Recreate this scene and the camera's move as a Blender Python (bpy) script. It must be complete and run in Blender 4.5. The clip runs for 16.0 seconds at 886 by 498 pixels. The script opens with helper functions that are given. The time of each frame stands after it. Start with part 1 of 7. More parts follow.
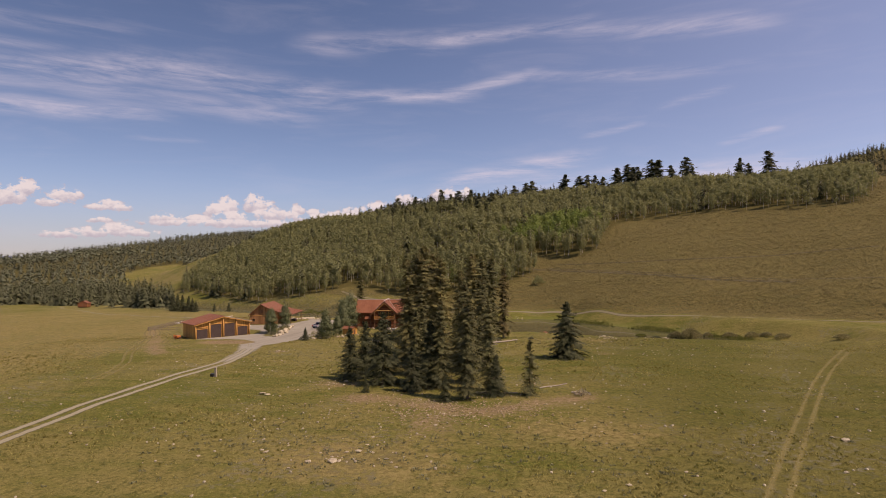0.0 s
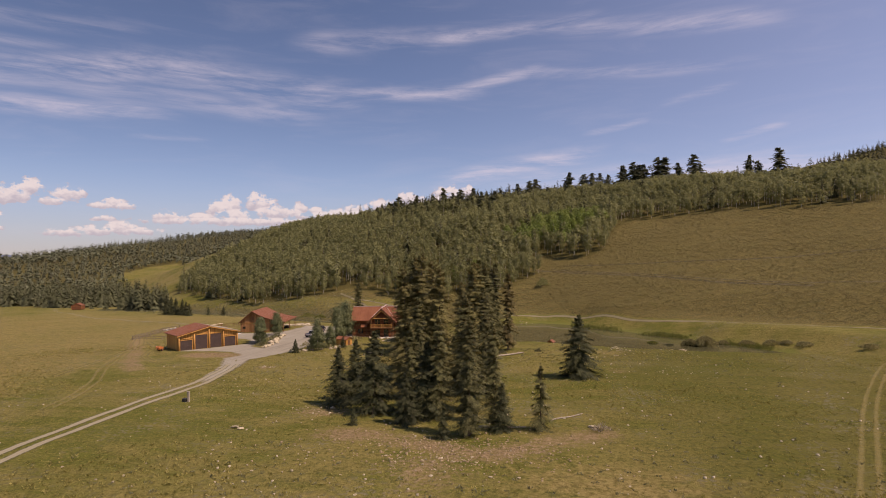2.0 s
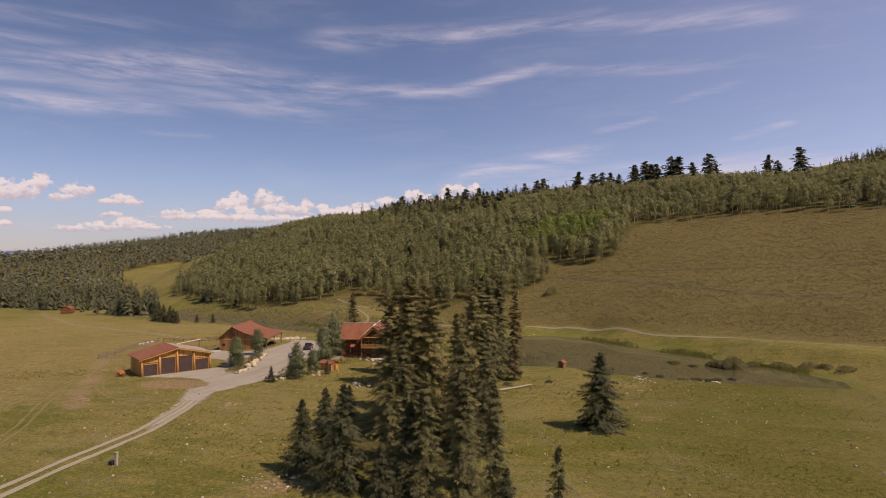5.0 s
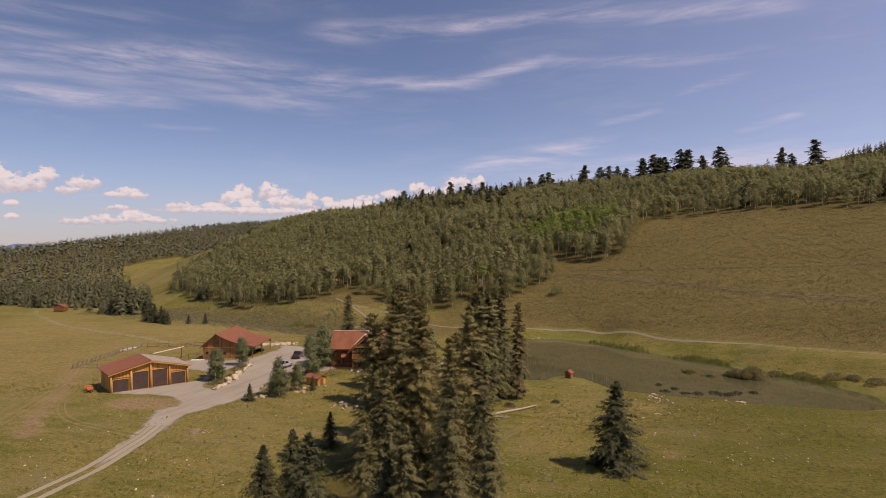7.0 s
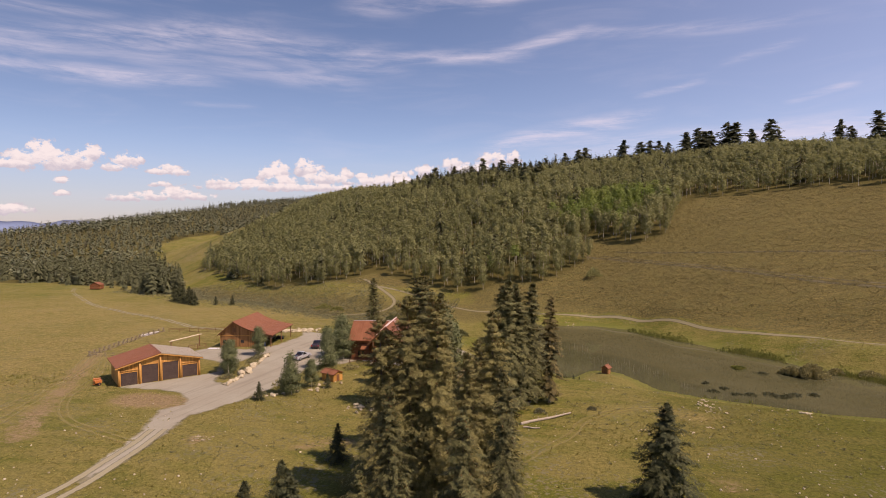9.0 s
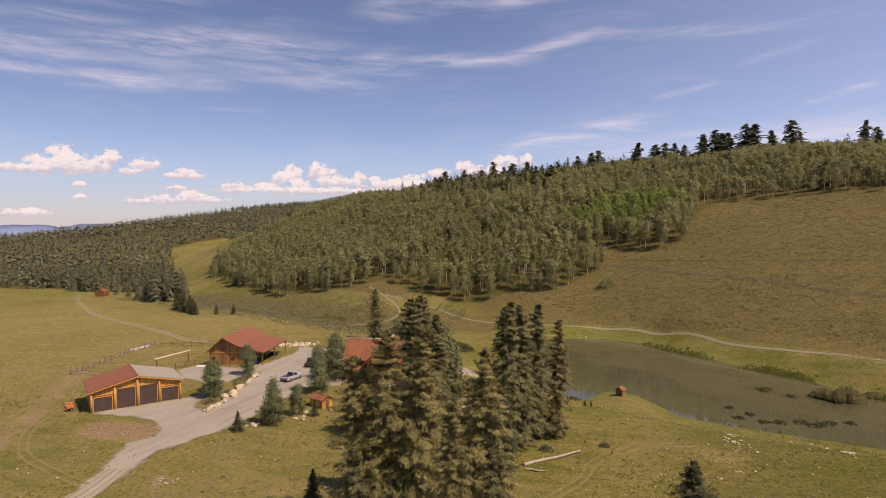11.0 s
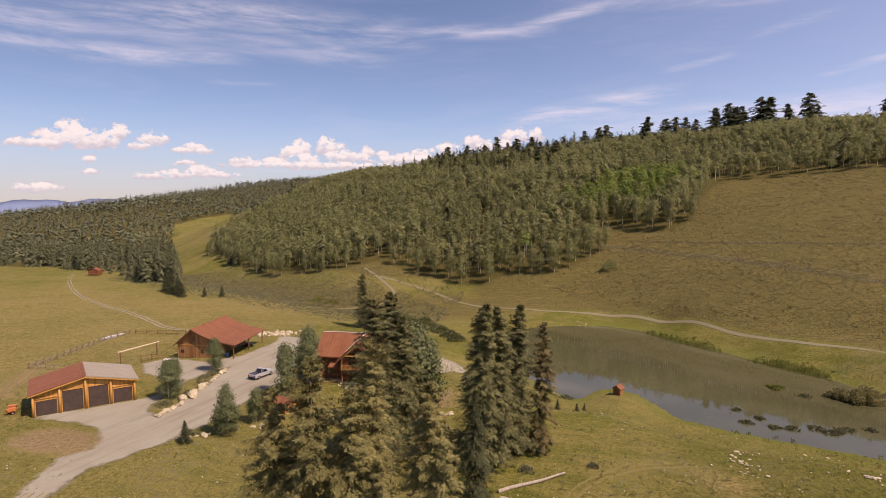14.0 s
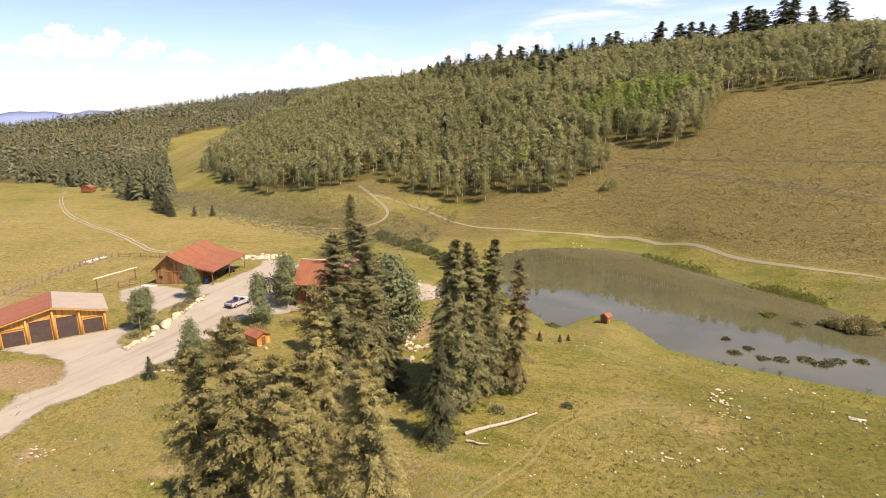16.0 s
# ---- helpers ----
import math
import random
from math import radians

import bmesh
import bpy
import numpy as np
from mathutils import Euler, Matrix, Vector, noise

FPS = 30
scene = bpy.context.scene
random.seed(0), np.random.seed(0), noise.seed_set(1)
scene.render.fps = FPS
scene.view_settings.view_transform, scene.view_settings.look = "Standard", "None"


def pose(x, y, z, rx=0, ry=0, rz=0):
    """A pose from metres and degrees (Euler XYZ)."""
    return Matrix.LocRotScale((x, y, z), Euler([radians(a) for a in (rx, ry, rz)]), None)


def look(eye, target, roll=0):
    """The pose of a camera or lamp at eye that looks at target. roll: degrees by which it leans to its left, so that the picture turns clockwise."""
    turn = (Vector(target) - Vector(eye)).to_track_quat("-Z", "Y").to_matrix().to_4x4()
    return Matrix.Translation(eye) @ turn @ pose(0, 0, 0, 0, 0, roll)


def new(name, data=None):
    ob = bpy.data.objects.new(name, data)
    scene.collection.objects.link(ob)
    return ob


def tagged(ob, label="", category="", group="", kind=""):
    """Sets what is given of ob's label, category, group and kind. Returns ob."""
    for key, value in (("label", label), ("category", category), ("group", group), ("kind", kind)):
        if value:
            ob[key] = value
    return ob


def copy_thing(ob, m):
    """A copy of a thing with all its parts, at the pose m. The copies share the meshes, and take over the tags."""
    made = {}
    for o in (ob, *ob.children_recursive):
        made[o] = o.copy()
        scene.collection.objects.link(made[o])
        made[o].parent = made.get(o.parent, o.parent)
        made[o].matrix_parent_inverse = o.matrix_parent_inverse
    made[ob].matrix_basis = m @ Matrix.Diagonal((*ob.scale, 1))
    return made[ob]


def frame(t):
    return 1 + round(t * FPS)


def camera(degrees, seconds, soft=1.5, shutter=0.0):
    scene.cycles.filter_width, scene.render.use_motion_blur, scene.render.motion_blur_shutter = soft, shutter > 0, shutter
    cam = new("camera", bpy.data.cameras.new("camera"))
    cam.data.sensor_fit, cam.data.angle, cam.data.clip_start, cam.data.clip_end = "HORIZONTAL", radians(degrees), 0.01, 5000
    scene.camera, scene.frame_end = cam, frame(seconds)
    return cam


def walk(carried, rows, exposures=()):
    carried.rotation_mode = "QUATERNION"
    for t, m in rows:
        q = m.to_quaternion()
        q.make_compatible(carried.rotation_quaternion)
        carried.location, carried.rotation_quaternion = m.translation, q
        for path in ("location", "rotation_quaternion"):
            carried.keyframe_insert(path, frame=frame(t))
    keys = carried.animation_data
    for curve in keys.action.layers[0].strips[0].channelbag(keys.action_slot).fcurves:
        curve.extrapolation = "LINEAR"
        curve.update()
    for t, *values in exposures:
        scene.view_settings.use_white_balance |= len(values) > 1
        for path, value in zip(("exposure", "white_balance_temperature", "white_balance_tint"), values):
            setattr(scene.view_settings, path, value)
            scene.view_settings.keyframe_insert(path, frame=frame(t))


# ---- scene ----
cam = camera(76.7, 16.0, 0.9)

PATH = [
    (0, (2.228, -3.326, 24.442), (1.853, -1.362, 24.493), -0.5),
    (0.5, (1.904, -1.066, 24.811), (1.527, 0.898, 24.861), -0.6),
    (1, (1.622, 1.255, 25.307), (1.241, 3.218, 25.354), -0.6),
    (1.5, (1.312, 3.635, 25.881), (0.928, 5.598, 25.925), -0.6),
    (2, (1.009, 6.146, 26.439), (0.625, 8.108, 26.482), -0.6),
    (2.5, (0.777, 8.65, 26.974), (0.394, 10.612, 27.015), -0.5),
    (3, (0.531, 11.339, 27.543), (0.149, 13.301, 27.583), -0.5),
    (3.5, (0.301, 14.015, 28.183), (-0.084, 15.977, 28.221), -0.5),
    (4, (0.067, 16.814, 28.815), (-0.326, 18.775, 28.851), -0.4),
    (6.5, (-0.787, 30.455, 32.259), (-1.204, 32.411, 32.288), -0.3),
    (7, (-0.912, 33.062, 32.726), (-1.334, 35.017, 32.735), -0.3),
    (7.5, (-1.13, 35.55, 33.22), (-1.571, 37.501, 33.205), -0.2),
    (8, (-1.342, 38.023, 33.715), (-1.82, 39.964, 33.678), -0.2),
    (8.5, (-1.415, 40.619, 34.247), (-1.924, 42.552, 34.189), -0.2),
    (9, (-1.479, 43.148, 34.818), (-2.018, 45.072, 34.742), -0.2),
    (9.5, (-1.615, 45.531, 35.306), (-2.171, 47.45, 35.232), -0.1),
    (12, (-1.133, 56.52, 37.295), (-1.728, 58.429, 37.241), -0.3),
    (12.5, (-0.919, 58.458, 37.598), (-1.52, 60.365, 37.55), -0.2),
    (13, (-0.517, 60.308, 37.873), (-1.122, 62.214, 37.822), -0.2),
    (13.5, (-0.069, 62.19, 38.151), (-0.676, 64.094, 38.072), -0.2),
    (14, (0.427, 63.935, 38.455), (-0.183, 65.833, 38.301), -0.2),
    (14.5, (0.994, 65.718, 38.827), (0.382, 67.608, 38.595), -0.2),
    (15, (1.584, 67.424, 39.168), (0.97, 69.302, 38.858), -0.3),
    (15.5, (2.175, 69.279, 39.562), (1.56, 71.143, 39.175), -0.2),
    (16, (2.812, 71.12, 39.93), (2.196, 72.967, 39.471), -0.3),
]
walk(cam, [(t, look(eye, target, roll)) for t, eye, target, roll in PATH],
     exposures=[(0, 0.12, 7450, 33), (7, 0.12, 7450, 33), (9.5, 0.4, 7450, 32), (12.5, 0.32, 7450, 32), (14.5, 0.58, 7400, 31), (16, 1.2, 7300, 26)])

# ---- world, sun, exposure ----
SUN_EL, SUN_AZ = radians(53), math.atan2(0.97, -0.24)  # azimuth from +y towards +x


def graph(tree):
    """Short helper to add nodes: g(type, inputs, props) returns the node."""
    def g(kind, ins=None, operation="", use_clamp=False, data_type="", blend_type="", interpolation_type="", noise_dimensions="", attribute_name=""):
        n = tree.nodes.new(kind)
        if operation:
            n.operation, n.use_clamp = operation, use_clamp
        if data_type:
            n.data_type, n.blend_type = data_type, blend_type
        if interpolation_type:
            n.interpolation_type = interpolation_type
        if noise_dimensions:
            n.noise_dimensions = noise_dimensions
        if attribute_name:
            n.attribute_name = attribute_name
        for k, v in (ins or {}).items():
            sock = n.inputs[k]
            if isinstance(v, bpy.types.NodeSocket):
                tree.links.new(v, sock)
            else:
                sock.default_value = v
        return n
    return g


def mth(g, op, a, b=0.0, c=0.0, clamp=False):
    n = g("ShaderNodeMath", {0: a, 1: b, 2: c}, operation=op, use_clamp=clamp)
    return n.outputs[0]


def maprange(g, v, a, b, lo=0.0, hi=1.0, kind="SMOOTHSTEP"):
    return g("ShaderNodeMapRange", {0: v, 1: a, 2: b, 3: lo, 4: hi}, interpolation_type=kind).outputs[0]


def mixc(g, f, a, b, blend="MIX"):
    n = g("ShaderNodeMix", {0: f, 6: a, 7: b}, data_type="RGBA", blend_type=blend)
    return n.outputs[2]


def noise_tex(g, vec, scale, detail=4.0, rough=0.55, out="Fac", distortion=0.0):
    return g("ShaderNodeTexNoise", {"Vector": vec, "Scale": scale, "Detail": detail, "Roughness": rough, "Distortion": distortion}).outputs[out]


def build_world():
    world = bpy.data.worlds.new("sky")
    world.use_nodes = True
    tree = world.node_tree
    tree.nodes.clear()
    g = graph(tree)
    sky = g("ShaderNodeTexSky")
    sky.sky_type, sky.sun_disc, sky.sun_elevation, sky.sun_rotation = "NISHITA", False, SUN_EL, SUN_AZ
    sky.altitude, sky.air_density, sky.dust_density, sky.ozone_density = 2400.0, 1.0, 0.6, 1.4
    co = g("ShaderNodeTexCoord").outputs["Generated"]
    xyz = g("ShaderNodeSeparateXYZ", {0: co})
    X, Y, Z = xyz.outputs
    az = mth(g, "MULTIPLY", mth(g, "ARCTAN2", X, Y), 57.2958)
    el = mth(g, "MULTIPLY", mth(g, "ARCSINE", Z), 57.2958)
    plane = g("ShaderNodeCombineXYZ", {0: az, 1: el, 2: 0.0}).outputs[0]
    # high cirrus: long wispy bands that rise slightly to the right
    wv = g("ShaderNodeMapping", {0: plane, 2: (0, 0, radians(-4)), 3: (0.045, 0.26, 1.0)}).outputs[0]
    n1 = noise_tex(g, wv, 1.6, 8.0, 0.62, distortion=0.6)
    wv2 = g("ShaderNodeMapping", {0: plane, 1: (3.1, 1.7, 0), 2: (0, 0, radians(-8)), 3: (0.10, 0.9, 1.0)}).outputs[0]
    n2 = noise_tex(g, wv2, 1.3, 7.0, 0.65, distortion=0.4)
    wob = mth(g, "MULTIPLY", mth(g, "SUBTRACT", noise_tex(g, g("ShaderNodeMapping", {0: plane, 3: (0.07, 0.07, 1)}).outputs[0], 1.0, 3.0), 0.5), 6.0)
    cir = 0.0

    def band(a_lo, e_lo, a_hi, e_hi, half, power):
        """A streak from (a_lo, e_lo) to (a_hi, e_hi), fading at its ends."""
        slope, fade = (e_hi - e_lo) / (a_hi - a_lo), 0.28 * (a_hi - a_lo) + 0.8
        line = mth(g, "ADD", mth(g, "MULTIPLY", mth(g, "SUBTRACT", az, a_lo), slope), e_lo)
        d = mth(g, "ABSOLUTE", mth(g, "SUBTRACT", mth(g, "ADD", el, mth(g, "MULTIPLY", wob, 0.22)), line))
        m = maprange(g, d, half, 0.0)
        m = mth(g, "MULTIPLY", m, maprange(g, az, a_lo - fade * 0.5, a_lo + fade * 0.5))
        m = mth(g, "MULTIPLY", m, maprange(g, az, a_hi + fade * 0.5, a_hi - fade * 0.5))
        return mth(g, "MULTIPLY", m, power)
    bands = [
        (-75, 11.5, -35, 18.0, 2.2, 1.1), (-42, 17.6, -20, 16.3, 2.4, 1.0), (-26, 16.5, -8, 16.7, 1.0, 1.0), (-12, 16.6, -1, 18.7, 0.9, 1.0), (-4, 18.6, 18, 17.0, 0.9, 0.7),
        (-62, 13.0, -38, 13.4, 1.3, 1.1), (-46, 15.2, -24, 14.4, 1.7, 0.65), (-25, 21.0, -9, 21.8, 1.7, 0.7), (-13, 21.6, 4, 22.8, 1.0, 1.0), (0, 22.6, 20, 20.2, 1.5, 0.75),
        (-60, 16.8, -45, 18.2, 0.8, 0.6), (-52, 19.4, -40, 20.2, 1.1, 0.5), (-11, 8.2, 4, 10.5, 1.5, 1.3), (3.6, 12.3, 8.8, 13.1, 0.5, 1.0), (11.0, 14.6, 16.5, 15.5, 0.6, 0.8),
        (16.0, 10.9, 20.5, 11.4, 0.5, 0.9), (-4, 7.8, 36, 8.3, 2.0, 1.1), (-40, 11.3, -34, 11.5, 0.4, 0.45), (-32, 13.8, -24, 13.9, 0.4, 0.4), (8, 25.5, 40, 24, 2.0, 0.6)]
    for b in bands:
        cir = mth(g, "MAXIMUM", cir, band(*b))
    cir = mth(g, "MULTIPLY", cir, maprange(g, mth(g, "ADD", mth(g, "MULTIPLY", n1, 0.6), mth(g, "MULTIPLY", n2, 0.45)), 0.38, 0.74))
    veil = mth(g, "MULTIPLY", maprange(g, n1, 0.45, 0.75), 0.12)
    cir = mth(g, "MAXIMUM", cir, veil)
    # fair-weather cumulus low over the horizon
    pn = noise_tex(g, g("ShaderNodeMapping", {0: plane, 3: (1.0, 1.2, 1)}).outputs[0], 1.0, 7.0, 0.62)
    cum = -1.0
    puffs = [(-52.0, 5.5, 1.6, 1.0), (-51.0, 6.0, 1.3, 1.2), (-50.0, 5.5, 1.3, 1.0), (-53.8, 5.2, 2.0, 0.45), (-48.9, 5.6, 1.3, 0.8), (-48.4, 6.2, 0.6, 0.6), (-47.5, 6.3, 0.9, 0.8),
             (-45.0, 5.8, 1.0, 0.8), (-44.4, 6.0, 0.7, 0.6), (-46.0, 5.3, 0.9, 0.4), (-41.6, 5.2, 1.0, 0.65), (-42.5, 5.1, 0.8, 0.35), (-40.6, 5.1, 0.8, 0.35), (-49.8, 4.0, 0.6, 0.35), (-49.8, 3.0, 0.5, 0.3),
             (-45.0, 2.7, 1.7, 0.45), (-43.0, 2.9, 1.6, 0.5), (-41.0, 3.1, 1.2, 0.7), (-39.2, 2.9, 1.5, 0.4), (-42.3, 4.0, 0.8, 0.3), (-37.4, 4.2, 1.1, 0.65), (-35.0, 4.2, 1.8, 0.5),
             (-32.8, 5.0, 1.1, 1.0), (-31.8, 5.4, 0.9, 1.1), (-31.5, 4.4, 1.7, 0.7), (-29.5, 5.7, 0.9, 1.1), (-28.6, 5.4, 0.9, 1.0), (-28.0, 4.7, 1.6, 0.8), (-26.4, 4.8, 1.2, 0.55), (-25.4, 5.2, 0.7, 0.6),
             (-23.8, 5.0, 0.8, 0.5), (-22.0, 4.9, 1.3, 0.5), (-20.0, 5.1, 1.2, 0.6), (-17.5, 5.5, 1.5, 0.7), (-14.6, 6.2, 1.0, 0.9), (-12.5, 5.8, 1.8, 0.8), (-10.5, 6.7, 1.2, 0.9), (-8.4, 6.8, 0.8, 0.8),
             (-53.6, 1.5, 1.7, 0.5), (-30.0, 3.9, 8.0, 0.45), (-19.0, 4.5, 7.0, 0.6), (-62.0, 5.0, 3.0, 1.2), (-85.0, 6.0, 7.0, 2.2), (60.0, 7.0, 8.0, 2.0), (100.0, 6.0, 9.0, 2.2), (150.0, 6.0, 9.0, 2.5), (-130.0, 6.0, 9.0, 2.5)]
    top = 0.0
    for a, e, ra, re in puffs:
        # rounded above, flatter below
        dy = mth(g, "SUBTRACT", el, e)
        up = mth(g, "DIVIDE", mth(g, "MAXIMUM", dy, mth(g, "MULTIPLY", dy, -1.7)), re * 1.35)
        f = mth(g, "ADD", mth(g, "POWER", mth(g, "DIVIDE", mth(g, "SUBTRACT", az, a), ra * 1.32), 2.0), mth(g, "POWER", up, 2.0))
        here = mth(g, "SUBTRACT", 1.0, f)
        cum = mth(g, "MAXIMUM", cum, here)
        top = mth(g, "MAXIMUM", top, mth(g, "MULTIPLY", maprange(g, here, 0.0, 0.6), maprange(g, mth(g, "DIVIDE", dy, re), -0.5, 0.7)))
    body = maprange(g, mth(g, "ADD", mth(g, "MULTIPLY", cum, 0.8), mth(g, "MULTIPLY", mth(g, "SUBTRACT", pn, 0.5), 3.6)), 0.12, 0.55)
    body = mth(g, "MULTIPLY", body, maprange(g, cum, -0.9, 0.1))
    pf = noise_tex(g, g("ShaderNodeMapping", {0: plane, 1: (0.35, -0.5, 0), 3: (1.5, 2.0, 1)}).outputs[0], 1.0, 6.0, 0.6)
    lit = mth(g, "ADD", mth(g, "MULTIPLY", pf, 0.7), mth(g, "ADD", mth(g, "MULTIPLY", pn, 0.25), mth(g, "MULTIPLY", top, 0.35)))
    shade = mixc(g, maprange(g, lit, 0.42, 0.85), (0.66, 0.66, 0.74, 1), (1.04, 1.01, 0.985, 1))
    lowhaze = maprange(g, el, 9.0, -1.0, 0.0, 0.68)
    blue = g("ShaderNodeHueSaturation", {"Hue": 0.5, "Saturation": 1.08, "Value": maprange(g, az, -65.0, 30.0, 1.02, 1.38, "LINEAR"), "Color": sky.outputs[0]}).outputs[0]
    blue = mixc(g, 1.0, blue, (1.0, 1.008, 0.99, 1), "MULTIPLY")
    base = mixc(g, lowhaze, blue, (2.75, 2.95, 3.8, 1))
    east = maprange(g, az, -25.0, 45.0, 0.0, 0.2)
    base = mixc(g, east, base, (6.0, 6.4, 8.2, 1))
    col = mixc(g, mth(g, "MULTIPLY", cir, 0.62), base, (7.0, 7.3, 8.2, 1))
    cumc = mixc(g, 1.0, shade, (7.4, 7.8, 7.9, 1), "MULTIPLY")
    col = mixc(g, mth(g, "MULTIPLY", body, 0.93), col, cumc)
    bg = g("ShaderNodeBackground", {0: col, 1: 0.085})
    out = g("ShaderNodeOutputWorld", {0: bg.outputs[0]})
    scene.world = world


build_world()
sun_data = bpy.data.lights.new("sun", "SUN")
sun_data.energy, sun_data.angle, sun_data.color = 3.8, radians(0.53), (1.0, 0.93, 0.82)
sun = new("sun", sun_data)
SUN_DIR = Vector((math.sin(SUN_AZ) * math.cos(SUN_EL), math.cos(SUN_AZ) * math.cos(SUN_EL), math.sin(SUN_EL)))
sun.matrix_basis = look((0, 0, 200), Vector((0, 0, 200)) - SUN_DIR)

# ---- materials ----
def material(name, rough=0.8, metal=0.0, spec=0.3):
    m = bpy.data.materials.new(name)
    m.use_nodes = True
    t = m.node_tree
    t.nodes.clear()
    g = graph(t)
    b = g("ShaderNodeBsdfPrincipled", {"Roughness": rough, "Metallic": metal, "Specular IOR Level": spec})
    g("ShaderNodeOutputMaterial", {0: b.outputs[0]})
    return m, g, b, t


def bump_to(g, t, b, height, strength, dist):
    n = g("ShaderNodeBump", {"Height": height, "Strength": strength, "Distance": dist})
    t.links.new(n.outputs[0], b.inputs["Normal"])


def simple(name, c1, c2, scale=3.0, rough=0.8, metal=0.0, spec=0.3, bump=0.0, stretch=(1, 1, 1), island=0.0, obj=0.0, trans=0.0, detail=5.0, comb=0.0, gap=0.515):
    """Two-tone material with noise at two scales, and variation by object or by loose piece."""
    m, g, b, t = material(name, rough, metal, spec)
    co = g("ShaderNodeTexCoord").outputs["Object"]
    co = g("ShaderNodeMapping", {0: co, 3: stretch}).outputs[0]
    n = noise_tex(g, co, scale, detail, 0.6)
    n2 = noise_tex(g, co, scale * 7.3, 3.0, 0.6)
    f = maprange(g, mth(g, "ADD", mth(g, "MULTIPLY", n, 0.65), mth(g, "MULTIPLY", n2, 0.35)), 0.32, 0.68)
    col = mixc(g, f, (*c1, 1), (*c2, 1))
    if island or obj:
        r = g("ShaderNodeNewGeometry").outputs["Random Per Island"]
        o = g("ShaderNodeObjectInfo").outputs["Random"]
        v = mth(g, "ADD", mth(g, "MULTIPLY", mth(g, "SUBTRACT", r, 0.5), island), mth(g, "MULTIPLY", mth(g, "SUBTRACT", o, 0.5), obj))
        col = g("ShaderNodeHueSaturation", {"Hue": 0.5, "Saturation": 1.0, "Value": mth(g, "ADD", 1.0, v), "Color": col}).outputs[0]
    t.links.new(col, b.inputs["Base Color"])
    if bump:
        bump_to(g, t, b, n2, 0.6, bump)
    if trans:
        tr = g("ShaderNodeBsdfTranslucent", {0: col})
        mix = g("ShaderNodeMixShader", {0: trans, 1: b.outputs[0], 2: tr.outputs[0]})
        out = [n for n in t.nodes if n.type == "OUTPUT_MATERIAL"][0]
        t.links.new(mix.outputs[0], out.inputs[0])
        if comb:
            # needles stand apart: fine gaps through each spray
            raw = g("ShaderNodeTexCoord").outputs["Object"]
            hole = mth(g, "GREATER_THAN", noise_tex(g, raw, comb, 2.0, 0.6), gap)
            clear = g("ShaderNodeBsdfTransparent")
            cut = g("ShaderNodeMixShader", {0: hole, 1: mix.outputs[0], 2: clear.outputs[0]})
            t.links.new(cut.outputs[0], out.inputs[0])
    return m


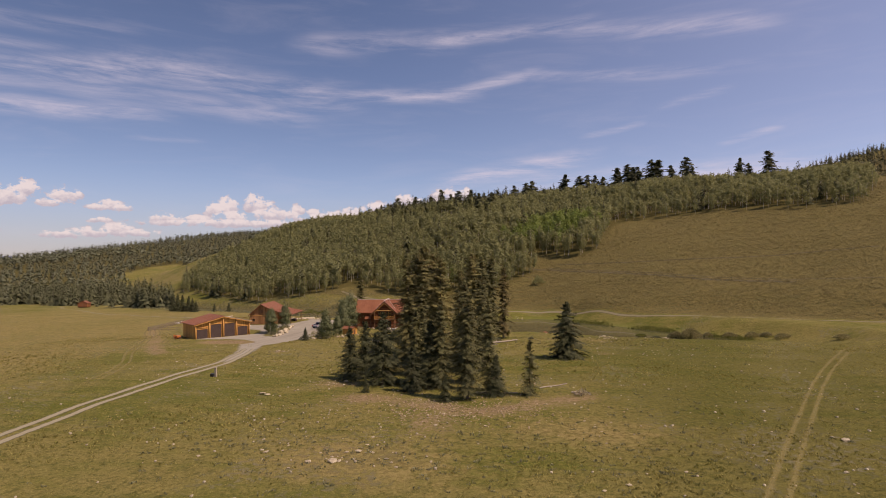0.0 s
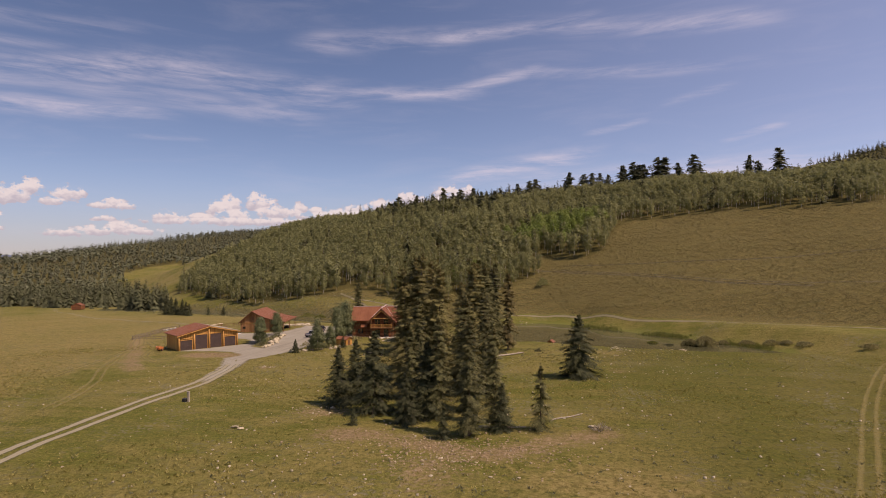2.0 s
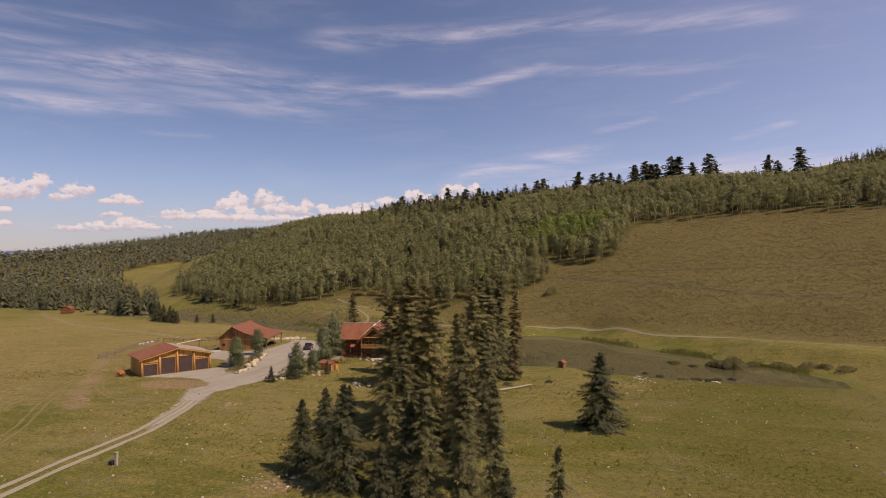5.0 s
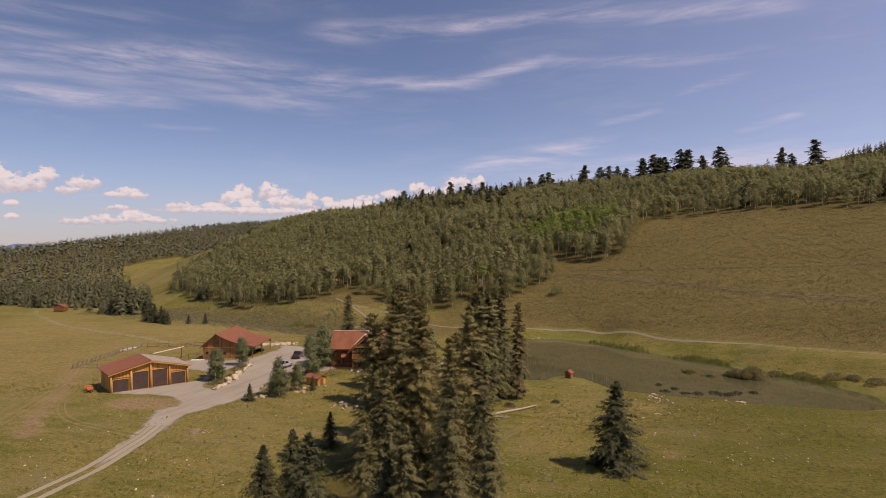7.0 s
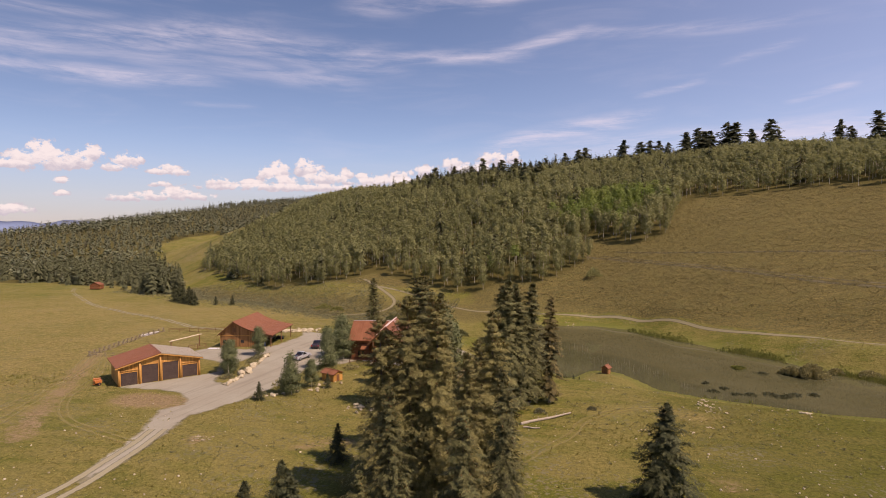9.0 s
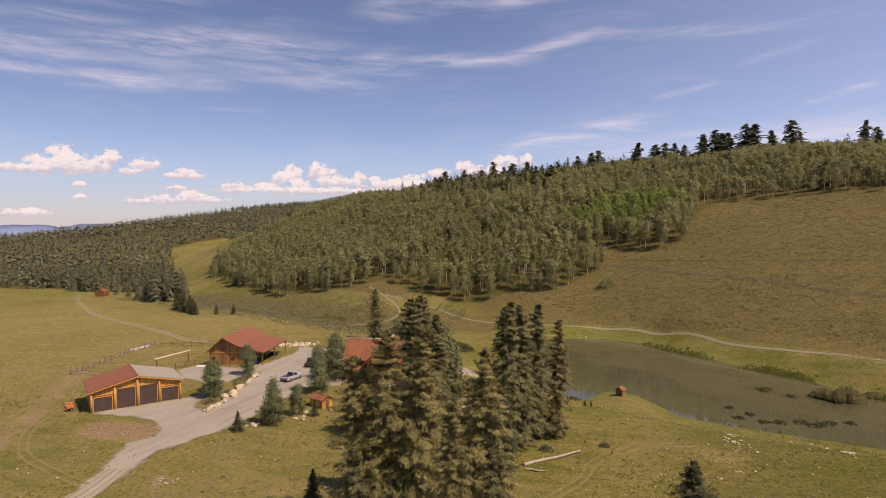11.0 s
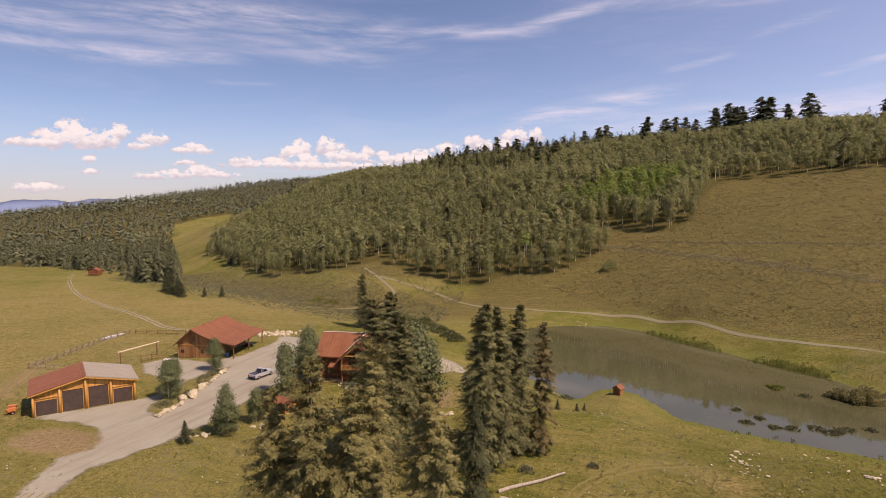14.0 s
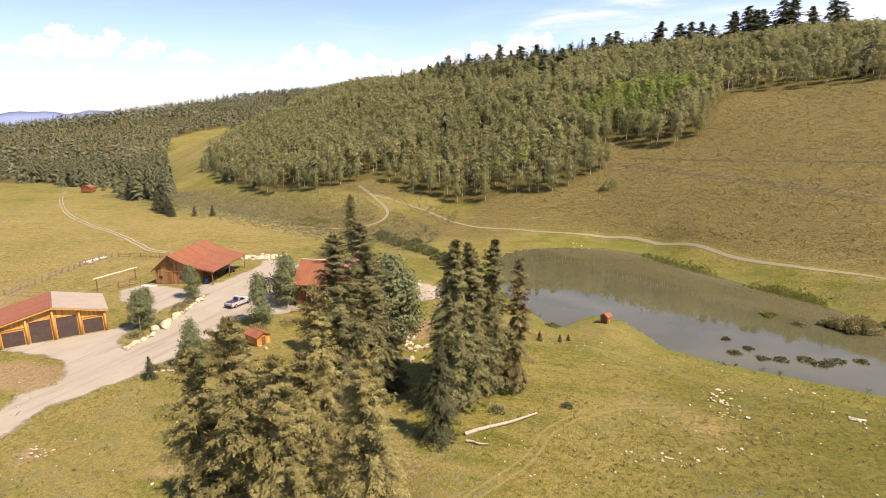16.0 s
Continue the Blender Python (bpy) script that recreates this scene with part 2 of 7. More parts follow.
def ground_material():
    m, g, b, t = material("meadow_ground", 0.95, 0.0, 0.1)
    co = g("ShaderNodeTexCoord").outputs["Object"]
    at = lambda n: g("ShaderNodeAttribute", attribute_name=n).outputs["Fac"]
    yard, sage, shore, bare, wood = at("yard"), at("sage"), at("shore"), at("bare"), at("wood")
    big = noise_tex(g, co, 0.022, 5.0, 0.6)
    mid = noise_tex(g, co, 0.16, 5.0, 0.65)
    fine = noise_tex(g, co, 1.7, 5.0, 0.7)
    speck = noise_tex(g, co, 6.0, 3.0, 0.7)
    streak = noise_tex(g, g("ShaderNodeMapping", {0: co, 2: (0, 0, 0.6), 3: (0.05, 0.35, 1)}).outputs[0], 1.0, 5.0, 0.65)
    f = mth(g, "ADD", mth(g, "MULTIPLY", big, 0.5), mth(g, "ADD", mth(g, "MULTIPLY", mid, 0.25), mth(g, "MULTIPLY", streak, 0.35)))
    grass = mixc(g, maprange(g, f, 0.47, 0.61), (0.128, 0.134, 0.022, 1), (0.23, 0.19, 0.057, 1))
    # tussocks and the dark gaps between them
    tus = noise_tex(g, co, 3.0, 3.0, 0.75)
    grass = mixc(g, maprange(g, fine, 0.46, 0.64, 0.0, 0.62), grass, (0.075, 0.076, 0.013, 1))
    clot = noise_tex(g, co, 0.55, 4.0, 0.75)
    grass = mixc(g, maprange(g, clot, 0.52, 0.68, 0.0, 0.4), grass, (0.27, 0.215, 0.06, 1))
    grass = mixc(g, maprange(g, clot, 0.44, 0.30, 0.0, 0.5), grass, (0.075, 0.085, 0.014, 1))
    grass = mixc(g, maprange(g, tus, 0.53, 0.66, 0.0, 0.5), grass, (0.33, 0.275, 0.085, 1))
    grass = mixc(g, maprange(g, tus, 0.47, 0.36, 0.0, 0.45), grass, (0.06, 0.062, 0.012, 1))
    lf = maprange(g, mth(g, "ADD", at("lush"), mth(g, "MULTIPLY", mth(g, "SUBTRACT", clot, 0.5), 1.0)), 0.2, 0.9, 0.0, 0.6)
    grass = mixc(g, lf, grass, mixc(g, maprange(g, fine, 0.4, 0.62), (0.118, 0.110, 0.020, 1), (0.056, 0.061, 0.012, 1)))
    # grey sage among the grass, in drifts
    drift = maprange(g, noise_tex(g, co, 0.06, 4.0, 0.65), 0.50, 0.64)
    dots = maprange(g, noise_tex(g, co, 1.7, 2.0, 0.5), 0.53, 0.62, 0.0, 0.7)
    grass = mixc(g, mth(g, "MULTIPLY", drift, dots), grass, (0.23, 0.205, 0.125, 1))
    # tall reddish dry stands
    df = maprange(g, mth(g, "ADD", at("dry"), mth(g, "MULTIPLY", mth(g, "SUBTRACT", clot, 0.5), 1.2)), 0.3, 0.8, 0.0, 0.75)
    grass = mixc(g, df, grass, mixc(g, maprange(g, fine, 0.4, 0.62), (0.34, 0.262, 0.098, 1), (0.19, 0.142, 0.046, 1)))
    sagec = mixc(g, maprange(g, fine, 0.40, 0.62), (0.182, 0.143, 0.045, 1), (0.073, 0.063, 0.021, 1))
    sagec = mixc(g, maprange(g, mid, 0.42, 0.72, 0.0, 0.55), sagec, (0.125, 0.112, 0.034, 1))
    rows = noise_tex(g, g("ShaderNodeMapping", {0: co, 2: (0, 0, 0.6), 3: (0.10, 0.75, 1)}).outputs[0], 1.0, 4.0, 0.7)
    sagec = mixc(g, maprange(g, rows, 0.52, 0.66, 0.0, 0.6), sagec, (0.088, 0.085, 0.034, 1))
    sagec = mixc(g, maprange(g, rows, 0.45, 0.32, 0.0, 0.5), sagec, (0.24, 0.18, 0.062, 1))
    sagec = mixc(g, maprange(g, tus, 0.53, 0.66, 0.0, 0.6), sagec, (0.27, 0.22, 0.09, 1))
    hf = maprange(g, mth(g, "ADD", sage, mth(g, "MULTIPLY", mth(g, "SUBTRACT", mid, 0.5), 0.7)), 0.3, 0.7)
    col = mixc(g, hf, grass, sagec)
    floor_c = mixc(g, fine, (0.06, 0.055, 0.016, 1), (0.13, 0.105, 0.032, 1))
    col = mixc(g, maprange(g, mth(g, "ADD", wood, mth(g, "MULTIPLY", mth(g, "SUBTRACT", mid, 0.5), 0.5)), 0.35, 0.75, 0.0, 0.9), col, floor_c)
    # green wet fringe round the water
    wet = maprange(g, mth(g, "ADD", shore, mth(g, "MULTIPLY", mth(g, "SUBTRACT", mid, 0.5), 7.0)), 5.5, 0.5)
    col = mixc(g, mth(g, "MULTIPLY", wet, 0.75), col, mixc(g, fine, (0.07, 0.11, 0.018, 1), (0.22, 0.20, 0.05, 1)))
    col = mixc(g, maprange(g, mth(g, "ADD", shore, mth(g, "MULTIPLY", mth(g, "SUBTRACT", fine, 0.5), 1.0)), 0.1, -0.4), col, (0.045, 0.038, 0.022, 1))
    # bare trodden earth
    bf = maprange(g, mth(g, "ADD", bare, mth(g, "ADD", mth(g, "MULTIPLY", mth(g, "SUBTRACT", mid, 0.5), 0.8), mth(g, "MULTIPLY", mth(g, "SUBTRACT", fine, 0.5), 1.1))), 0.38, 0.8)
    dirt = mixc(g, mth(g, "ADD", mth(g, "MULTIPLY", maprange(g, fine, 0.35, 0.65), 0.6), mth(g, "MULTIPLY", speck, 0.4)), (0.15, 0.097, 0.044, 1), (0.40, 0.285, 0.16, 1))
    col = mixc(g, mth(g, "MULTIPLY", bf, 0.85), col, dirt)
    # gravel yard
    gr = mixc(g, speck, (0.26, 0.238, 0.175, 1), (0.39, 0.36, 0.275, 1))
    gr = mixc(g, maprange(g, mid, 0.3, 0.7, 0.0, 0.4), gr, (0.25, 0.205, 0.14, 1))
    wheel = noise_tex(g, g("ShaderNodeMapping", {0: co, 2: (0, 0, 0.42), 3: (0.9, 0.06, 1)}).outputs[0], 1.0, 4.0, 0.6)
    gr = mixc(g, maprange(g, wheel, 0.48, 0.66, 0.0, 0.45), gr, (0.21, 0.175, 0.125, 1))
    yf = maprange(g, mth(g, "ADD", yard, mth(g, "ADD", mth(g, "MULTIPLY", mth(g, "SUBTRACT", fine, 0.5), 1.3), mth(g, "MULTIPLY", mth(g, "SUBTRACT", mid, 0.5), 3.4))), 0.45, -0.55)
    col = mixc(g, yf, col, gr)
    t.links.new(col, b.inputs["Base Color"])
    h = mth(g, "ADD", mth(g, "MULTIPLY", fine, 0.6), mth(g, "MULTIPLY", speck, 0.4))
    bump_to(g, t, b, mth(g, "MULTIPLY", h, mth(g, "SUBTRACT", 1.0, mth(g, "MULTIPLY", yf, 0.8))), 1.0, 0.45)
    return m


def track_material(name, ruts, width, dark=1.0):
    """Ribbon of a farm track: worn wheel ruts, ragged edges that fade into the grass."""
    m, g, b, t = material(name, 0.95, 0.0, 0.1)
    uv = g("ShaderNodeUVMap").outputs[0]
    xyz = g("ShaderNodeSeparateXYZ", {0: uv})
    u, v = xyz.outputs[0], xyz.outputs[1]
    co = g("ShaderNodeTexCoord").outputs["Object"]
    n = noise_tex(g, co, 0.5, 5.0, 0.65)
    n2 = noise_tex(g, co, 3.5, 4.0, 0.7)
    across = mth(g, "ABSOLUTE", u)
    wob = mth(g, "ADD", mth(g, "MULTIPLY", mth(g, "SUBTRACT", n, 0.5), 0.55), mth(g, "MULTIPLY", mth(g, "SUBTRACT", n2, 0.5), 0.45))
    if ruts == 2:
        d = mth(g, "ABSOLUTE", mth(g, "SUBTRACT", across, 0.56))
        a = maprange(g, mth(g, "ADD", d, mth(g, "MULTIPLY", wob, 0.5)), 0.40, 0.16)
    elif ruts == 1:
        d = mth(g, "ABSOLUTE", mth(g, "SUBTRACT", across, 0.5))
        a = mth(g, "MULTIPLY", maprange(g, mth(g, "ADD", d, mth(g, "MULTIPLY", wob, 0.6)), 0.30, 0.05), 0.42)
    else:
        a = maprange(g, mth(g, "ADD", across, mth(g, "MULTIPLY", wob, 0.9)), 0.95, 0.45)
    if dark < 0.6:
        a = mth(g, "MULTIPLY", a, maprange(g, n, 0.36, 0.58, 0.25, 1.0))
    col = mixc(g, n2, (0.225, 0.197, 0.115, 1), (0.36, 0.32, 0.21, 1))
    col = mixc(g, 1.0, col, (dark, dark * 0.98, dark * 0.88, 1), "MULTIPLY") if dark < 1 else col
    if ruts == 1:
        col = mixc(g, n2, (0.25, 0.20, 0.07, 1), (0.42, 0.345, 0.14, 1))
    t.links.new(col, b.inputs["Base Color"])
    tr = g("ShaderNodeBsdfTransparent")
    mix = g("ShaderNodeMixShader", {0: a, 1: tr.outputs[0], 2: b.outputs[0]})
    out = [k for k in t.nodes if k.type == "OUTPUT_MATERIAL"][0]
    t.links.new(mix.outputs[0], out.inputs[0])
    return m


def water_material():
    m, g, b, t = material("pond_water", 0.025, 0.0, 0.55)
    co = g("ShaderNodeTexCoord").outputs["Object"]
    n = noise_tex(g, co, 0.05, 4.0, 0.6)
    col = mixc(g, maprange(g, n, 0.35, 0.65), (0.074, 0.072, 0.034, 1), (0.09, 0.087, 0.045, 1))
    t.links.new(col, b.inputs["Base Color"])
    b.inputs["IOR"].default_value = 1.40
    rip = noise_tex(g, g("ShaderNodeMapping", {0: co, 3: (1, 2.2, 1)}).outputs[0], 1.4, 3.0, 0.6)
    bump_to(g, t, b, rip, 0.03, 0.02)
    return m


def board_material(name, c1, c2, axis=0, width=0.28, rough=0.75):
    """Sawn boards: tone changes board by board, grain along them."""
    m, g, b, t = material(name, rough, 0.0, 0.25)
    uv = g("ShaderNodeUVMap").outputs[0]
    xyz = g("ShaderNodeSeparateXYZ", {0: uv})
    u, v = (xyz.outputs[0], xyz.outputs[1]) if axis == 0 else (xyz.outputs[1], xyz.outputs[0])
    idx = mth(g, "FLOOR", mth(g, "DIVIDE", u, width))
    wn = g("ShaderNodeTexWhiteNoise", {"W": idx}, noise_dimensions="1D").outputs[0]
    vec = g("ShaderNodeCombineXYZ", {0: mth(g, "MULTIPLY", u, 9.0), 1: mth(g, "MULTIPLY", v, 0.8), 2: mth(g, "MULTIPLY", wn, 31.0)}).outputs[0]
    n = noise_tex(g, vec, 1.0, 5.0, 0.65)
    f = mth(g, "ADD", mth(g, "MULTIPLY", wn, 0.55), mth(g, "MULTIPLY", n, 0.55))
    col = mixc(g, maprange(g, f, 0.2, 0.85), (*c1, 1), (*c2, 1))
    fr = mth(g, "ABSOLUTE", mth(g, "SUBTRACT", mth(g, "FRACT", mth(g, "DIVIDE", u, width)), 0.5))
    t.links.new(col, b.inputs["Base Color"])
    bump_to(g, t, b, maprange(g, fr, 0.5, 0.44), 0.8, 0.02)
    return m


def roof_material(name, c1, c2, rough=0.45, metal=0.0, width=0.45, spec=0.5):
    """Painted ribbed sheet metal, chalky with age."""
    m, g, b, t = material(name, rough, metal, spec)
    uv = g("ShaderNodeUVMap").outputs[0]
    xyz = g("ShaderNodeSeparateXYZ", {0: uv})
    u, v = xyz.outputs[0], xyz.outputs[1]
    co = g("ShaderNodeTexCoord").outputs["Object"]
    n = noise_tex(g, co, 0.55, 5.0, 0.6)
    st = noise_tex(g, g("ShaderNodeCombineXYZ", {0: mth(g, "MULTIPLY", u, 3.0), 1: mth(g, "MULTIPLY", v, 0.25), 2: 0.0}).outputs[0], 1.0, 4.0, 0.6)
    idx = mth(g, "FLOOR", mth(g, "DIVIDE", u, width * 2))
    wn = g("ShaderNodeTexWhiteNoise", {"W": idx}, noise_dimensions="1D").outputs[0]
    f = mth(g, "ADD", mth(g, "MULTIPLY", n, 0.45), mth(g, "ADD", mth(g, "MULTIPLY", st, 0.4), mth(g, "MULTIPLY", wn, 0.15)))
    col = mixc(g, maprange(g, f, 0.3, 0.7), (*c1, 1), (*c2, 1))
    t.links.new(col, b.inputs["Base Color"])
    fr = mth(g, "ABSOLUTE", mth(g, "SUBTRACT", mth(g, "FRACT", mth(g, "DIVIDE", u, width)), 0.5))
    bump_to(g, t, b, maprange(g, fr, 0.40, 0.5), 0.7, 0.03)
    return m


M = {}
M["ground"] = ground_material()
M["track"] = track_material("track_gravel", 2, 3.2)
M["faint"] = track_material("track_faint", 1, 2.2)
# dark ribbon: the shadow line under the terrace cut, painted as colour
M["cut_shade"] = track_material("terrace_shadow_line", 0, 1.4, 0.42)
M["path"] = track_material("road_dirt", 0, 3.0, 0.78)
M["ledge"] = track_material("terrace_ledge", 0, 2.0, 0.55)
M["water"] = water_material()
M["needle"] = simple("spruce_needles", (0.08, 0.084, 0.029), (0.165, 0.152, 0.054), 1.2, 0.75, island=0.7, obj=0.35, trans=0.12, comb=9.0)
# olive needles of the front spruces, with sunlight painted into the brighter tone
M["needle_olive_lit"] = simple("olive_needles_painted_sun", (0.145, 0.133, 0.042), (0.275, 0.238, 0.084), 0.5, 0.75, island=0.5, obj=0.25, trans=0.2, comb=9.0)
M["needle_blue"] = simple("blue_spruce_needles", (0.036, 0.043, 0.016), (0.088, 0.09, 0.034), 1.2, 0.75, island=0.6, obj=0.3, trans=0.1, comb=9.0)
M["needle_dry"] = simple("dry_spruce_needles", (0.12, 0.095, 0.032), (0.19, 0.15, 0.055), 1.2, 0.8, island=0.6, obj=0.3, trans=0.1, comb=9.0)
M["cone"] = simple("spruce_cones", (0.13, 0.075, 0.025), (0.22, 0.13, 0.045), 2.0, 0.8, island=0.5)
M["bark"] = simple("spruce_bark", (0.07, 0.05, 0.035), (0.14, 0.11, 0.085), 4.0, 0.95, bump=0.02, stretch=(1, 1, 0.25))
M["deadwood"] = simple("dead_grey_wood", (0.27, 0.22, 0.16), (0.43, 0.37, 0.28), 5.0, 0.9, bump=0.01, stretch=(1, 1, 0.2))
M["aspen_bark"] = simple("aspen_bark", (0.34, 0.31, 0.24), (0.56, 0.52, 0.43), 3.0, 0.85, stretch=(1, 1, 0.6))
M["aspen"] = simple("aspen_leaves", (0.225, 0.232, 0.092), (0.325, 0.318, 0.132), 0.06, 0.7, island=0.3, obj=0.3, trans=0.5, comb=2.0, gap=0.55)
M["aspen_yard"] = simple("young_aspen_leaves", (0.10, 0.122, 0.048), (0.18, 0.195, 0.08), 0.6, 0.65, island=0.4, obj=0.2, trans=0.2)
M["aspen_bright"] = simple("bright_aspen_leaves", (0.19, 0.255, 0.05), (0.29, 0.34, 0.09), 0.06, 0.7, island=0.3, obj=0.3, trans=0.5, comb=2.0, gap=0.55)
M["conifer"] = simple("far_conifer_needles", (0.078, 0.085, 0.037), (0.132, 0.132, 0.06), 0.05, 0.8, island=0.22, obj=0.3)
M["faraspen"] = simple("far_aspen_foliage", (0.092, 0.102, 0.056), (0.145, 0.15, 0.082), 0.02, 0.85, island=0.7)
M["farwood"] = simple("far_wood_foliage", (0.09, 0.10, 0.055), (0.14, 0.147, 0.082), 0.02, 0.85, island=0.22)
M["sagebrush"] = simple("sagebrush_leaves", (0.16, 0.135, 0.055), (0.29, 0.235, 0.11), 0.2, 0.9, island=0.5, trans=0.4)
M["sage_grey"] = simple("grey_sage_leaves", (0.16, 0.16, 0.08), (0.27, 0.255, 0.14), 0.2, 0.9, island=0.5, trans=0.35)
M["tuft"] = simple("grass_blades", (0.21, 0.19, 0.042), (0.42, 0.35, 0.12), 0.12, 0.85, island=0.5, trans=0.5)
M["willow"] = simple("willow_leaves", (0.22, 0.20, 0.08), (0.40, 0.35, 0.16), 0.5, 0.8, island=0.5, trans=0.4)
M["willow_dark"] = simple("dark_willow_leaves", (0.12, 0.132, 0.05), (0.21, 0.208, 0.085), 0.5, 0.8, island=0.4, trans=0.35)
M["weed"] = simple("water_weed", (0.10, 0.105, 0.05), (0.17, 0.165, 0.08), 0.8, 0.8, island=0.3, trans=0.3)
M["reed"] = simple("green_reeds", (0.12, 0.145, 0.028), (0.27, 0.26, 0.07), 0.4, 0.8, island=0.5, trans=0.5)
M["rock"] = simple("pale_sandstone", (0.33, 0.265, 0.165), (0.55, 0.47, 0.315), 1.6, 0.9, bump=0.04, obj=0.35)
M["stone_pale"] = simple("strewn_pale_stone", (0.36, 0.30, 0.20), (0.55, 0.48, 0.34), 1.6, 0.9, island=0.4)
M["gravel"] = simple("loose_pale_gravel", (0.27, 0.19, 0.105), (0.44, 0.34, 0.21), 1.6, 0.95, bump=0.03, island=0.4)
M["board"] = board_material("stained_boards", (0.40, 0.19, 0.045), (0.62, 0.33, 0.085), 0, 0.30)
M["board_dark"] = board_material("weathered_brown_boards", (0.20, 0.095, 0.035), (0.36, 0.18, 0.07), 0, 0.28)
M["log"] = board_material("stained_log_wall", (0.13, 0.045, 0.018), (0.26, 0.10, 0.04), 1, 0.30)
M["timber"] = simple("stained_timber", (0.42, 0.20, 0.05), (0.60, 0.32, 0.09), 2.0, 0.7, bump=0.006, stretch=(1, 1, 0.2))
M["timber_dark"] = simple("dark_timber", (0.13, 0.06, 0.028), (0.24, 0.12, 0.055), 2.0, 0.75, bump=0.006, stretch=(1, 1, 0.2))
M["yellow_wood"] = simple("honey_pine", (0.36, 0.17, 0.04), (0.52, 0.27, 0.07), 2.0, 0.6)
M["red_roof"] = roof_material("red_metal_roof", (0.195, 0.070, 0.031), (0.265, 0.106, 0.050), 0.5, spec=0.25)
M["tan_roof"] = roof_material("tan_metal_roof", (0.33, 0.265, 0.17), (0.43, 0.35, 0.23), 0.28, 0.25, spec=0.8)
M["ridge_cap"] = simple("bleached_ridge_cap", (0.55, 0.42, 0.36), (0.70, 0.58, 0.52), 3.0, 0.4)
M["door_brown"] = simple("brown_door_paint", (0.060, 0.040, 0.032), (0.085, 0.058, 0.046), 1.0, 0.5)
M["glass"] = simple("dark_window_glass", (0.012, 0.014, 0.016), (0.022, 0.024, 0.028), 0.5, 0.05, spec=0.8)
M["grey_fence"] = simple("weathered_rails", (0.16, 0.12, 0.08), (0.31, 0.25, 0.175), 3.0, 0.9)
M["pole"] = simple("peeled_pole", (0.48, 0.38, 0.24), (0.64, 0.54, 0.38), 2.0, 0.8)
M["birch_log"] = simple("bleached_logs", (0.50, 0.46, 0.41), (0.72, 0.69, 0.64), 2.0, 0.8)
M["car_silver"] = simple("silver_car_paint", (0.36, 0.355, 0.35), (0.42, 0.415, 0.41), 0.5, 0.3, 0.1, 0.6)
M["car_dark"] = simple("dark_car_paint", (0.05, 0.035, 0.045), (0.07, 0.05, 0.06), 0.5, 0.25, 0.2, 0.6)
M["rubber"] = simple("black_rubber", (0.015, 0.015, 0.015), (0.03, 0.03, 0.03), 5.0, 0.85)
M["alloy"] = simple("wheel_alloy", (0.45, 0.45, 0.46), (0.55, 0.55, 0.56), 2.0, 0.35, 0.9)
M["lamp_red"] = simple("tail_lamp_red", (0.35, 0.02, 0.02), (0.42, 0.03, 0.03), 2.0, 0.2)
M["lamp_clear"] = simple("headlamp_glass", (0.75, 0.75, 0.75), (0.85, 0.85, 0.85), 2.0, 0.15)
M["orange"] = simple("orange_machine_paint", (0.48, 0.15, 0.04), (0.6, 0.21, 0.06), 1.5, 0.45)
M["blue"] = simple("blue_plastic", (0.05, 0.12, 0.32), (0.07, 0.16, 0.40), 1.5, 0.5)
M["dark_metal"] = simple("dark_machine_metal", (0.03, 0.03, 0.03), (0.07, 0.065, 0.06), 2.0, 0.5, 0.5)
M["white_paint"] = simple("white_paint", (0.70, 0.69, 0.66), (0.80, 0.79, 0.77), 1.5, 0.5)
M["concrete"] = simple("pale_concrete", (0.45, 0.42, 0.38), (0.58, 0.55, 0.50), 1.0, 0.9)
M["stone_wall"] = simple("field_stone", (0.26, 0.22, 0.18), (0.46, 0.40, 0.33), 2.5, 0.9, bump=0.05)
# aerial haze of the far ranges, put into their base colour as blue
M["haze_tinted_hills"] = simple("ranges_painted_haze", (0.16, 0.21, 0.32), (0.20, 0.25, 0.36), 0.002, 1.0, spec=0.0)

# ---- helpers for building ----
def mesh_obj(name, verts, faces, mats, face_mat=None, uvs=None, smooth=False, parent=None):
    """One mesh object from arrays. mats: one material or a list."""
    me = bpy.data.meshes.new(name)
    me.from_pydata([tuple(v) for v in verts] if not isinstance(verts, np.ndarray) else verts.tolist(), [], faces if not isinstance(faces, np.ndarray) else faces.tolist())
    for m in (mats if isinstance(mats, (list, tuple)) else [mats]):
        me.materials.append(m)
    if face_mat is not None:
        me.polygons.foreach_set("material_index", np.asarray(face_mat, dtype=np.int32))
    if uvs is not None:
        me.uv_layers.new(name="UVMap").data.foreach_set("uv", np.asarray(uvs, dtype=np.float32).ravel())
    if smooth:
        me.polygons.foreach_set("use_smooth", np.ones(len(me.polygons), dtype=bool))
    me.update()
    ob = new(name, me)
    if parent is not None:
        ob.parent = parent
    return ob


def part(name, bm, mat, parent=None, label="", smooth=False):
    """Links a bmesh as ONE mesh object under a thing or a part."""
    me = bpy.data.meshes.new(name)
    bm.normal_update()
    bm.to_mesh(me)
    bm.free()
    me.materials.append(mat)
    if smooth:
        me.polygons.foreach_set("use_smooth", np.ones(len(me.polygons), dtype=bool))
    ob = new(name, me)
    if parent is not None:
        ob.parent = parent
    if label:
        ob["label"] = label
    return ob


def thing(name, m, label, category, group="", kind=""):
    ob = new(name)
    ob.empty_display_size = 0.2
    ob.matrix_basis = m
    return tagged(ob, label, category, group, kind)


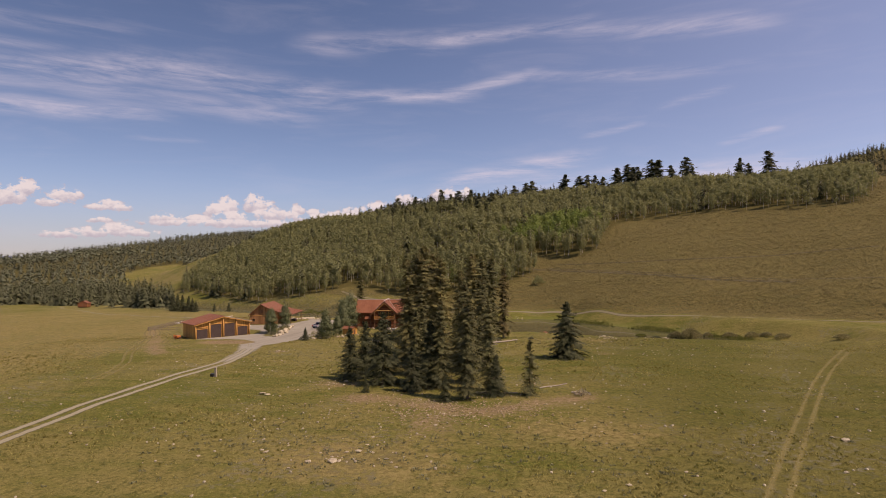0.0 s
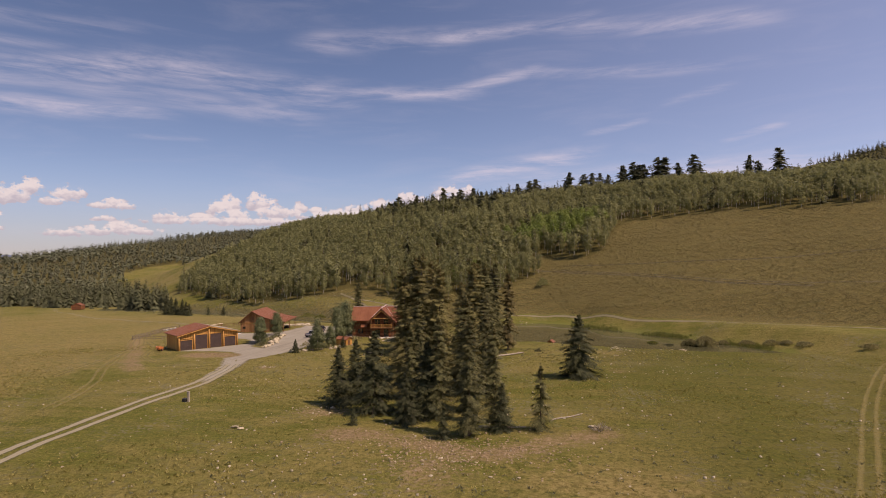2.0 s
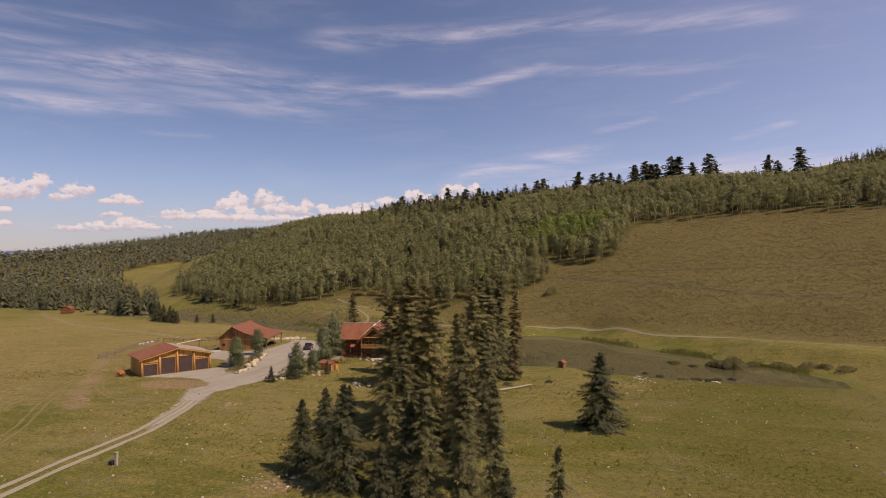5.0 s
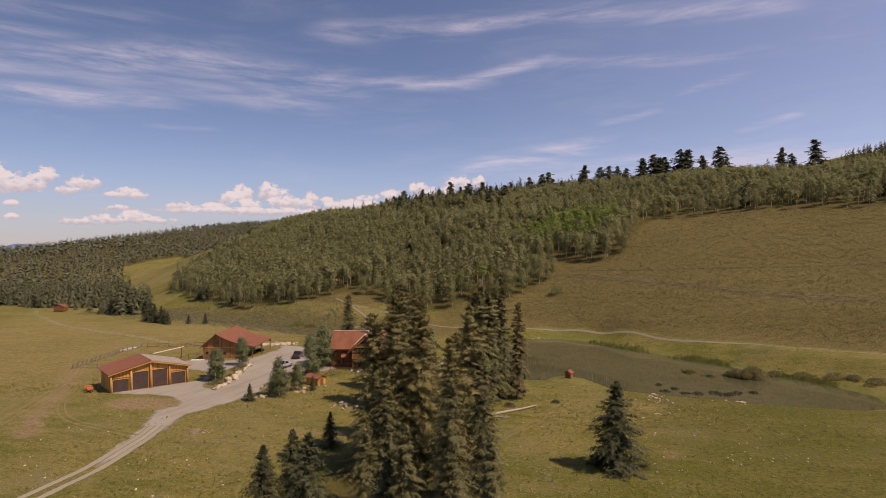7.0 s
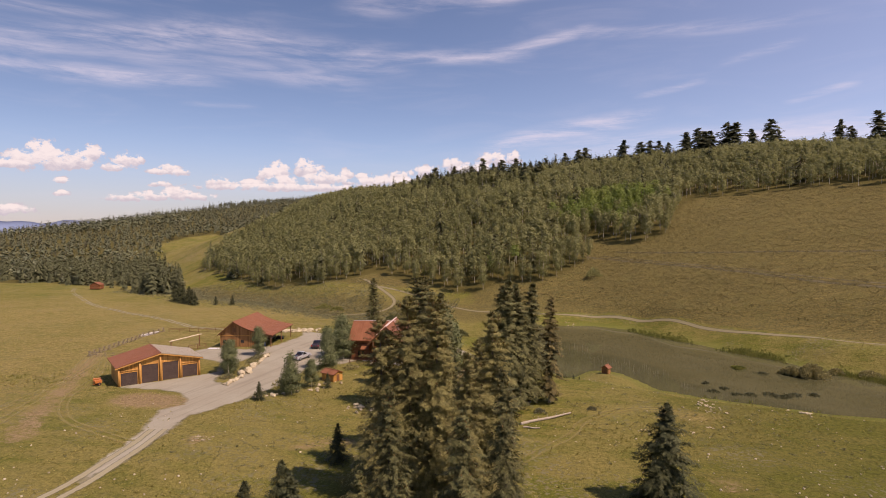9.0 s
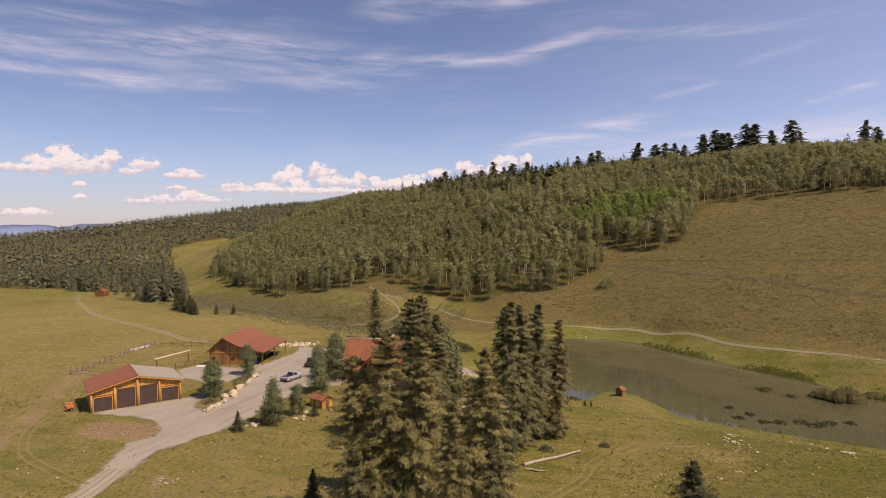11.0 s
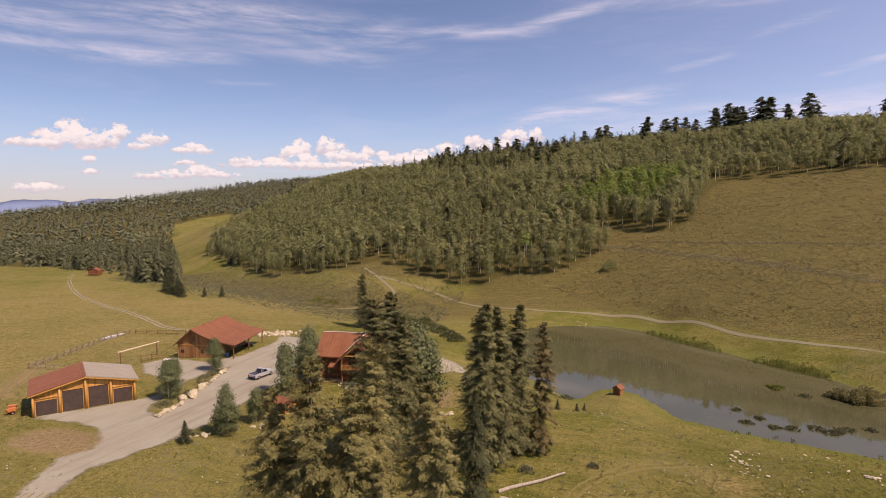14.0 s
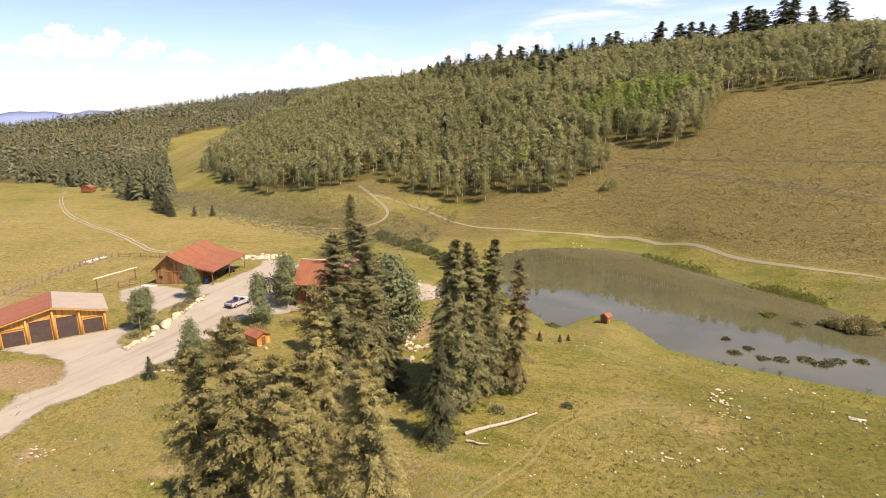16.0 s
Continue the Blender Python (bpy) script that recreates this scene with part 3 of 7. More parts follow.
def auto_uv(bm):
    """UV in metres: u level along the face, v up the face."""
    uv = bm.loops.layers.uv.verify()
    bm.normal_update()
    for f in bm.faces:
        n = f.normal
        if abs(n.z) > 0.999:
            right = Vector((1, 0, 0))
        else:
            right = Vector((0, 0, 1)).cross(n).normalized()
        up = n.cross(right)
        for l in f.loops:
            l[uv].uv = (l.vert.co.dot(right), l.vert.co.dot(up))


def box(bm, x0, x1, y0, y1, z0, z1, m=None):
    vs = [bm.verts.new((x, y, z)) for z in (z0, z1) for y in (y0, y1) for x in (x0, x1)]
    for q in ((0, 2, 3, 1), (4, 5, 7, 6), (0, 1, 5, 4), (2, 6, 7, 3), (0, 4, 6, 2), (1, 3, 7, 5)):
        bm.faces.new([vs[i] for i in q])
    if m is not None:
        bmesh.ops.transform(bm, matrix=m, verts=vs)
    return vs


def boxes(*bs, bevel=0.0):
    bm = bmesh.new()
    for b in bs:
        box(bm, *b)
    if bevel:
        bmesh.ops.bevel(bm, geom=bm.edges[:], offset=bevel, segments=1, affect="EDGES")
    auto_uv(bm)
    return bm


def prism(profile, y0, y1, axis="y"):
    """A solid from an (x, z) outline, run along y."""
    bm = bmesh.new()
    a = [bm.verts.new((x, y0, z)) for x, z in profile]
    b = [bm.verts.new((x, y1, z)) for x, z in profile]
    n = len(profile)
    bm.faces.new(a)
    bm.faces.new(b[::-1])
    for i in range(n):
        bm.faces.new((a[i], b[i], b[(i + 1) % n], a[(i + 1) % n]))
    bmesh.ops.recalc_face_normals(bm, faces=bm.faces[:])
    auto_uv(bm)
    return bm


def rod(bm, p, q, r0, r1=None, n=6):
    """A tapered round bar from p to q."""
    r1 = r0 if r1 is None else r1
    p, q = Vector(p), Vector(q)
    d = (q - p).normalized()
    s = d.orthogonal().normalized()
    t = d.cross(s)
    rings = []
    for c, r in ((p, r0), (q, r1)):
        rings.append([bm.verts.new(c + (s * math.cos(a) + t * math.sin(a)) * r) for a in (2 * math.pi * i / n for i in range(n))])
    for i in range(n):
        bm.faces.new((rings[0][i], rings[0][(i + 1) % n], rings[1][(i + 1) % n], rings[1][i]))
    bm.faces.new(rings[0][::-1])
    bm.faces.new(rings[1])


def rods(*rs, n=6):
    bm = bmesh.new()
    for r in rs:
        rod(bm, *r, n=n)
    auto_uv(bm)
    return bm


# ---- the lie of the land ----
# pond outline in plan
POND = np.array([(-13,182),(-9,178),(-7.8,177.4),(-6.4,180),(-4,185.5),(0,187),(4,185),(9,177),(11,173),(20,169),(33,166),(41,164),(56,164),(66,168),(68,178),(60,192),(50,200),(44,210),(35,217),(26,227),(15,236),(8,246),(-4,251),(-15,248),(-25,236),(-29,226),(-27,205),(-20,190)],float)
def seg_d(x,y,a,b):
    ax,ay=a;bx,by=b
    dx,dy=bx-ax,by-ay
    t=np.clip(((x-ax)*dx+(y-ay)*dy)/(dx*dx+dy*dy),0,1)
    return np.hypot(x-ax-t*dx,y-ay-t*dy),t
def sd_poly(x,y,P):
    d=np.full(np.shape(x),1e9);ins=np.zeros(np.shape(x),bool)
    n=len(P)
    for i in range(n):
        a,b=P[i],P[(i+1)%n]
        d=np.minimum(d,seg_d(x,y,a,b)[0])
        c=((a[1]>y)!=(b[1]>y))
        xi=(b[0]-a[0])*(y-a[1])/((b[1]-a[1]) or 1e-9)+a[0]
        ins^=c&(x<xi)
    return np.where(ins,-d,d)
def ss(a,b,v):
    t=np.clip((v-a)/(b-a),0,1);return t*t*(3-2*t)
def smax(a,b,k):
    h=np.clip(.5+.5*(a-b)/k,0,1);return b+(a-b)*h+k*h*(1-h)
def smin(a,b,k): return -smax(-a,-b,k)
WL=-0.8
# the hill right of the wooded spur is drawn out: its slope eases with distance from this point of the meadow
HUB=(-0.9,33.0,32.7)
FAR_OUT,FAR_IN=[0,215,262,313,384,480,3600],[0,215,250,290,340,400,3000]
def drawn_in(x,y):
    dx,dy=x-HUB[0],y-HUB[1]
    D=np.maximum(np.hypot(dx,dy),1e-6)
    w=ss(-11,0,np.degrees(np.arctan2(dx,np.maximum(dy,1e-6))))*(dy>0)
    k=1-w+w*np.interp(D,FAR_OUT,FAR_IN)/D
    return HUB[0]+dx*k,HUB[1]+dy*k,k
def drawn_out(x,y):
    x,y=np.asarray(x,float),np.asarray(y,float)
    dx,dy=x-HUB[0],y-HUB[1]
    D=np.maximum(np.hypot(dx,dy),1e-6)
    w=ss(-11,0,np.degrees(np.arctan2(dx,np.maximum(dy,1e-6))))*(dy>0)
    q=np.linspace(0,3600,7201)
    far=np.interp(D,np.interp(q,FAR_OUT,FAR_IN),q)
    k=1/(1-w+w*D/np.maximum(far,1e-6)) if np.ndim(D)==0 else 1/np.maximum(1-w+w*D/np.maximum(far,1e-6),1e-6)
    return HUB[0]+dx*k,HUB[1]+dy*k
def terrain(x,y):
    x=np.asarray(x,float);y=np.asarray(y,float)
    m=7.3-.022*np.maximum(0,y-70)+.018*np.minimum(0,x+60)
    m=np.maximum(m,-14+0*m)-1.2*np.exp(-((x+28)**2+(y-92)**2)/26**2)+.9*np.exp(-((x+86)**2+(y-172)**2)/24**2)+.5*np.exp(-((x-8)**2+(y-100)**2)/22**2)
    # trough at the foot of the hill
    d,t=seg_d(x,y,(-45,240),(-330,430))
    m=m+(-1.5-8.5*t-m)*np.exp(-(d/38)**2)
    m=m+(-11-m)*ss(420,560,y)*ss(-150,-300,x)
    # near hill
    u,v,k=drawn_in(x,y)
    h=28+.18*(u-16)+.34*(v-296)-.0004*np.minimum(0,u+180)**2
    h=h-9*np.exp(-np.maximum(0,h-10)/17)*ss(-110,-40,u)
    crest=90+.045*(u-50)-13.5*ss(-240,-110,u)-9*ss(65,175,u)-.0006*np.maximum(0,v-540)**1.6-.0003*np.minimum(0,u+150)**2-11*ss(-140,-200,u)
    h=smin(h,crest,14)
    h=HUB[2]+(h-HUB[2])/k
    z=smax(m,h,6)
    # second hill, far left
    h2=3+.14*(y-593)-.02*(x+476)
    c2=np.interp(x,[-1200,-961,-928,-896,-875,-858,-835,-812,-783,-755,-692,-600],[-45,29,38,48,56,65,82,95,103,106,125,127])
    h2=smin(h2,c2,20)
    z=smax(z,np.where(y>450,h2,-50),8)
    h3=np.clip(70+.4*(x-240)+.1*(y-550),-60,165)
    z=smax(z,np.where(y>350,h3-60*ss(480,350,y),-60),10)
    # pond
    s=sd_poly(x,y,POND)
    north=ss(185,212,y+.12*x)
    bank=WL+np.where(s>0,.12*s+(.006+.022*north)*s*s+.02*np.maximum(0,s-22)**2,.35*s)
    z=np.where(s>0,smin(z,bank,.6+2.4*north),np.maximum(bank,WL-2.2))
    return z


def height(x, y):
    return float(terrain(np.float64(x), np.float64(y)))


def line_d(x, y, pts):
    return np.min([seg_d(x, y, pts[i], pts[i + 1])[0] for i in range(len(pts) - 1)], axis=0)


YARD = np.array([(-87, 125.6), (-80, 125.4), (-73, 125.2), (-68.5, 121.5), (-65.5, 115.5), (-61.5, 114), (-59, 124), (-58.5, 134), (-60, 146), (-59, 158), (-58, 172), (-72, 188), (-86, 190),
                 (-81, 182), (-79, 166), (-84, 160), (-94, 160), (-96, 155), (-90, 150), (-80, 146), (-76.5, 139)], float)
GARDEN = np.array([(-68.2, 130.8), (-69.5, 137), (-74, 153), (-76, 158), (-78, 152), (-75.5, 142), (-72, 133)], float)
WOOD = np.array([(-300, 407), (-231, 355), (-187, 323), (-150, 312), (-129, 311), (-116, 317), (-96, 303), (-78, 296), (-65, 289), (-55, 287), (-47, 292), (-28, 285), (-20, 286),
                 (-12, 291), (-4, 298), (-14, 307), (-6, 318), (9, 305), (20, 304), (28, 309), (31, 323), (40, 340), (48, 342), (66, 337), (80, 334), (98, 325), (116, 312), (136, 302), (150, 298), (164, 318), (222, 440), (270, 560), (270, 640), (-150, 700), (-300, 600), (-296, 512), (-316, 500), (-322, 472), (-308, 430)], float)
WOOD = np.stack(drawn_out(WOOD[:, 0], WOOD[:, 1]), -1)
CLEARING = np.array([(-417, 486), (-451, 530), (-521, 613), (-558, 653), (-567, 706), (-556, 757), (-470, 690), (-395, 602), (-346, 572), (-300, 520), (-320, 480), (-312, 440), (-350, 440)], float)
STAND = np.array([(-460, 368), (-392, 354), (-335, 340), (-272, 320), (-249, 294), (-222, 279), (-215, 290), (-240, 322), (-300, 385), (-311, 392), (-368, 452), (-440, 520), (-560, 470), (-640, 400)], float)
FARWOOD = np.array([(-1500, 380), (-700, 400), (-460, 368), (-392, 356), (-335, 345), (-300, 385), (-368, 455), (-417, 486), (-451, 530), (-521, 613), (-558, 653),
                    (-567, 706), (-556, 757), (-470, 690), (-395, 602), (-346, 572), (-300, 526), (-300, 600), (-150, 700), (-100, 740), (-100, 1900), (-1800, 1900), (-2600, 1000)], float)


def grid_axis(lo, hi, near_lo, near_hi, step, grow=1.09, most=90.0):
    c = list(np.arange(near_lo, near_hi + step, step))
    s, v = step, c[-1]
    while v < hi:
        s = min(s * grow, most)
        v += s
        c.append(v)
    s, v, low = step, c[0], []
    while v > lo:
        s = min(s * grow, most)
        v -= s
        low.append(v)
    return np.array(low[::-1] + c)


def rough_ground(x, y):
    """Terrain with hummocks, finer near the camera's way."""
    z = terrain(x, y)
    k = np.sin(x * 0.31 + 1.7 * np.sin(y * 0.17)) * np.sin(y * 0.27 + 1.3 * np.sin(x * 0.13))
    k2 = np.sin(x * 0.061 + 1.1 * np.sin(y * 0.043)) * np.sin(y * 0.053 + 0.8)
    soft = ss(1.0, 6.0, sd_poly(x, y, POND)) * ss(0.0, 5.0, np.minimum(sd_poly(x, y, YARD), np.hypot(x + 48, y - 166) - 14))
    return z + soft * (0.10 * k + 0.35 * k2 * ss(60, 130, np.hypot(x + 40, y - 150)) + 0.5 * k2 * ss(250, 270, y))


def build_ground():
    xs = grid_axis(-4700, 4700, -135, 95, 1.6)
    ys = grid_axis(-2500, 4800, 26, 300, 1.6)
    X, Y = np.meshgrid(xs, ys)
    Z = rough_ground(X, Y)
    nx, ny = len(xs), len(ys)
    idx = np.arange(nx * ny).reshape(ny, nx)
    faces = np.stack([idx[:-1, :-1], idx[:-1, 1:], idx[1:, 1:], idx[1:, :-1]], -1).reshape(-1, 4)
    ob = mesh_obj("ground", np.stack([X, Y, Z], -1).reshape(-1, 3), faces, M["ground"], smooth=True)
    x, y, z = X.ravel(), Y.ravel(), Z.ravel()
    yard = np.maximum(sd_poly(x, y, YARD), -sd_poly(x, y, GARDEN))
    yard = np.minimum(yard, np.hypot((x + 37) / 1.0, (y - 176) / 1.3) - 6.0)
    yard = np.minimum(yard, np.hypot((x + 57) / 1.0, (y - 157) / 1.4) - 4.0)
    mouth = [(-57.4, 92), (-59.4, 100), (-62.0, 108), (-65.5, 116)]
    for (p, q), w in zip(zip(mouth[:-1], mouth[1:]), ((0.9, 1.5), (1.5, 2.1), (2.1, 3.0))):
        d, f = seg_d(x, y, p, q)
        yard = np.minimum(yard, d - (w[0] + (w[1] - w[0]) * f))
    hill = ss(4.0, 9.0, z) * ss(235, 262, y - 0.15 * np.abs(np.minimum(0, x))) * ss(-330, -230, x) * ss(900, 600, y)
    foot = np.interp(x, [-106, -92, -73, -61, -48, -36, -17, 2, 19, 32, 44, 54, 64, 80, 110, 200], [297, 291, 282, 273, 266.5, 264.5, 260, 257.6, 247, 234, 225, 219.5, 213, 205, 196, 170])
    hill = np.maximum(hill, ss(0, 5, y - foot) * ss(-75, -40, x) * ss(900, 600, y))
    hill = np.maximum(hill, 0.75 * np.exp(-(line_d(x, y, [(-260, 335), (-150, 285), (-90, 264), (-48, 268)]) / 24) ** 2))
    pond = sd_poly(x, y, POND)
    bare = np.exp(-(line_d(x, y, [(-118, 150), (-108, 136), (-97, 124), (-88, 112), (-78, 100)]) / 3.0) ** 2) * 0.72
    bare = np.maximum(bare, np.exp(-(line_d(x, y, [(-24, 67), (-15, 65), (-6, 62), (2, 67), (6, 71)]) / 3.8) ** 2) * 0.72)
    bare = np.maximum(bare, np.exp(-(np.hypot(x + 30, y - 78) / 5) ** 2) * 0.8)
    bare = np.maximum(bare, np.exp(-(np.hypot((x + 11) / 1.2, y - 57) / 7) ** 2) * 0.6)
    bare = np.maximum(bare, np.exp(-(np.hypot((x + 74) / 1.8, (y - 119.5) / 1.0) / 4.8) ** 2) * 1.1)
    bare = np.maximum(bare, np.exp(-(np.hypot(x + 16, y - 46) / 9) ** 2) * 0.38)
    bare = np.maximum(bare, np.exp(-(line_d(x, y, [(-40, 108), (-36, 112), (-33, 112)]) / 2.0) ** 2) * 0.7)
    bare = np.maximum(bare, np.exp(-(np.hypot(x + 30, y - 152) / 7.0) ** 2) * 0.85)
    bare = np.maximum(bare, np.exp(-(np.hypot(x + 20, y - 118) / 8.0) ** 2) * 0.6)
    bare = np.maximum(bare, np.exp(-(np.hypot(x + 54, y - 106) / 2.6) ** 2) * 0.75)
    bare = np.maximum(bare, np.exp(-(np.hypot(x - 12, y - 109) / 3) ** 2) * 0.6)
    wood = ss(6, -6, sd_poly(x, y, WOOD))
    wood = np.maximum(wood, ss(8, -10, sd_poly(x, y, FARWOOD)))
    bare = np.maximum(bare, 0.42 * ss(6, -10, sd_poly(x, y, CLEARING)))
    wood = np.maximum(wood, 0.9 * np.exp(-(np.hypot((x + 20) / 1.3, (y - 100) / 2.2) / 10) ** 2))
    dry = np.maximum(0.72 * np.exp(-((x - 6) / 13) ** 2 - ((y - 56) / 8) ** 2), np.exp(-((x - 13) / 6) ** 2 - ((y - 134) / 5) ** 2) * 0.7)
    dry = np.maximum(dry, np.exp(-((x + 73) / 8) ** 2 - ((y - 117.5) / 3.5) ** 2) * 0.9)
    dry = np.maximum(dry, np.exp(-((x + 14) / 14) ** 2 - ((y - 44) / 9) ** 2) * 0.75)
    dry = np.maximum(dry, 0.62 * ss(-40, -110, x) * ss(330, 240, y))
    lush = 0.75 * ss(-12, 22, x) * ss(172, 140, y + 0.1 * x)
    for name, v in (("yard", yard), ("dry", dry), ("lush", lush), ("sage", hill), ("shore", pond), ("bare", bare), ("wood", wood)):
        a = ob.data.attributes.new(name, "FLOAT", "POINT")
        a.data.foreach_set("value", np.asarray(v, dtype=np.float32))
    return tagged(ob, "rolling summer meadow of dry yellow-green grass", "ground", kind="structure")


build_ground()


def build_water():
    bm = bmesh.new()
    bmesh.ops.create_grid(bm, x_segments=60, y_segments=60, size=62)
    bmesh.ops.translate(bm, verts=bm.verts[:], vec=(20, 207, WL))
    drop = [fc for fc in bm.faces if sd_poly(np.float64(fc.calc_center_median().x), np.float64(fc.calc_center_median().y), POND) > 5.0]
    bmesh.ops.delete(bm, geom=drop, context="FACES")
    tagged(part("water", bm, M["water"]), "still murky green-brown pond water", "water", kind="structure")


build_water()


def ribbon(name, ctrl, width, mat, label, lift=0.05):
    """A track draped over the ground along a smooth line through the points."""
    P = np.array(ctrl, float)
    n = len(P)
    pts = []
    for i in range(n - 1):
        p0, p1, p2, p3 = P[max(i - 1, 0)], P[i], P[i + 1], P[min(i + 2, n - 1)]
        k = max(2, int(np.hypot(*(p2 - p1)) / 1.2))
        for f in np.linspace(0, 1, k, endpoint=(i == n - 2)):
            pts.append(0.5 * (2 * p1 + (p2 - p0) * f + (2 * p0 - 5 * p1 + 4 * p2 - p3) * f**2 + (3 * p1 - p0 - 3 * p2 + p3) * f**3))
    pts = np.array(pts)
    d = np.gradient(pts, axis=0)
    d /= np.hypot(d[:, 0], d[:, 1])[:, None]
    nrm = np.stack([d[:, 1], -d[:, 0]], -1)
    us = np.linspace(-1, 1, 9)
    V = pts[:, None, :] + nrm[:, None, :] * us[None, :, None] * width / 2
    Z = rough_ground(V[..., 0], V[..., 1]) + lift
    verts = np.concatenate([V, Z[..., None]], -1).reshape(-1, 3)
    run = np.concatenate([[0], np.cumsum(np.hypot(*np.diff(pts, axis=0).T))])
    idx = np.arange(len(pts) * 9).reshape(-1, 9)
    faces = np.stack([idx[:-1, :-1], idx[:-1, 1:], idx[1:, 1:], idx[1:, :-1]], -1).reshape(-1, 4)
    U = np.stack(np.broadcast_arrays(us[None, :], run[:, None]), -1).reshape(-1, 2)
    ob = mesh_obj(name, verts, faces, mat, uvs=U[faces.ravel()], smooth=True)
    return tagged(ob, label, "track", kind="structure")


def along_hill(pts):
    return [tuple(float(c) for c in drawn_out(x, y)) for x, y in pts]


ribbon("road", [(-46, 18), (-49.5, 32), (-51.6, 43.2), (-53, 51), (-54.4, 61), (-56, 75), (-57.2, 90), (-59.3, 100), (-61.8, 108)], 3.3, M["track"], "two-rut gravel drive through the meadow")
ribbon("road", [(-130, 255), (-117, 260), (-104, 263), (-94, 267), (-90, 273), (-92, 282), (-106, 297), (-118, 309)], 2.2, M["path"], "pale dirt road bending up the wooded hill")
ribbon("road", [(-106, 297), (-92, 291), (-73.5, 282), (-60.7, 272.7), (-48, 266.5), (-36, 264.5), (-17, 260), (2, 257.6), (19, 247), (32, 234), (44, 225), (54, 219.5), (64, 213), (80, 205), (110, 196)], 2.0, M["path"], "pale dirt road along the foot of the hill")
ribbon("track", [(-330, 330), (-305, 305), (-242, 257), (-193, 227), (-163, 213), (-138, 199), (-124, 191.5), (-112, 190)], 2.4, M["track"], "worn wheel track to a far cabin")
ribbon("track", [(12, 28), (18.3, 41.6), (29.3, 64.5), (44.6, 95), (62.5, 125.5), (71, 134), (90, 142)], 2.6, M["faint"], "faint wheel track in the grass")
ribbon("track", [(-12, 108), (-7.2, 117), (-4.8, 122), (-4, 126.7), (-1.5, 131), (4, 136), (10, 138)], 2.2, M["faint"], "faint wheel track beside fallen logs")
# terrace cuts have no step in the ground; their shade is these dark ribbons
ribbon("track", along_hill([(-10, 302), (-0.4, 296.3), (18.7, 284), (38.5, 270), (55, 258), (68.5, 249), (95, 234)]), 2.4, M["cut_shade"], "painted shadow line of a terrace cut across the sagebrush hill")
ribbon("track", along_hill([(6, 300), (30, 288), (60, 274), (90, 262), (130, 248)]), 1.7, M["cut_shade"], "faint painted shadow line of a terrace across the sagebrush hill")


ribbon("track", [(-124, 156), (-113, 141), (-103, 129), (-95, 117), (-86, 102), (-74, 86), (-66, 70)], 2.6, M["faint"], "faint wheel marks curving through dry grass")
ribbon("track", [(-117, 150), (-106, 136), (-99, 121), (-93, 106), (-88, 92)], 2.2, M["faint"], "faint wheel marks curving through dry grass")
ribbon("track", [(-109, 143), (-98, 131), (-90, 118), (-80, 109), (-70, 105), (-62, 103)], 2.2, M["faint"], "faint wheel marks curving towards the drive", 0.06)
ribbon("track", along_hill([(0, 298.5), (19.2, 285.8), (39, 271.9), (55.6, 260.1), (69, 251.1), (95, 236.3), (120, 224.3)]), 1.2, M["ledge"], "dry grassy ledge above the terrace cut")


def build_ranges():
    """Ranges on the far horizon, blue from painted-in haze."""
    verts, faces = [], []
    n = 120
    for i in range(n):
        a = radians(-100 + 90 * i / (n - 1))
        h = 70 + 34 * (0.5 + 0.5 * math.sin(i * 0.31)) * (0.6 + 0.4 * math.sin(i * 0.83 + 1)) + 6 * math.sin(i * 1.9)
        for r, z in ((4300, -120), (4560, h * 0.6), (4660, h), (4700, -120)):
            verts.append((math.sin(a) * r, math.cos(a) * r, z))
    for i in range(n - 1):
        for k in range(3):
            a, b = i * 4 + k, (i + 1) * 4 + k
            faces.append((a, b, b + 1, a + 1))
    ob = mesh_obj("backdrop", verts, faces, M["haze_tinted_hills"], smooth=True)
    tagged(ob, "mountain ranges on the horizon with distance haze painted in as blue", "mountains", kind="structure")


build_ranges()

# ---- buildings ----
def at_ground(x, y, turn=0.0, dz=0.0):
    return pose(x, y, height(x, y) + dz, 0, 0, turn)


def strip_wall(strips, top, y0, y1):
    """A wall along x with openings: strips of (x0, x1, z_low, z_high or None for the roof line)."""
    bm = bmesh.new()
    for x0, x1, lo, hi in strips:
        pts = [(x0, lo), (x1, lo)]
        cuts = [x1] + [c for c in (0.0,) if x0 < c < x1] + [x0]
        pts += [(c, top(c) if hi is None else hi) for c in cuts]
        a = [bm.verts.new((x, y0, z)) for x, z in pts]
        b = [bm.verts.new((x, y1, z)) for x, z in pts]
        n = len(pts)
        bm.faces.new(a)
        bm.faces.new(b[::-1])
        for i in range(n):
            bm.faces.new((a[i], b[i], b[(i + 1) % n], a[(i + 1) % n]))
    bmesh.ops.remove_doubles(bm, verts=bm.verts[:], dist=0.0005)
    auto_uv(bm)
    return bm


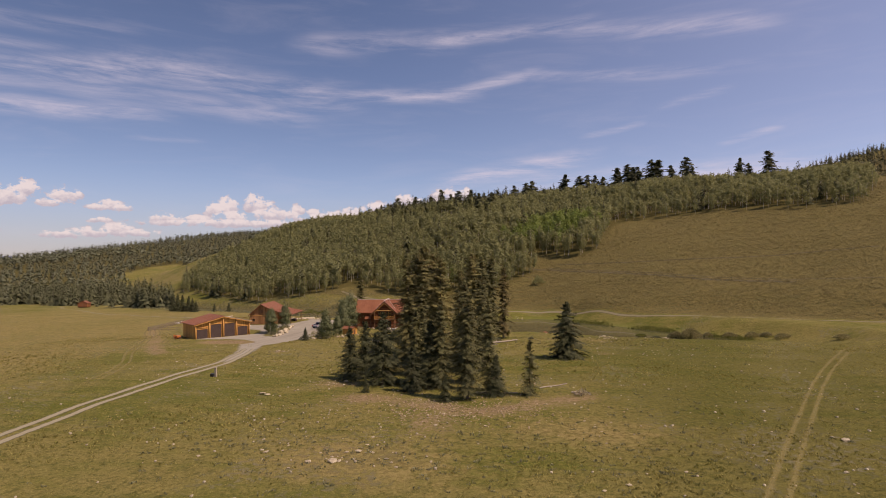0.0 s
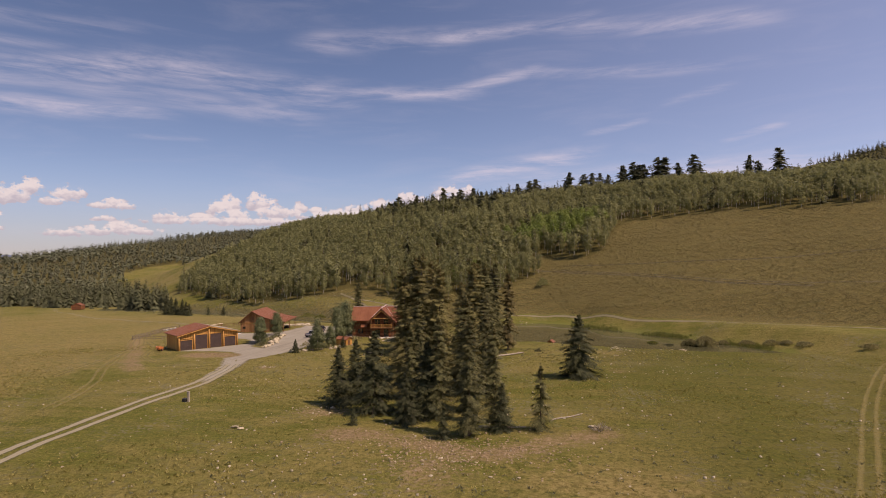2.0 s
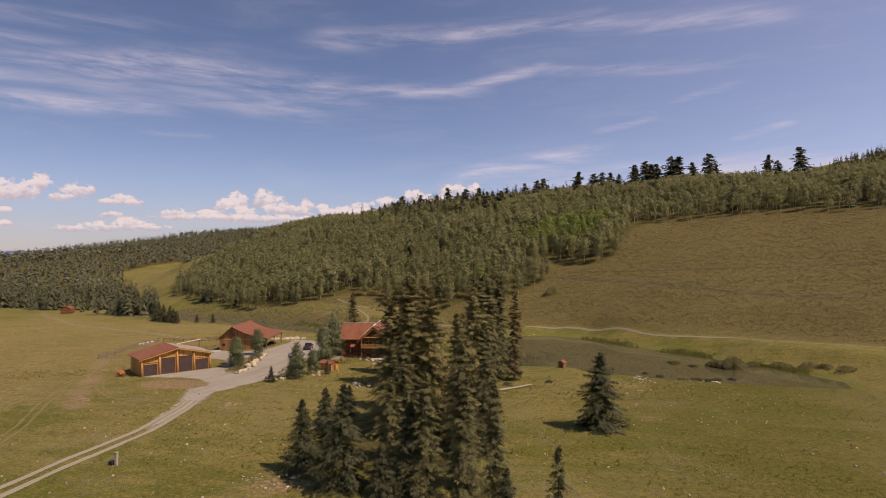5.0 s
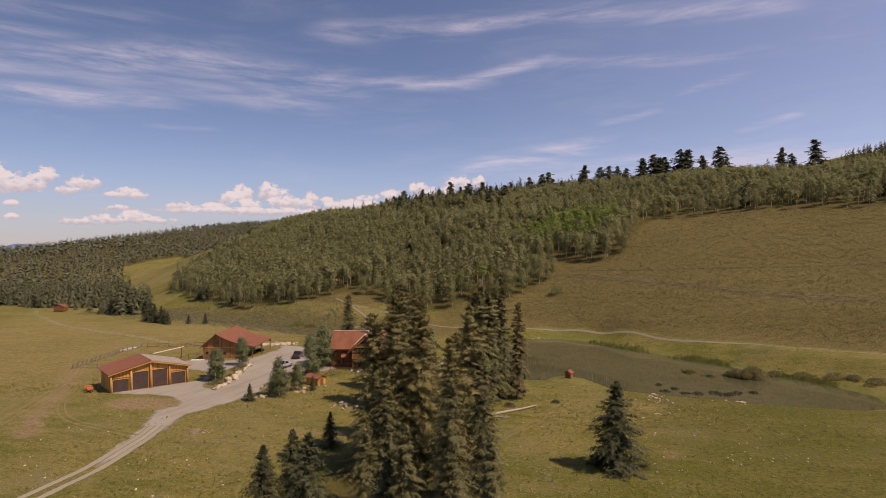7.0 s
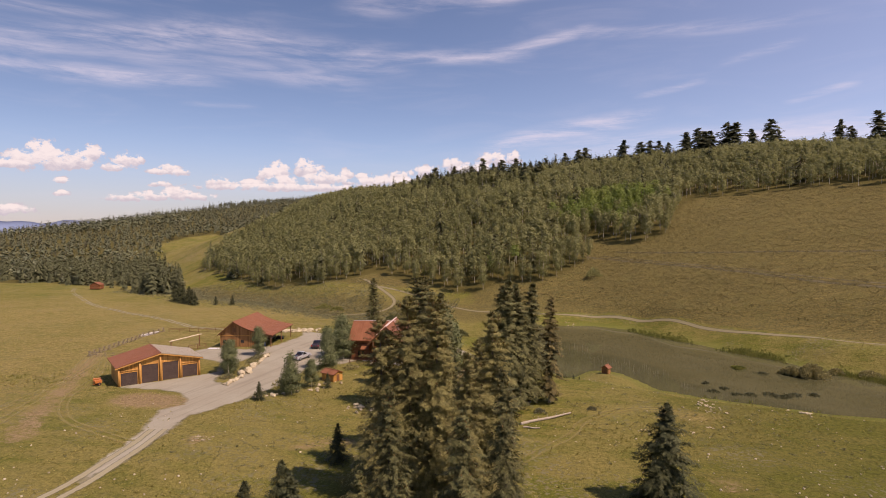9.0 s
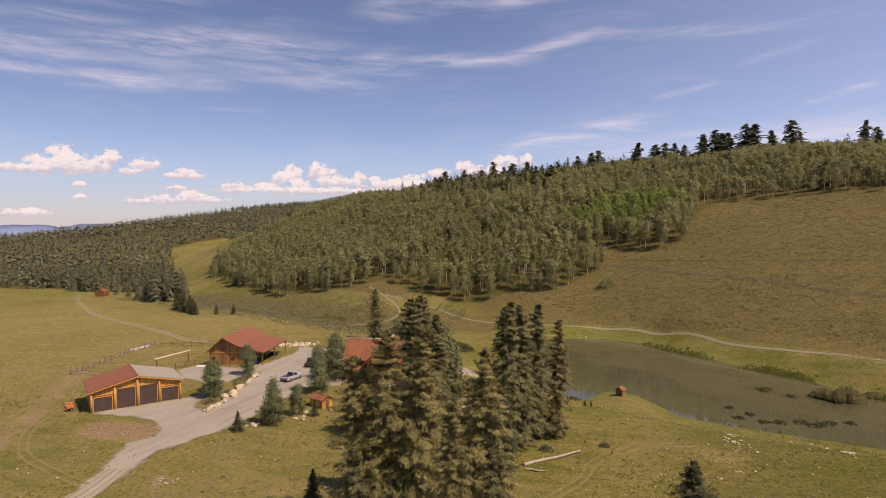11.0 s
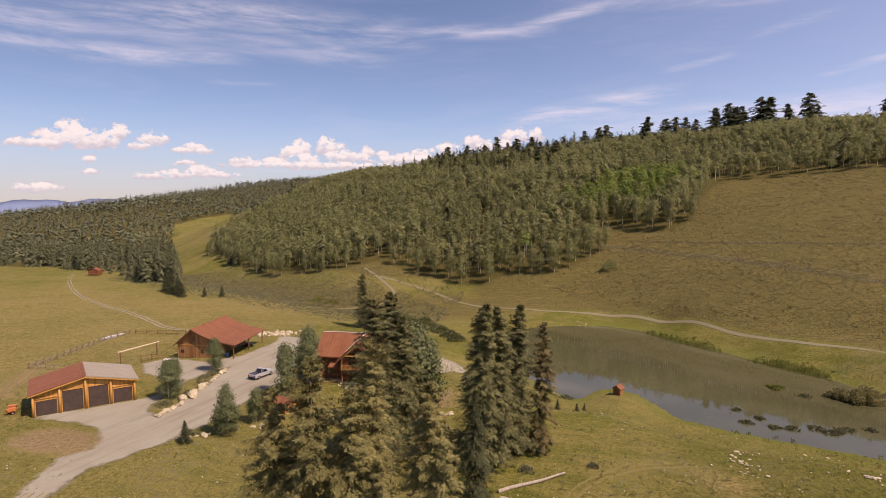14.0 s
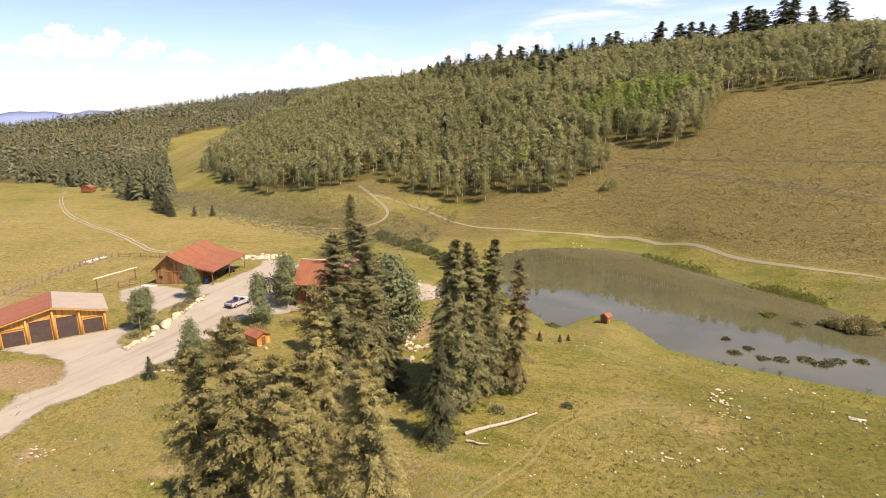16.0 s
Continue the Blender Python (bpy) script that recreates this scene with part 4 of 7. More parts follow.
def roof_sheet(line, y0, y1, thick):
    """A sheet-metal roof slope: line of (x, z) points, run along y, with raised ribs."""
    bm = bmesh.new()
    n = len(line)
    top0 = [bm.verts.new((x, y0, z)) for x, z in line]
    top1 = [bm.verts.new((x, y1, z)) for x, z in line]
    low0 = [bm.verts.new((x, y0, z - thick)) for x, z in line]
    low1 = [bm.verts.new((x, y1, z - thick)) for x, z in line]
    for i in range(n - 1):
        bm.faces.new((top0[i], top0[i + 1], top1[i + 1], top1[i]))
        bm.faces.new((low0[i], low1[i], low1[i + 1], low0[i + 1]))
        bm.faces.new((top0[i], low0[i], low0[i + 1], top0[i + 1]))
        bm.faces.new((top1[i], top1[i + 1], low1[i + 1], low1[i]))
    for i in (0, n - 1):
        bm.faces.new((top0[i], top1[i], low1[i], low0[i]))
    bmesh.ops.recalc_face_normals(bm, faces=bm.faces[:])
    uv = bm.loops.layers.uv.verify()
    for f in bm.faces:
        for l in f.loops:
            l[uv].uv = (l.vert.co.y, l.vert.co.x)
    return bm


def seams(line, y0, y1):
    """The raised seams of a sheet-metal slope."""
    bm = bmesh.new()
    n = len(line)
    y = y0 + 0.3
    while y < y1 - 0.1:
        for i in range(n - 1):
            (xa, za), (xb, zb) = line[i], line[i + 1]
            v = [bm.verts.new(p) for p in ((xa, y, za + 0.003), (xb, y, zb + 0.003), (xb, y + 0.03, zb + 0.03), (xa, y + 0.03, za + 0.03), (xb, y + 0.06, zb + 0.003), (xa, y + 0.06, za + 0.003))]
            bm.faces.new((v[0], v[1], v[2], v[3]))
            bm.faces.new((v[3], v[2], v[4], v[5]))
        y += 0.6
    auto_uv(bm)
    return bm


def metal_roof(name, line, y0, y1, thick, mat, parent, label="", m=None):
    """A slope with its seams as a sub-part."""
    a, b = roof_sheet(line, y0, y1, thick), seams(line, y0, y1)
    if m is not None:
        for bm in (a, b):
            bmesh.ops.transform(bm, matrix=m, verts=bm.verts[:])
    r = part(name, a, mat, parent, label)
    part("seams", b, mat, r)["kind"] = "stuff"
    return r


def build_garage():
    g = thing("garage", at_ground(-82.8, 131.35, 53.4, -0.12), "long orange-stained board garage with four brown doors", "garage")
    W, D, E, R = 7.05, 9.2, 3.95, 5.65
    top = lambda x: R - 0.12 - (R - E) * abs(x) / W
    doors = [(-5.3, 2.75, 2.5), (-1.78, 2.8, 3.55), (1.78, 2.8, 3.55), (5.3, 2.75, 2.5)]
    strips, x = [], -W
    for c, w, h in doors:
        strips += [(x, c - w / 2, 0, None), (c - w / 2, c + w / 2, h, None)]
        x = c + w / 2
    strips.append((x, W, 0, None))
    part("front_wall", strip_wall(strips, top, 0, 0.2), M["board"], g)
    part("back_wall", strip_wall([(-W, W, 0, None)], top, D - 0.2, D), M["board"], g)
    part("side_wall", boxes((-W, -W + 0.2, 0.2, D - 0.2, 0, E - 0.15)), M["board"], g)
    part("side_wall", boxes((W - 0.2, W, 0.2, D - 0.2, 0, E - 0.15)), M["board"], g)
    slope = (R - E) / W
    metal_roof("roof", [(-W - 0.6, E - 0.6 * slope), (0, R)], -0.75, D + 0.5, 0.14, M["red_roof"], g, "red ribbed sheet metal roof slope")
    metal_roof("roof", [(0.0, R), (W + 0.6, E - 0.6 * slope)], -0.75, D + 0.5, 0.14, M["tan_roof"], g, "lighter tan sheet metal roof slope")
    part("ridge_cap", prism([(-0.2, R - 0.045), (0, R + 0.035), (0.2, R - 0.045), (0.2, R - 0.02), (0, R + 0.06), (-0.2, R - 0.02)], -0.75, D + 0.5), M["red_roof"], g)
    for s in (-1, 1):
        part("fascia", prism([(0, R - 0.15), (s * (W + 0.6), E - 0.6 * slope - 0.15), (s * (W + 0.6), E - 0.6 * slope - 0.37), (0, R - 0.37)], -0.72, -0.64), M["timber"], g)
    for i, x in enumerate((-W + 0.02, -3.54, 0, 3.54, W - 0.02)):
        h = top(x) - 0.25
        bm = bmesh.new()
        rod(bm, (x, -0.24, 0), (x, -0.24, h), 0.19, 0.17, 8)
        auto_uv(bm)
        part("post", bm, M["timber"], g, smooth=True)
        part("rafter_tail", boxes((x - 0.12, x + 0.12, -0.7, 0.1, h, h + 0.22), bevel=0.02), M["timber"], g)
    for x0, x1, z in ((-W, -3.5, 2.85), (3.5, W, 2.85)):
        part("beam", boxes((x0, x1, -0.14, -0.002, z, z + 0.16), bevel=0.02), M["timber"], g)
    x = -W + 0.15
    bm = bmesh.new()
    while x < W:
        lo = 0.0
        for c, w, h in doors:
            if abs(x - c) < w / 2 + 0.05:
                lo = h + 0.12
        if top(x) - 0.1 > lo:
            box(bm, x - 0.025, x + 0.025, -0.03, -0.001, lo, top(x) - 0.1)
        x += 0.30
    auto_uv(bm)
    part("battens", bm, M["timber"], g)["kind"] = "stuff"
    for c, w, h in doors:
        d = part("overhead_door", boxes((c - w / 2, c + w / 2, 0.08, 0.16, 0, h)), M["door_brown"], g, "brown sectional overhead door")
        n = 4 if h < 3 else 5
        for k in range(n):
            z0, z1 = h * k / n + 0.02, h * (k + 1) / n - 0.02
            part("door_panel", boxes((c - w / 2 + 0.03, c + w / 2 - 0.03, 0.045, 0.078, z0, z1), bevel=0.012), M["door_brown"], d)
        part("door_handle", boxes((c - 0.12, c + 0.12, 0.02, 0.044, 0.5, 0.55)), M["dark_metal"], d)
        part("door_casing", boxes((c - w / 2 - 0.1, c - w / 2, -0.03, 0.12, 0, h + 0.1), (c + w / 2, c + w / 2 + 0.1, -0.03, 0.12, 0, h + 0.1), (c - w / 2, c + w / 2, -0.03, 0.12, h, h + 0.1)), M["timber"], d)


def build_barn():
    g = thing("barn", at_ground(-88.5, 161.9, 12.7, 0.02), "weathered brown board barn with flared red metal roof", "barn")
    left = [(-4.1, 2.9), (0, 6.4)]
    right = [(0, 6.4), (2.0, 5.3), (4.0, 4.45), (6.2, 3.8), (9.9, 3.1)]

    def top(x):
        pts = left + right[1:]
        return float(np.interp(x, [p[0] for p in pts], [p[1] for p in pts])) - 0.16
    L = 15.0
    strips = [(-3.6, -2.9, 0, None), (-2.9, -2.1, 0, 1.0), (-2.9, -2.1, 1.7, None), (-2.1, 1.6, 0, None), (1.6, 2.4, 0, 1.0), (1.6, 2.4, 1.7, None), (2.4, 5.2, 0, None)]
    part("front_wall", strip_wall(strips, top, 0, 0.18), M["board_dark"], g)
    part("back_wall", strip_wall([(-3.6, 5.2, 0, None)], top, L - 0.7, L - 0.52), M["board_dark"], g)
    part("side_wall", boxes((-3.6, -3.42, 0.18, L - 0.7, 0, 3.1)), M["board_dark"], g)
    part("side_wall", boxes((5.02, 5.2, 0.18, 3.2, 0, 3.7), (5.02, 5.2, 5.8, 8.0, 0, 3.7), (5.02, 5.2, 10.6, L - 0.7, 0, 3.7), (5.02, 5.2, 3.2, 5.8, 2.6, 3.7), (5.02, 5.2, 8.0, 10.6, 2.6, 3.7)), M["board_dark"], g)
    part("floor_slab", boxes((-3.4, 5.0, 0.2, L - 0.75, -0.25, 0.06)), M["concrete"], g)
    for y0 in (3.2, 8.0):
        part("barn_door", boxes((5.05, 5.12, y0 + 0.02, y0 + 2.58, 0.03, 2.58)), M["timber_dark"], g, "dark plank stall door")
    for x in (-2.5, 2.0):
        part("window", boxes((x - 0.4, x + 0.4, 0.06, 0.1, 1.0, 1.7)), M["glass"], g)
        part("window_frame", boxes((x - 0.46, x - 0.38, -0.03, 0.05, 0.94, 1.76), (x + 0.38, x + 0.46, -0.03, 0.05, 0.94, 1.76), (x - 0.38, x + 0.38, -0.03, 0.05, 1.68, 1.76), (x - 0.38, x + 0.38, -0.03, 0.05, 0.94, 1.02)), M["timber_dark"], g)
    part("loft_hatch", boxes((-0.5, 0.5, -0.05, -0.001, 3.6, 4.7), bevel=0.01), M["timber_dark"], g)
    part("girt", boxes((-3.5, 5.2, -0.06, -0.002, 2.7, 2.85)), M["timber"], g)
    metal_roof("roof", left, -0.9, L + 0.2, 0.12, M["red_roof"], g)
    metal_roof("roof", right, -0.9, L + 0.2, 0.12, M["red_roof"], g)
    part("ridge_cap", prism([(-0.2, 6.27), (0, 6.43), (0.2, 6.32), (0.2, 6.35), (0, 6.46), (-0.2, 6.3)], -0.9, L + 0.2), M["red_roof"], g)
    for line in (left, right):
        for i in range(len(line) - 1):
            (xa, za), (xb, zb) = line[i], line[i + 1]
            part("barge_board", prism([(xa, za - 0.13), (xb, zb - 0.13), (xb, zb - 0.3), (xa, za - 0.3)], -0.86, -0.8), M["timber_dark"], g)
    part("porch_beam", boxes((9.2, 9.45, -0.6, L, 2.7, 2.98), bevel=0.02), M["timber_dark"], g)
    for y in (-0.4, 7.1, L - 0.3):
        part("porch_post", rods(((9.32, y, -0.3), (9.32, y, 2.7), 0.13, 0.12), n=8), M["timber_dark"], g)
        part("porch_brace", rods(((9.32, y, 1.9), (9.32, y + 0.7, 2.72), 0.06), ((9.32, y, 1.9), (8.6, y, 2.95), 0.06)), M["timber_dark"], g)
    # rafters over the open side
    for y in np.arange(0.3, L, 1.8):
        part("rafter", rods(((5.2, float(y), 3.62), (9.7, float(y), 2.93), 0.06)), M["timber_dark"], g)
    base = Matrix(g.matrix_basis)

    def local(x, y, turn=0.0):
        p = base @ Vector((x, y, 0))
        return pose(p.x, p.y, height(p.x, p.y) + 0.02, 0, 0, 12.7 + turn)
    b = thing("barrel", local(7.3, 0.7), "blue plastic barrel under the barn porch", "barrel")
    for i, (z0, z1, r0, r1) in enumerate(((0, 0.1, 0.26, 0.3), (0.1, 0.45, 0.3, 0.3), (0.45, 0.8, 0.3, 0.3), (0.8, 0.9, 0.3, 0.25))):
        part("hoop" if i % 2 else "shell", rods(((0, 0, z0), (0, 0, z1), r0 + 0.006 * (i % 2), r1), n=14), M["blue"], b, smooth=False)
    q = thing("quad_bike", local(7.9, 10.2, 70), "black quad bike parked under the barn porch", "quad bike")
    part("body", boxes((-0.35, 0.35, -0.8, 0.8, 0.45, 0.75), (-0.25, 0.25, -0.6, 0.3, 0.75, 0.92), bevel=0.06), M["dark_metal"], q)
    part("handlebar", rods(((-0.4, 0.45, 1.05), (0.4, 0.45, 1.05), 0.02), ((0, 0.5, 0.7), (0, 0.45, 1.05), 0.03)), M["dark_metal"], q)
    part("rack", boxes((-0.4, 0.4, -0.95, -0.5, 0.86, 0.9)), M["dark_metal"], q)
    part("rack", boxes((-0.4, 0.4, 0.55, 0.95, 0.82, 0.86)), M["dark_metal"], q)
    for x in (-0.42, 0.42):
        for y in (-0.6, 0.6):
            part("wheel", rods(((x - 0.12, y, 0.29), (x + 0.12, y, 0.29), 0.29), n=12), M["rubber"], q)


def build_house():
    g = thing("house", at_ground(-46.5, 158.8, 10, 0.05), "two-storey dark log house with red metal roof and balcony", "house")
    W, D, E, R = 8.3, 9.0, 4.7, 8.1
    top = lambda x: E - 0.2
    # main body, ridge along x
    part("front_wall", strip_wall([(-W, -7, 0, 4.5), (-7, -5.6, 0, 0.9), (-7, -5.6, 2.1, 4.5), (-5.6, -3.2, 0, 4.5)], top, 0, 0.25), M["log"], g)
    part("front_wall", strip_wall([(3.2, 5, 0, 4.5), (5, 6.6, 0, 0.9), (5, 6.6, 2.1, 4.5), (6.6, W, 0, 4.5)], top, 0, 0.25), M["log"], g)
    part("back_wall", strip_wall([(-W, W, 0, 4.5)], top, D - 0.25, D), M["log"], g)
    for s in (-1, 1):
        bm = bmesh.new()
        prof = [(0.25, 0), (D - 0.25, 0), (D - 0.25, 4.5), (D / 2, R - 0.35), (0.25, 4.5)]
        a = [bm.verts.new((s * W, y, z)) for y, z in prof]
        b = [bm.verts.new((s * (W - 0.25), y, z)) for y, z in prof]
        bm.faces.new(a), bm.faces.new(b[::-1])
        for i in range(5):
            bm.faces.new((a[i], b[i], b[(i + 1) % 5], a[(i + 1) % 5]))
        bmesh.ops.recalc_face_normals(bm, faces=bm.faces[:])
        auto_uv(bm)
        part("gable_wall", bm, M["log"], g)
    # cross gable that comes forward, ridge along y
    CW, CY = 3.2, -2.0
    ctop = lambda x: 7.8 - 2.95 * abs(x) / CW
    part("dormer_wall", strip_wall([(-CW, -1.9, 0, None), (-1.9, -0.5, 0, 0.05), (-1.9, -0.5, 2.15, 3.0), (-1.9, -0.5, 4.9, None), (-0.5, 0.5, 0, None), (0.5, 1.9, 0, 0.05), (0.5, 1.9, 2.15, 3.0), (0.5, 1.9, 4.9, None), (1.9, CW, 0, None)], ctop, CY, CY + 0.22), M["log"], g)
    for s in (-1, 1):
        part("dormer_side", boxes((min(s * CW, s * (CW - 0.22)), max(s * CW, s * (CW - 0.22)), CY + 0.22, 0.3, 0, 4.7)), M["log"], g)
    # slopes are drawn across x and then turned so that the ridge lies along x
    turn_main = Matrix(((0, -1, 0, 0), (1, 0, 0, 0), (0, 0, 1, 0), (0, 0, 0, 1)))
    metal_roof("roof", [(-0.9, E - 0.15), (D / 2, R)], -W - 0.7, W + 0.7, 0.16, M["red_roof"], g, "red ribbed sheet metal roof slope", turn_main)
    metal_roof("roof", [(D / 2, R), (D + 0.9, E - 0.15)], -W - 0.7, W + 0.7, 0.16, M["red_roof"], g, "", turn_main)
    GR, GB = 8.15, D + 0.6
    metal_roof("gable_roof", [(-CW - 0.9, 4.2), (0, GR)], CY - 1.1, GB, 0.15, M["red_roof"], g)
    metal_roof("gable_roof", [(0, GR), (CW + 0.9, 4.2)], CY - 1.1, GB, 0.15, M["red_roof"], g)
    part("ridge_cap", boxes((-0.16, 0.16, CY - 1.1, GB, GR - 0.03, GR + 0.04)), M["ridge_cap"], g, "bleached metal ridge cap")
    part("ridge_cap", boxes((-W - 0.7, W + 0.7, D / 2 - 0.16, D / 2 + 0.16, R - 0.03, R + 0.04)), M["ridge_cap"], g)
    for s in (-1, 1):
        part("valley_flashing", rods(((s * 0.5, D / 2 - 0.2, 8.02), (s * 3.1, 0.2, 5.35), 0.06)), M["ridge_cap"], g)
        part("barge_board", prism([(0, 7.98), (s * (CW + 0.9), 4.05), (s * (CW + 0.9), 3.78), (0, 7.68)], CY - 1.08, CY - 0.98), M["timber_dark"], g)
        part("gable_truss", rods(((s * 2.9, CY - 0.9, 4.85), (0, CY - 0.9, 7.4), 0.11), n=8), M["timber"], g)
        part("porch_post", rods(((s * 2.9, CY - 0.9, -0.2), (s * 2.9, CY - 0.9, 4.9), 0.16, 0.14), n=8), M["timber_dark"], g)
    part("tie_beam", rods(((-2.9, CY - 0.9, 5.3), (2.9, CY - 0.9, 5.3), 0.12), n=8), M["timber"], g)
    # balcony
    b = part("balcony", boxes((-2.9, 2.9, CY - 1.3, CY, 2.55, 2.72)), M["timber_dark"], g, "balcony with honey-coloured pine rail")
    part("handrail", boxes((-2.9, 2.9, CY - 1.3, CY - 1.2, 3.6, 3.7), (-2.9, 2.9, CY - 1.3, CY - 1.2, 2.85, 2.93)), M["yellow_wood"], b)
    for i in range(24):
        x = -2.8 + 5.6 * i / 23
        part("baluster", boxes((x - 0.04, x + 0.04, CY - 1.28, CY - 1.22, 2.93, 3.6)), M["yellow_wood"], b)
    for x in (-2.9, 0, 2.9):
        part("newel", boxes((x - 0.08, x + 0.08, CY - 1.34, CY - 1.18, 2.72, 3.8), bevel=0.015), M["yellow_wood"], b)
    for x in (-1.2, 1.2):
        part("door", boxes((x - 0.68, x + 0.68, CY + 0.08, CY + 0.13, 0.05, 2.13)), M["glass"], g, "glazed door below the balcony")
        part("window", boxes((x - 0.68, x + 0.68, CY + 0.08, CY + 0.13, 3.0, 4.9)), M["glass"], g)
        part("window_frame", boxes((x - 0.03, x + 0.03, CY + 0.04, CY + 0.078, 3.0, 4.9), (x - 0.7, x + 0.7, CY + 0.04, CY + 0.079, 4.2, 4.26)), M["timber"], g)
    for x in (-6.3, 5.8):
        part("window", boxes((x - 0.78, x + 0.78, 0.1, 0.15, 0.92, 2.08)), M["glass"], g)
        part("window_frame", boxes((x - 0.03, x + 0.03, 0.06, 0.098, 0.92, 2.08), (x - 0.86, x + 0.86, -0.05, 0.05, 0.8, 0.9)), M["timber_dark"], g)
    # small entrance roof on the front, left of the gable
    metal_roof("entry_roof", [(-1.7, 2.75), (-0.02, 3.55)], 4.2, 6.0, 0.1, M["red_roof"], g, "", turn_main)
    for x in (-5.9, -4.3):
        part("entry_post", rods(((-x - 10.2, -1.5, -0.1), (-x - 10.2, -1.5, 2.7), 0.09), n=7), M["timber_dark"], g)
    for k in range(14):
        z = 0.16 + k * 0.31
        part("log_end", rods(((-W - 0.35, 0.12, z), (-W, 0.12, z), 0.15), n=7), M["timber_dark"], g)
    part("terrace", boxes((-8.0, 3.6, -3.9, -0.02, -0.35, 0.04)), M["concrete"], g, "pale flagstone terrace")
    for x in (-7.9, -6.4, -4.9, -3.4):
        part("railing_post", rods(((x, -3.8, 0), (x, -3.8, 0.95), 0.06)), M["timber_dark"], g)
    part("railing", rods(((-8, -3.8, 0.9), (-3.3, -3.8, 0.9), 0.05), ((-8, -3.8, 0.45), (-3.3, -3.8, 0.45), 0.05)), M["timber_dark"], g)


def build_hutlike(name, m, w, d, h, rise, label, category, wood, roofm, door=True):
    g = thing(name, m, label, category)
    top = lambda x: h + rise * (1 - abs(x) / (w / 2)) - 0.05
    strips = [(-w / 2, w / 2, 0, None)]
    if door:
        strips = [(-w / 2, -0.35, 0, None), (-0.35, 0.35, 1.6 * h / 1.9, None), (0.35, w / 2, 0, None)]
        part("door", boxes((-0.35, 0.35, 0.03, 0.07, 0.02, 1.6 * h / 1.9)), M["timber_dark"], g)
    part("front_wall", strip_wall(strips, top, 0, 0.1), wood, g)
    part("back_wall", strip_wall([(-w / 2, w / 2, 0, None)], top, d - 0.1, d), wood, g)
    for s in (-1, 1):
        part("side_wall", boxes((min(s * w / 2, s * (w / 2 - 0.1)), max(s * w / 2, s * (w / 2 - 0.1)), 0.1, d - 0.1, 0, h - 0.04)), wood, g)
        k = rise / (w / 2)
        line = [(s * (w / 2 + 0.25), h - 0.25 * k), (0, h + rise)]
        metal_roof("roof", line if s < 0 else line[::-1], -0.3, d + 0.3, 0.08, roofm, g)
        part("corner_board", boxes((s * w / 2 - 0.06, s * w / 2 + 0.06, -0.03, -0.002, 0, h - 0.1)), M["timber"], g)
    part("ridge_cap", boxes((-0.08, 0.08, -0.3, d + 0.3, h + rise - 0.02, h + rise + 0.03)), roofm, g)
    part("floor", boxes((-w / 2 + 0.1, w / 2 - 0.1, 0.1, d - 0.1, -0.2, 0.015)), M["timber_dark"], g)
    return g


build_garage()
build_barn()
build_house()
build_hutlike("garden_shed", at_ground(-49.2, 139.2, 70, 0.02), 2.2, 3.2, 1.55, 0.5, "small orange-stained wooden shed with red roof", "shed", M["board"], M["red_roof"])
build_hutlike("pond_hut", at_ground(-0.1, 180.2, -25, -0.05), 1.5, 1.5, 1.55, 0.55, "tiny brown board hut on the pond's grassy spit", "hut", M["board_dark"], M["red_roof"])
build_hutlike("cabin", at_ground(-307, 322, 20, -0.1), 6.0, 5.0, 2.6, 1.5, "far log cabin with red roof below the spruces", "cabin", M["log"], M["red_roof"])

# ---- plants ----
RNG = np.random.default_rng(11)


def fast_mesh(name, verts, quads, mats, face_mat=None, smooth=False):
    me = bpy.data.meshes.new(name)
    nv, nf, k = len(verts), len(quads), quads.shape[1]
    me.vertices.add(nv)
    me.vertices.foreach_set("co", np.ascontiguousarray(verts, dtype=np.float32).ravel())
    me.loops.add(nf * k)
    me.loops.foreach_set("vertex_index", np.ascontiguousarray(quads, dtype=np.int32).ravel())
    me.polygons.add(nf)
    me.polygons.foreach_set("loop_start", np.arange(nf, dtype=np.int32) * k)
    for m in (mats if isinstance(mats, (list, tuple)) else [mats]):
        me.materials.append(m)
    if face_mat is not None:
        me.polygons.foreach_set("material_index", np.asarray(face_mat, dtype=np.int32))
    if smooth:
        me.polygons.foreach_set("use_smooth", np.ones(nf, dtype=bool))
    me.update(calc_edges=True)
    return me


def unit(v):
    return v / np.maximum(np.linalg.norm(v, axis=-1, keepdims=True), 1e-9)


def sprays(P, A, length, width, rng, face=None):
    """Leaf-shaped quads at P along A, with random roll, or turned to face outwards."""
    A = unit(A)
    S = unit(np.cross(A, rng.normal(size=A.shape) if face is None else unit(face) + rng.normal(0, 0.35, A.shape)))
    a, b = A * length[:, None], S * width[:, None]
    V = np.stack([P, P + a * 0.45 + b, P + a, P + a * 0.45 - b], 1).reshape(-1, 3)
    return V, np.arange(len(V)).reshape(-1, 4)


def needles(P, A, length, width, rng, face):
    """Three-cornered sprays, broad at the root, laid flat against the outward direction."""
    F = unit(face) + rng.normal(0, 0.22, A.shape)
    F = unit(F)
    A = unit(A - 0.75 * np.sum(A * F, -1, keepdims=True) * F)
    S = unit(np.cross(A, F))
    a, b = A * length[:, None], S * width[:, None]
    V = np.stack([P + b, P + a, P - b], 1).reshape(-1, 3)
    return V, np.arange(len(V)).reshape(-1, 3)


def tris(q):
    return q if q.shape[1] == 3 else np.concatenate([q[:, [0, 1, 2]], q[:, [0, 2, 3]]])


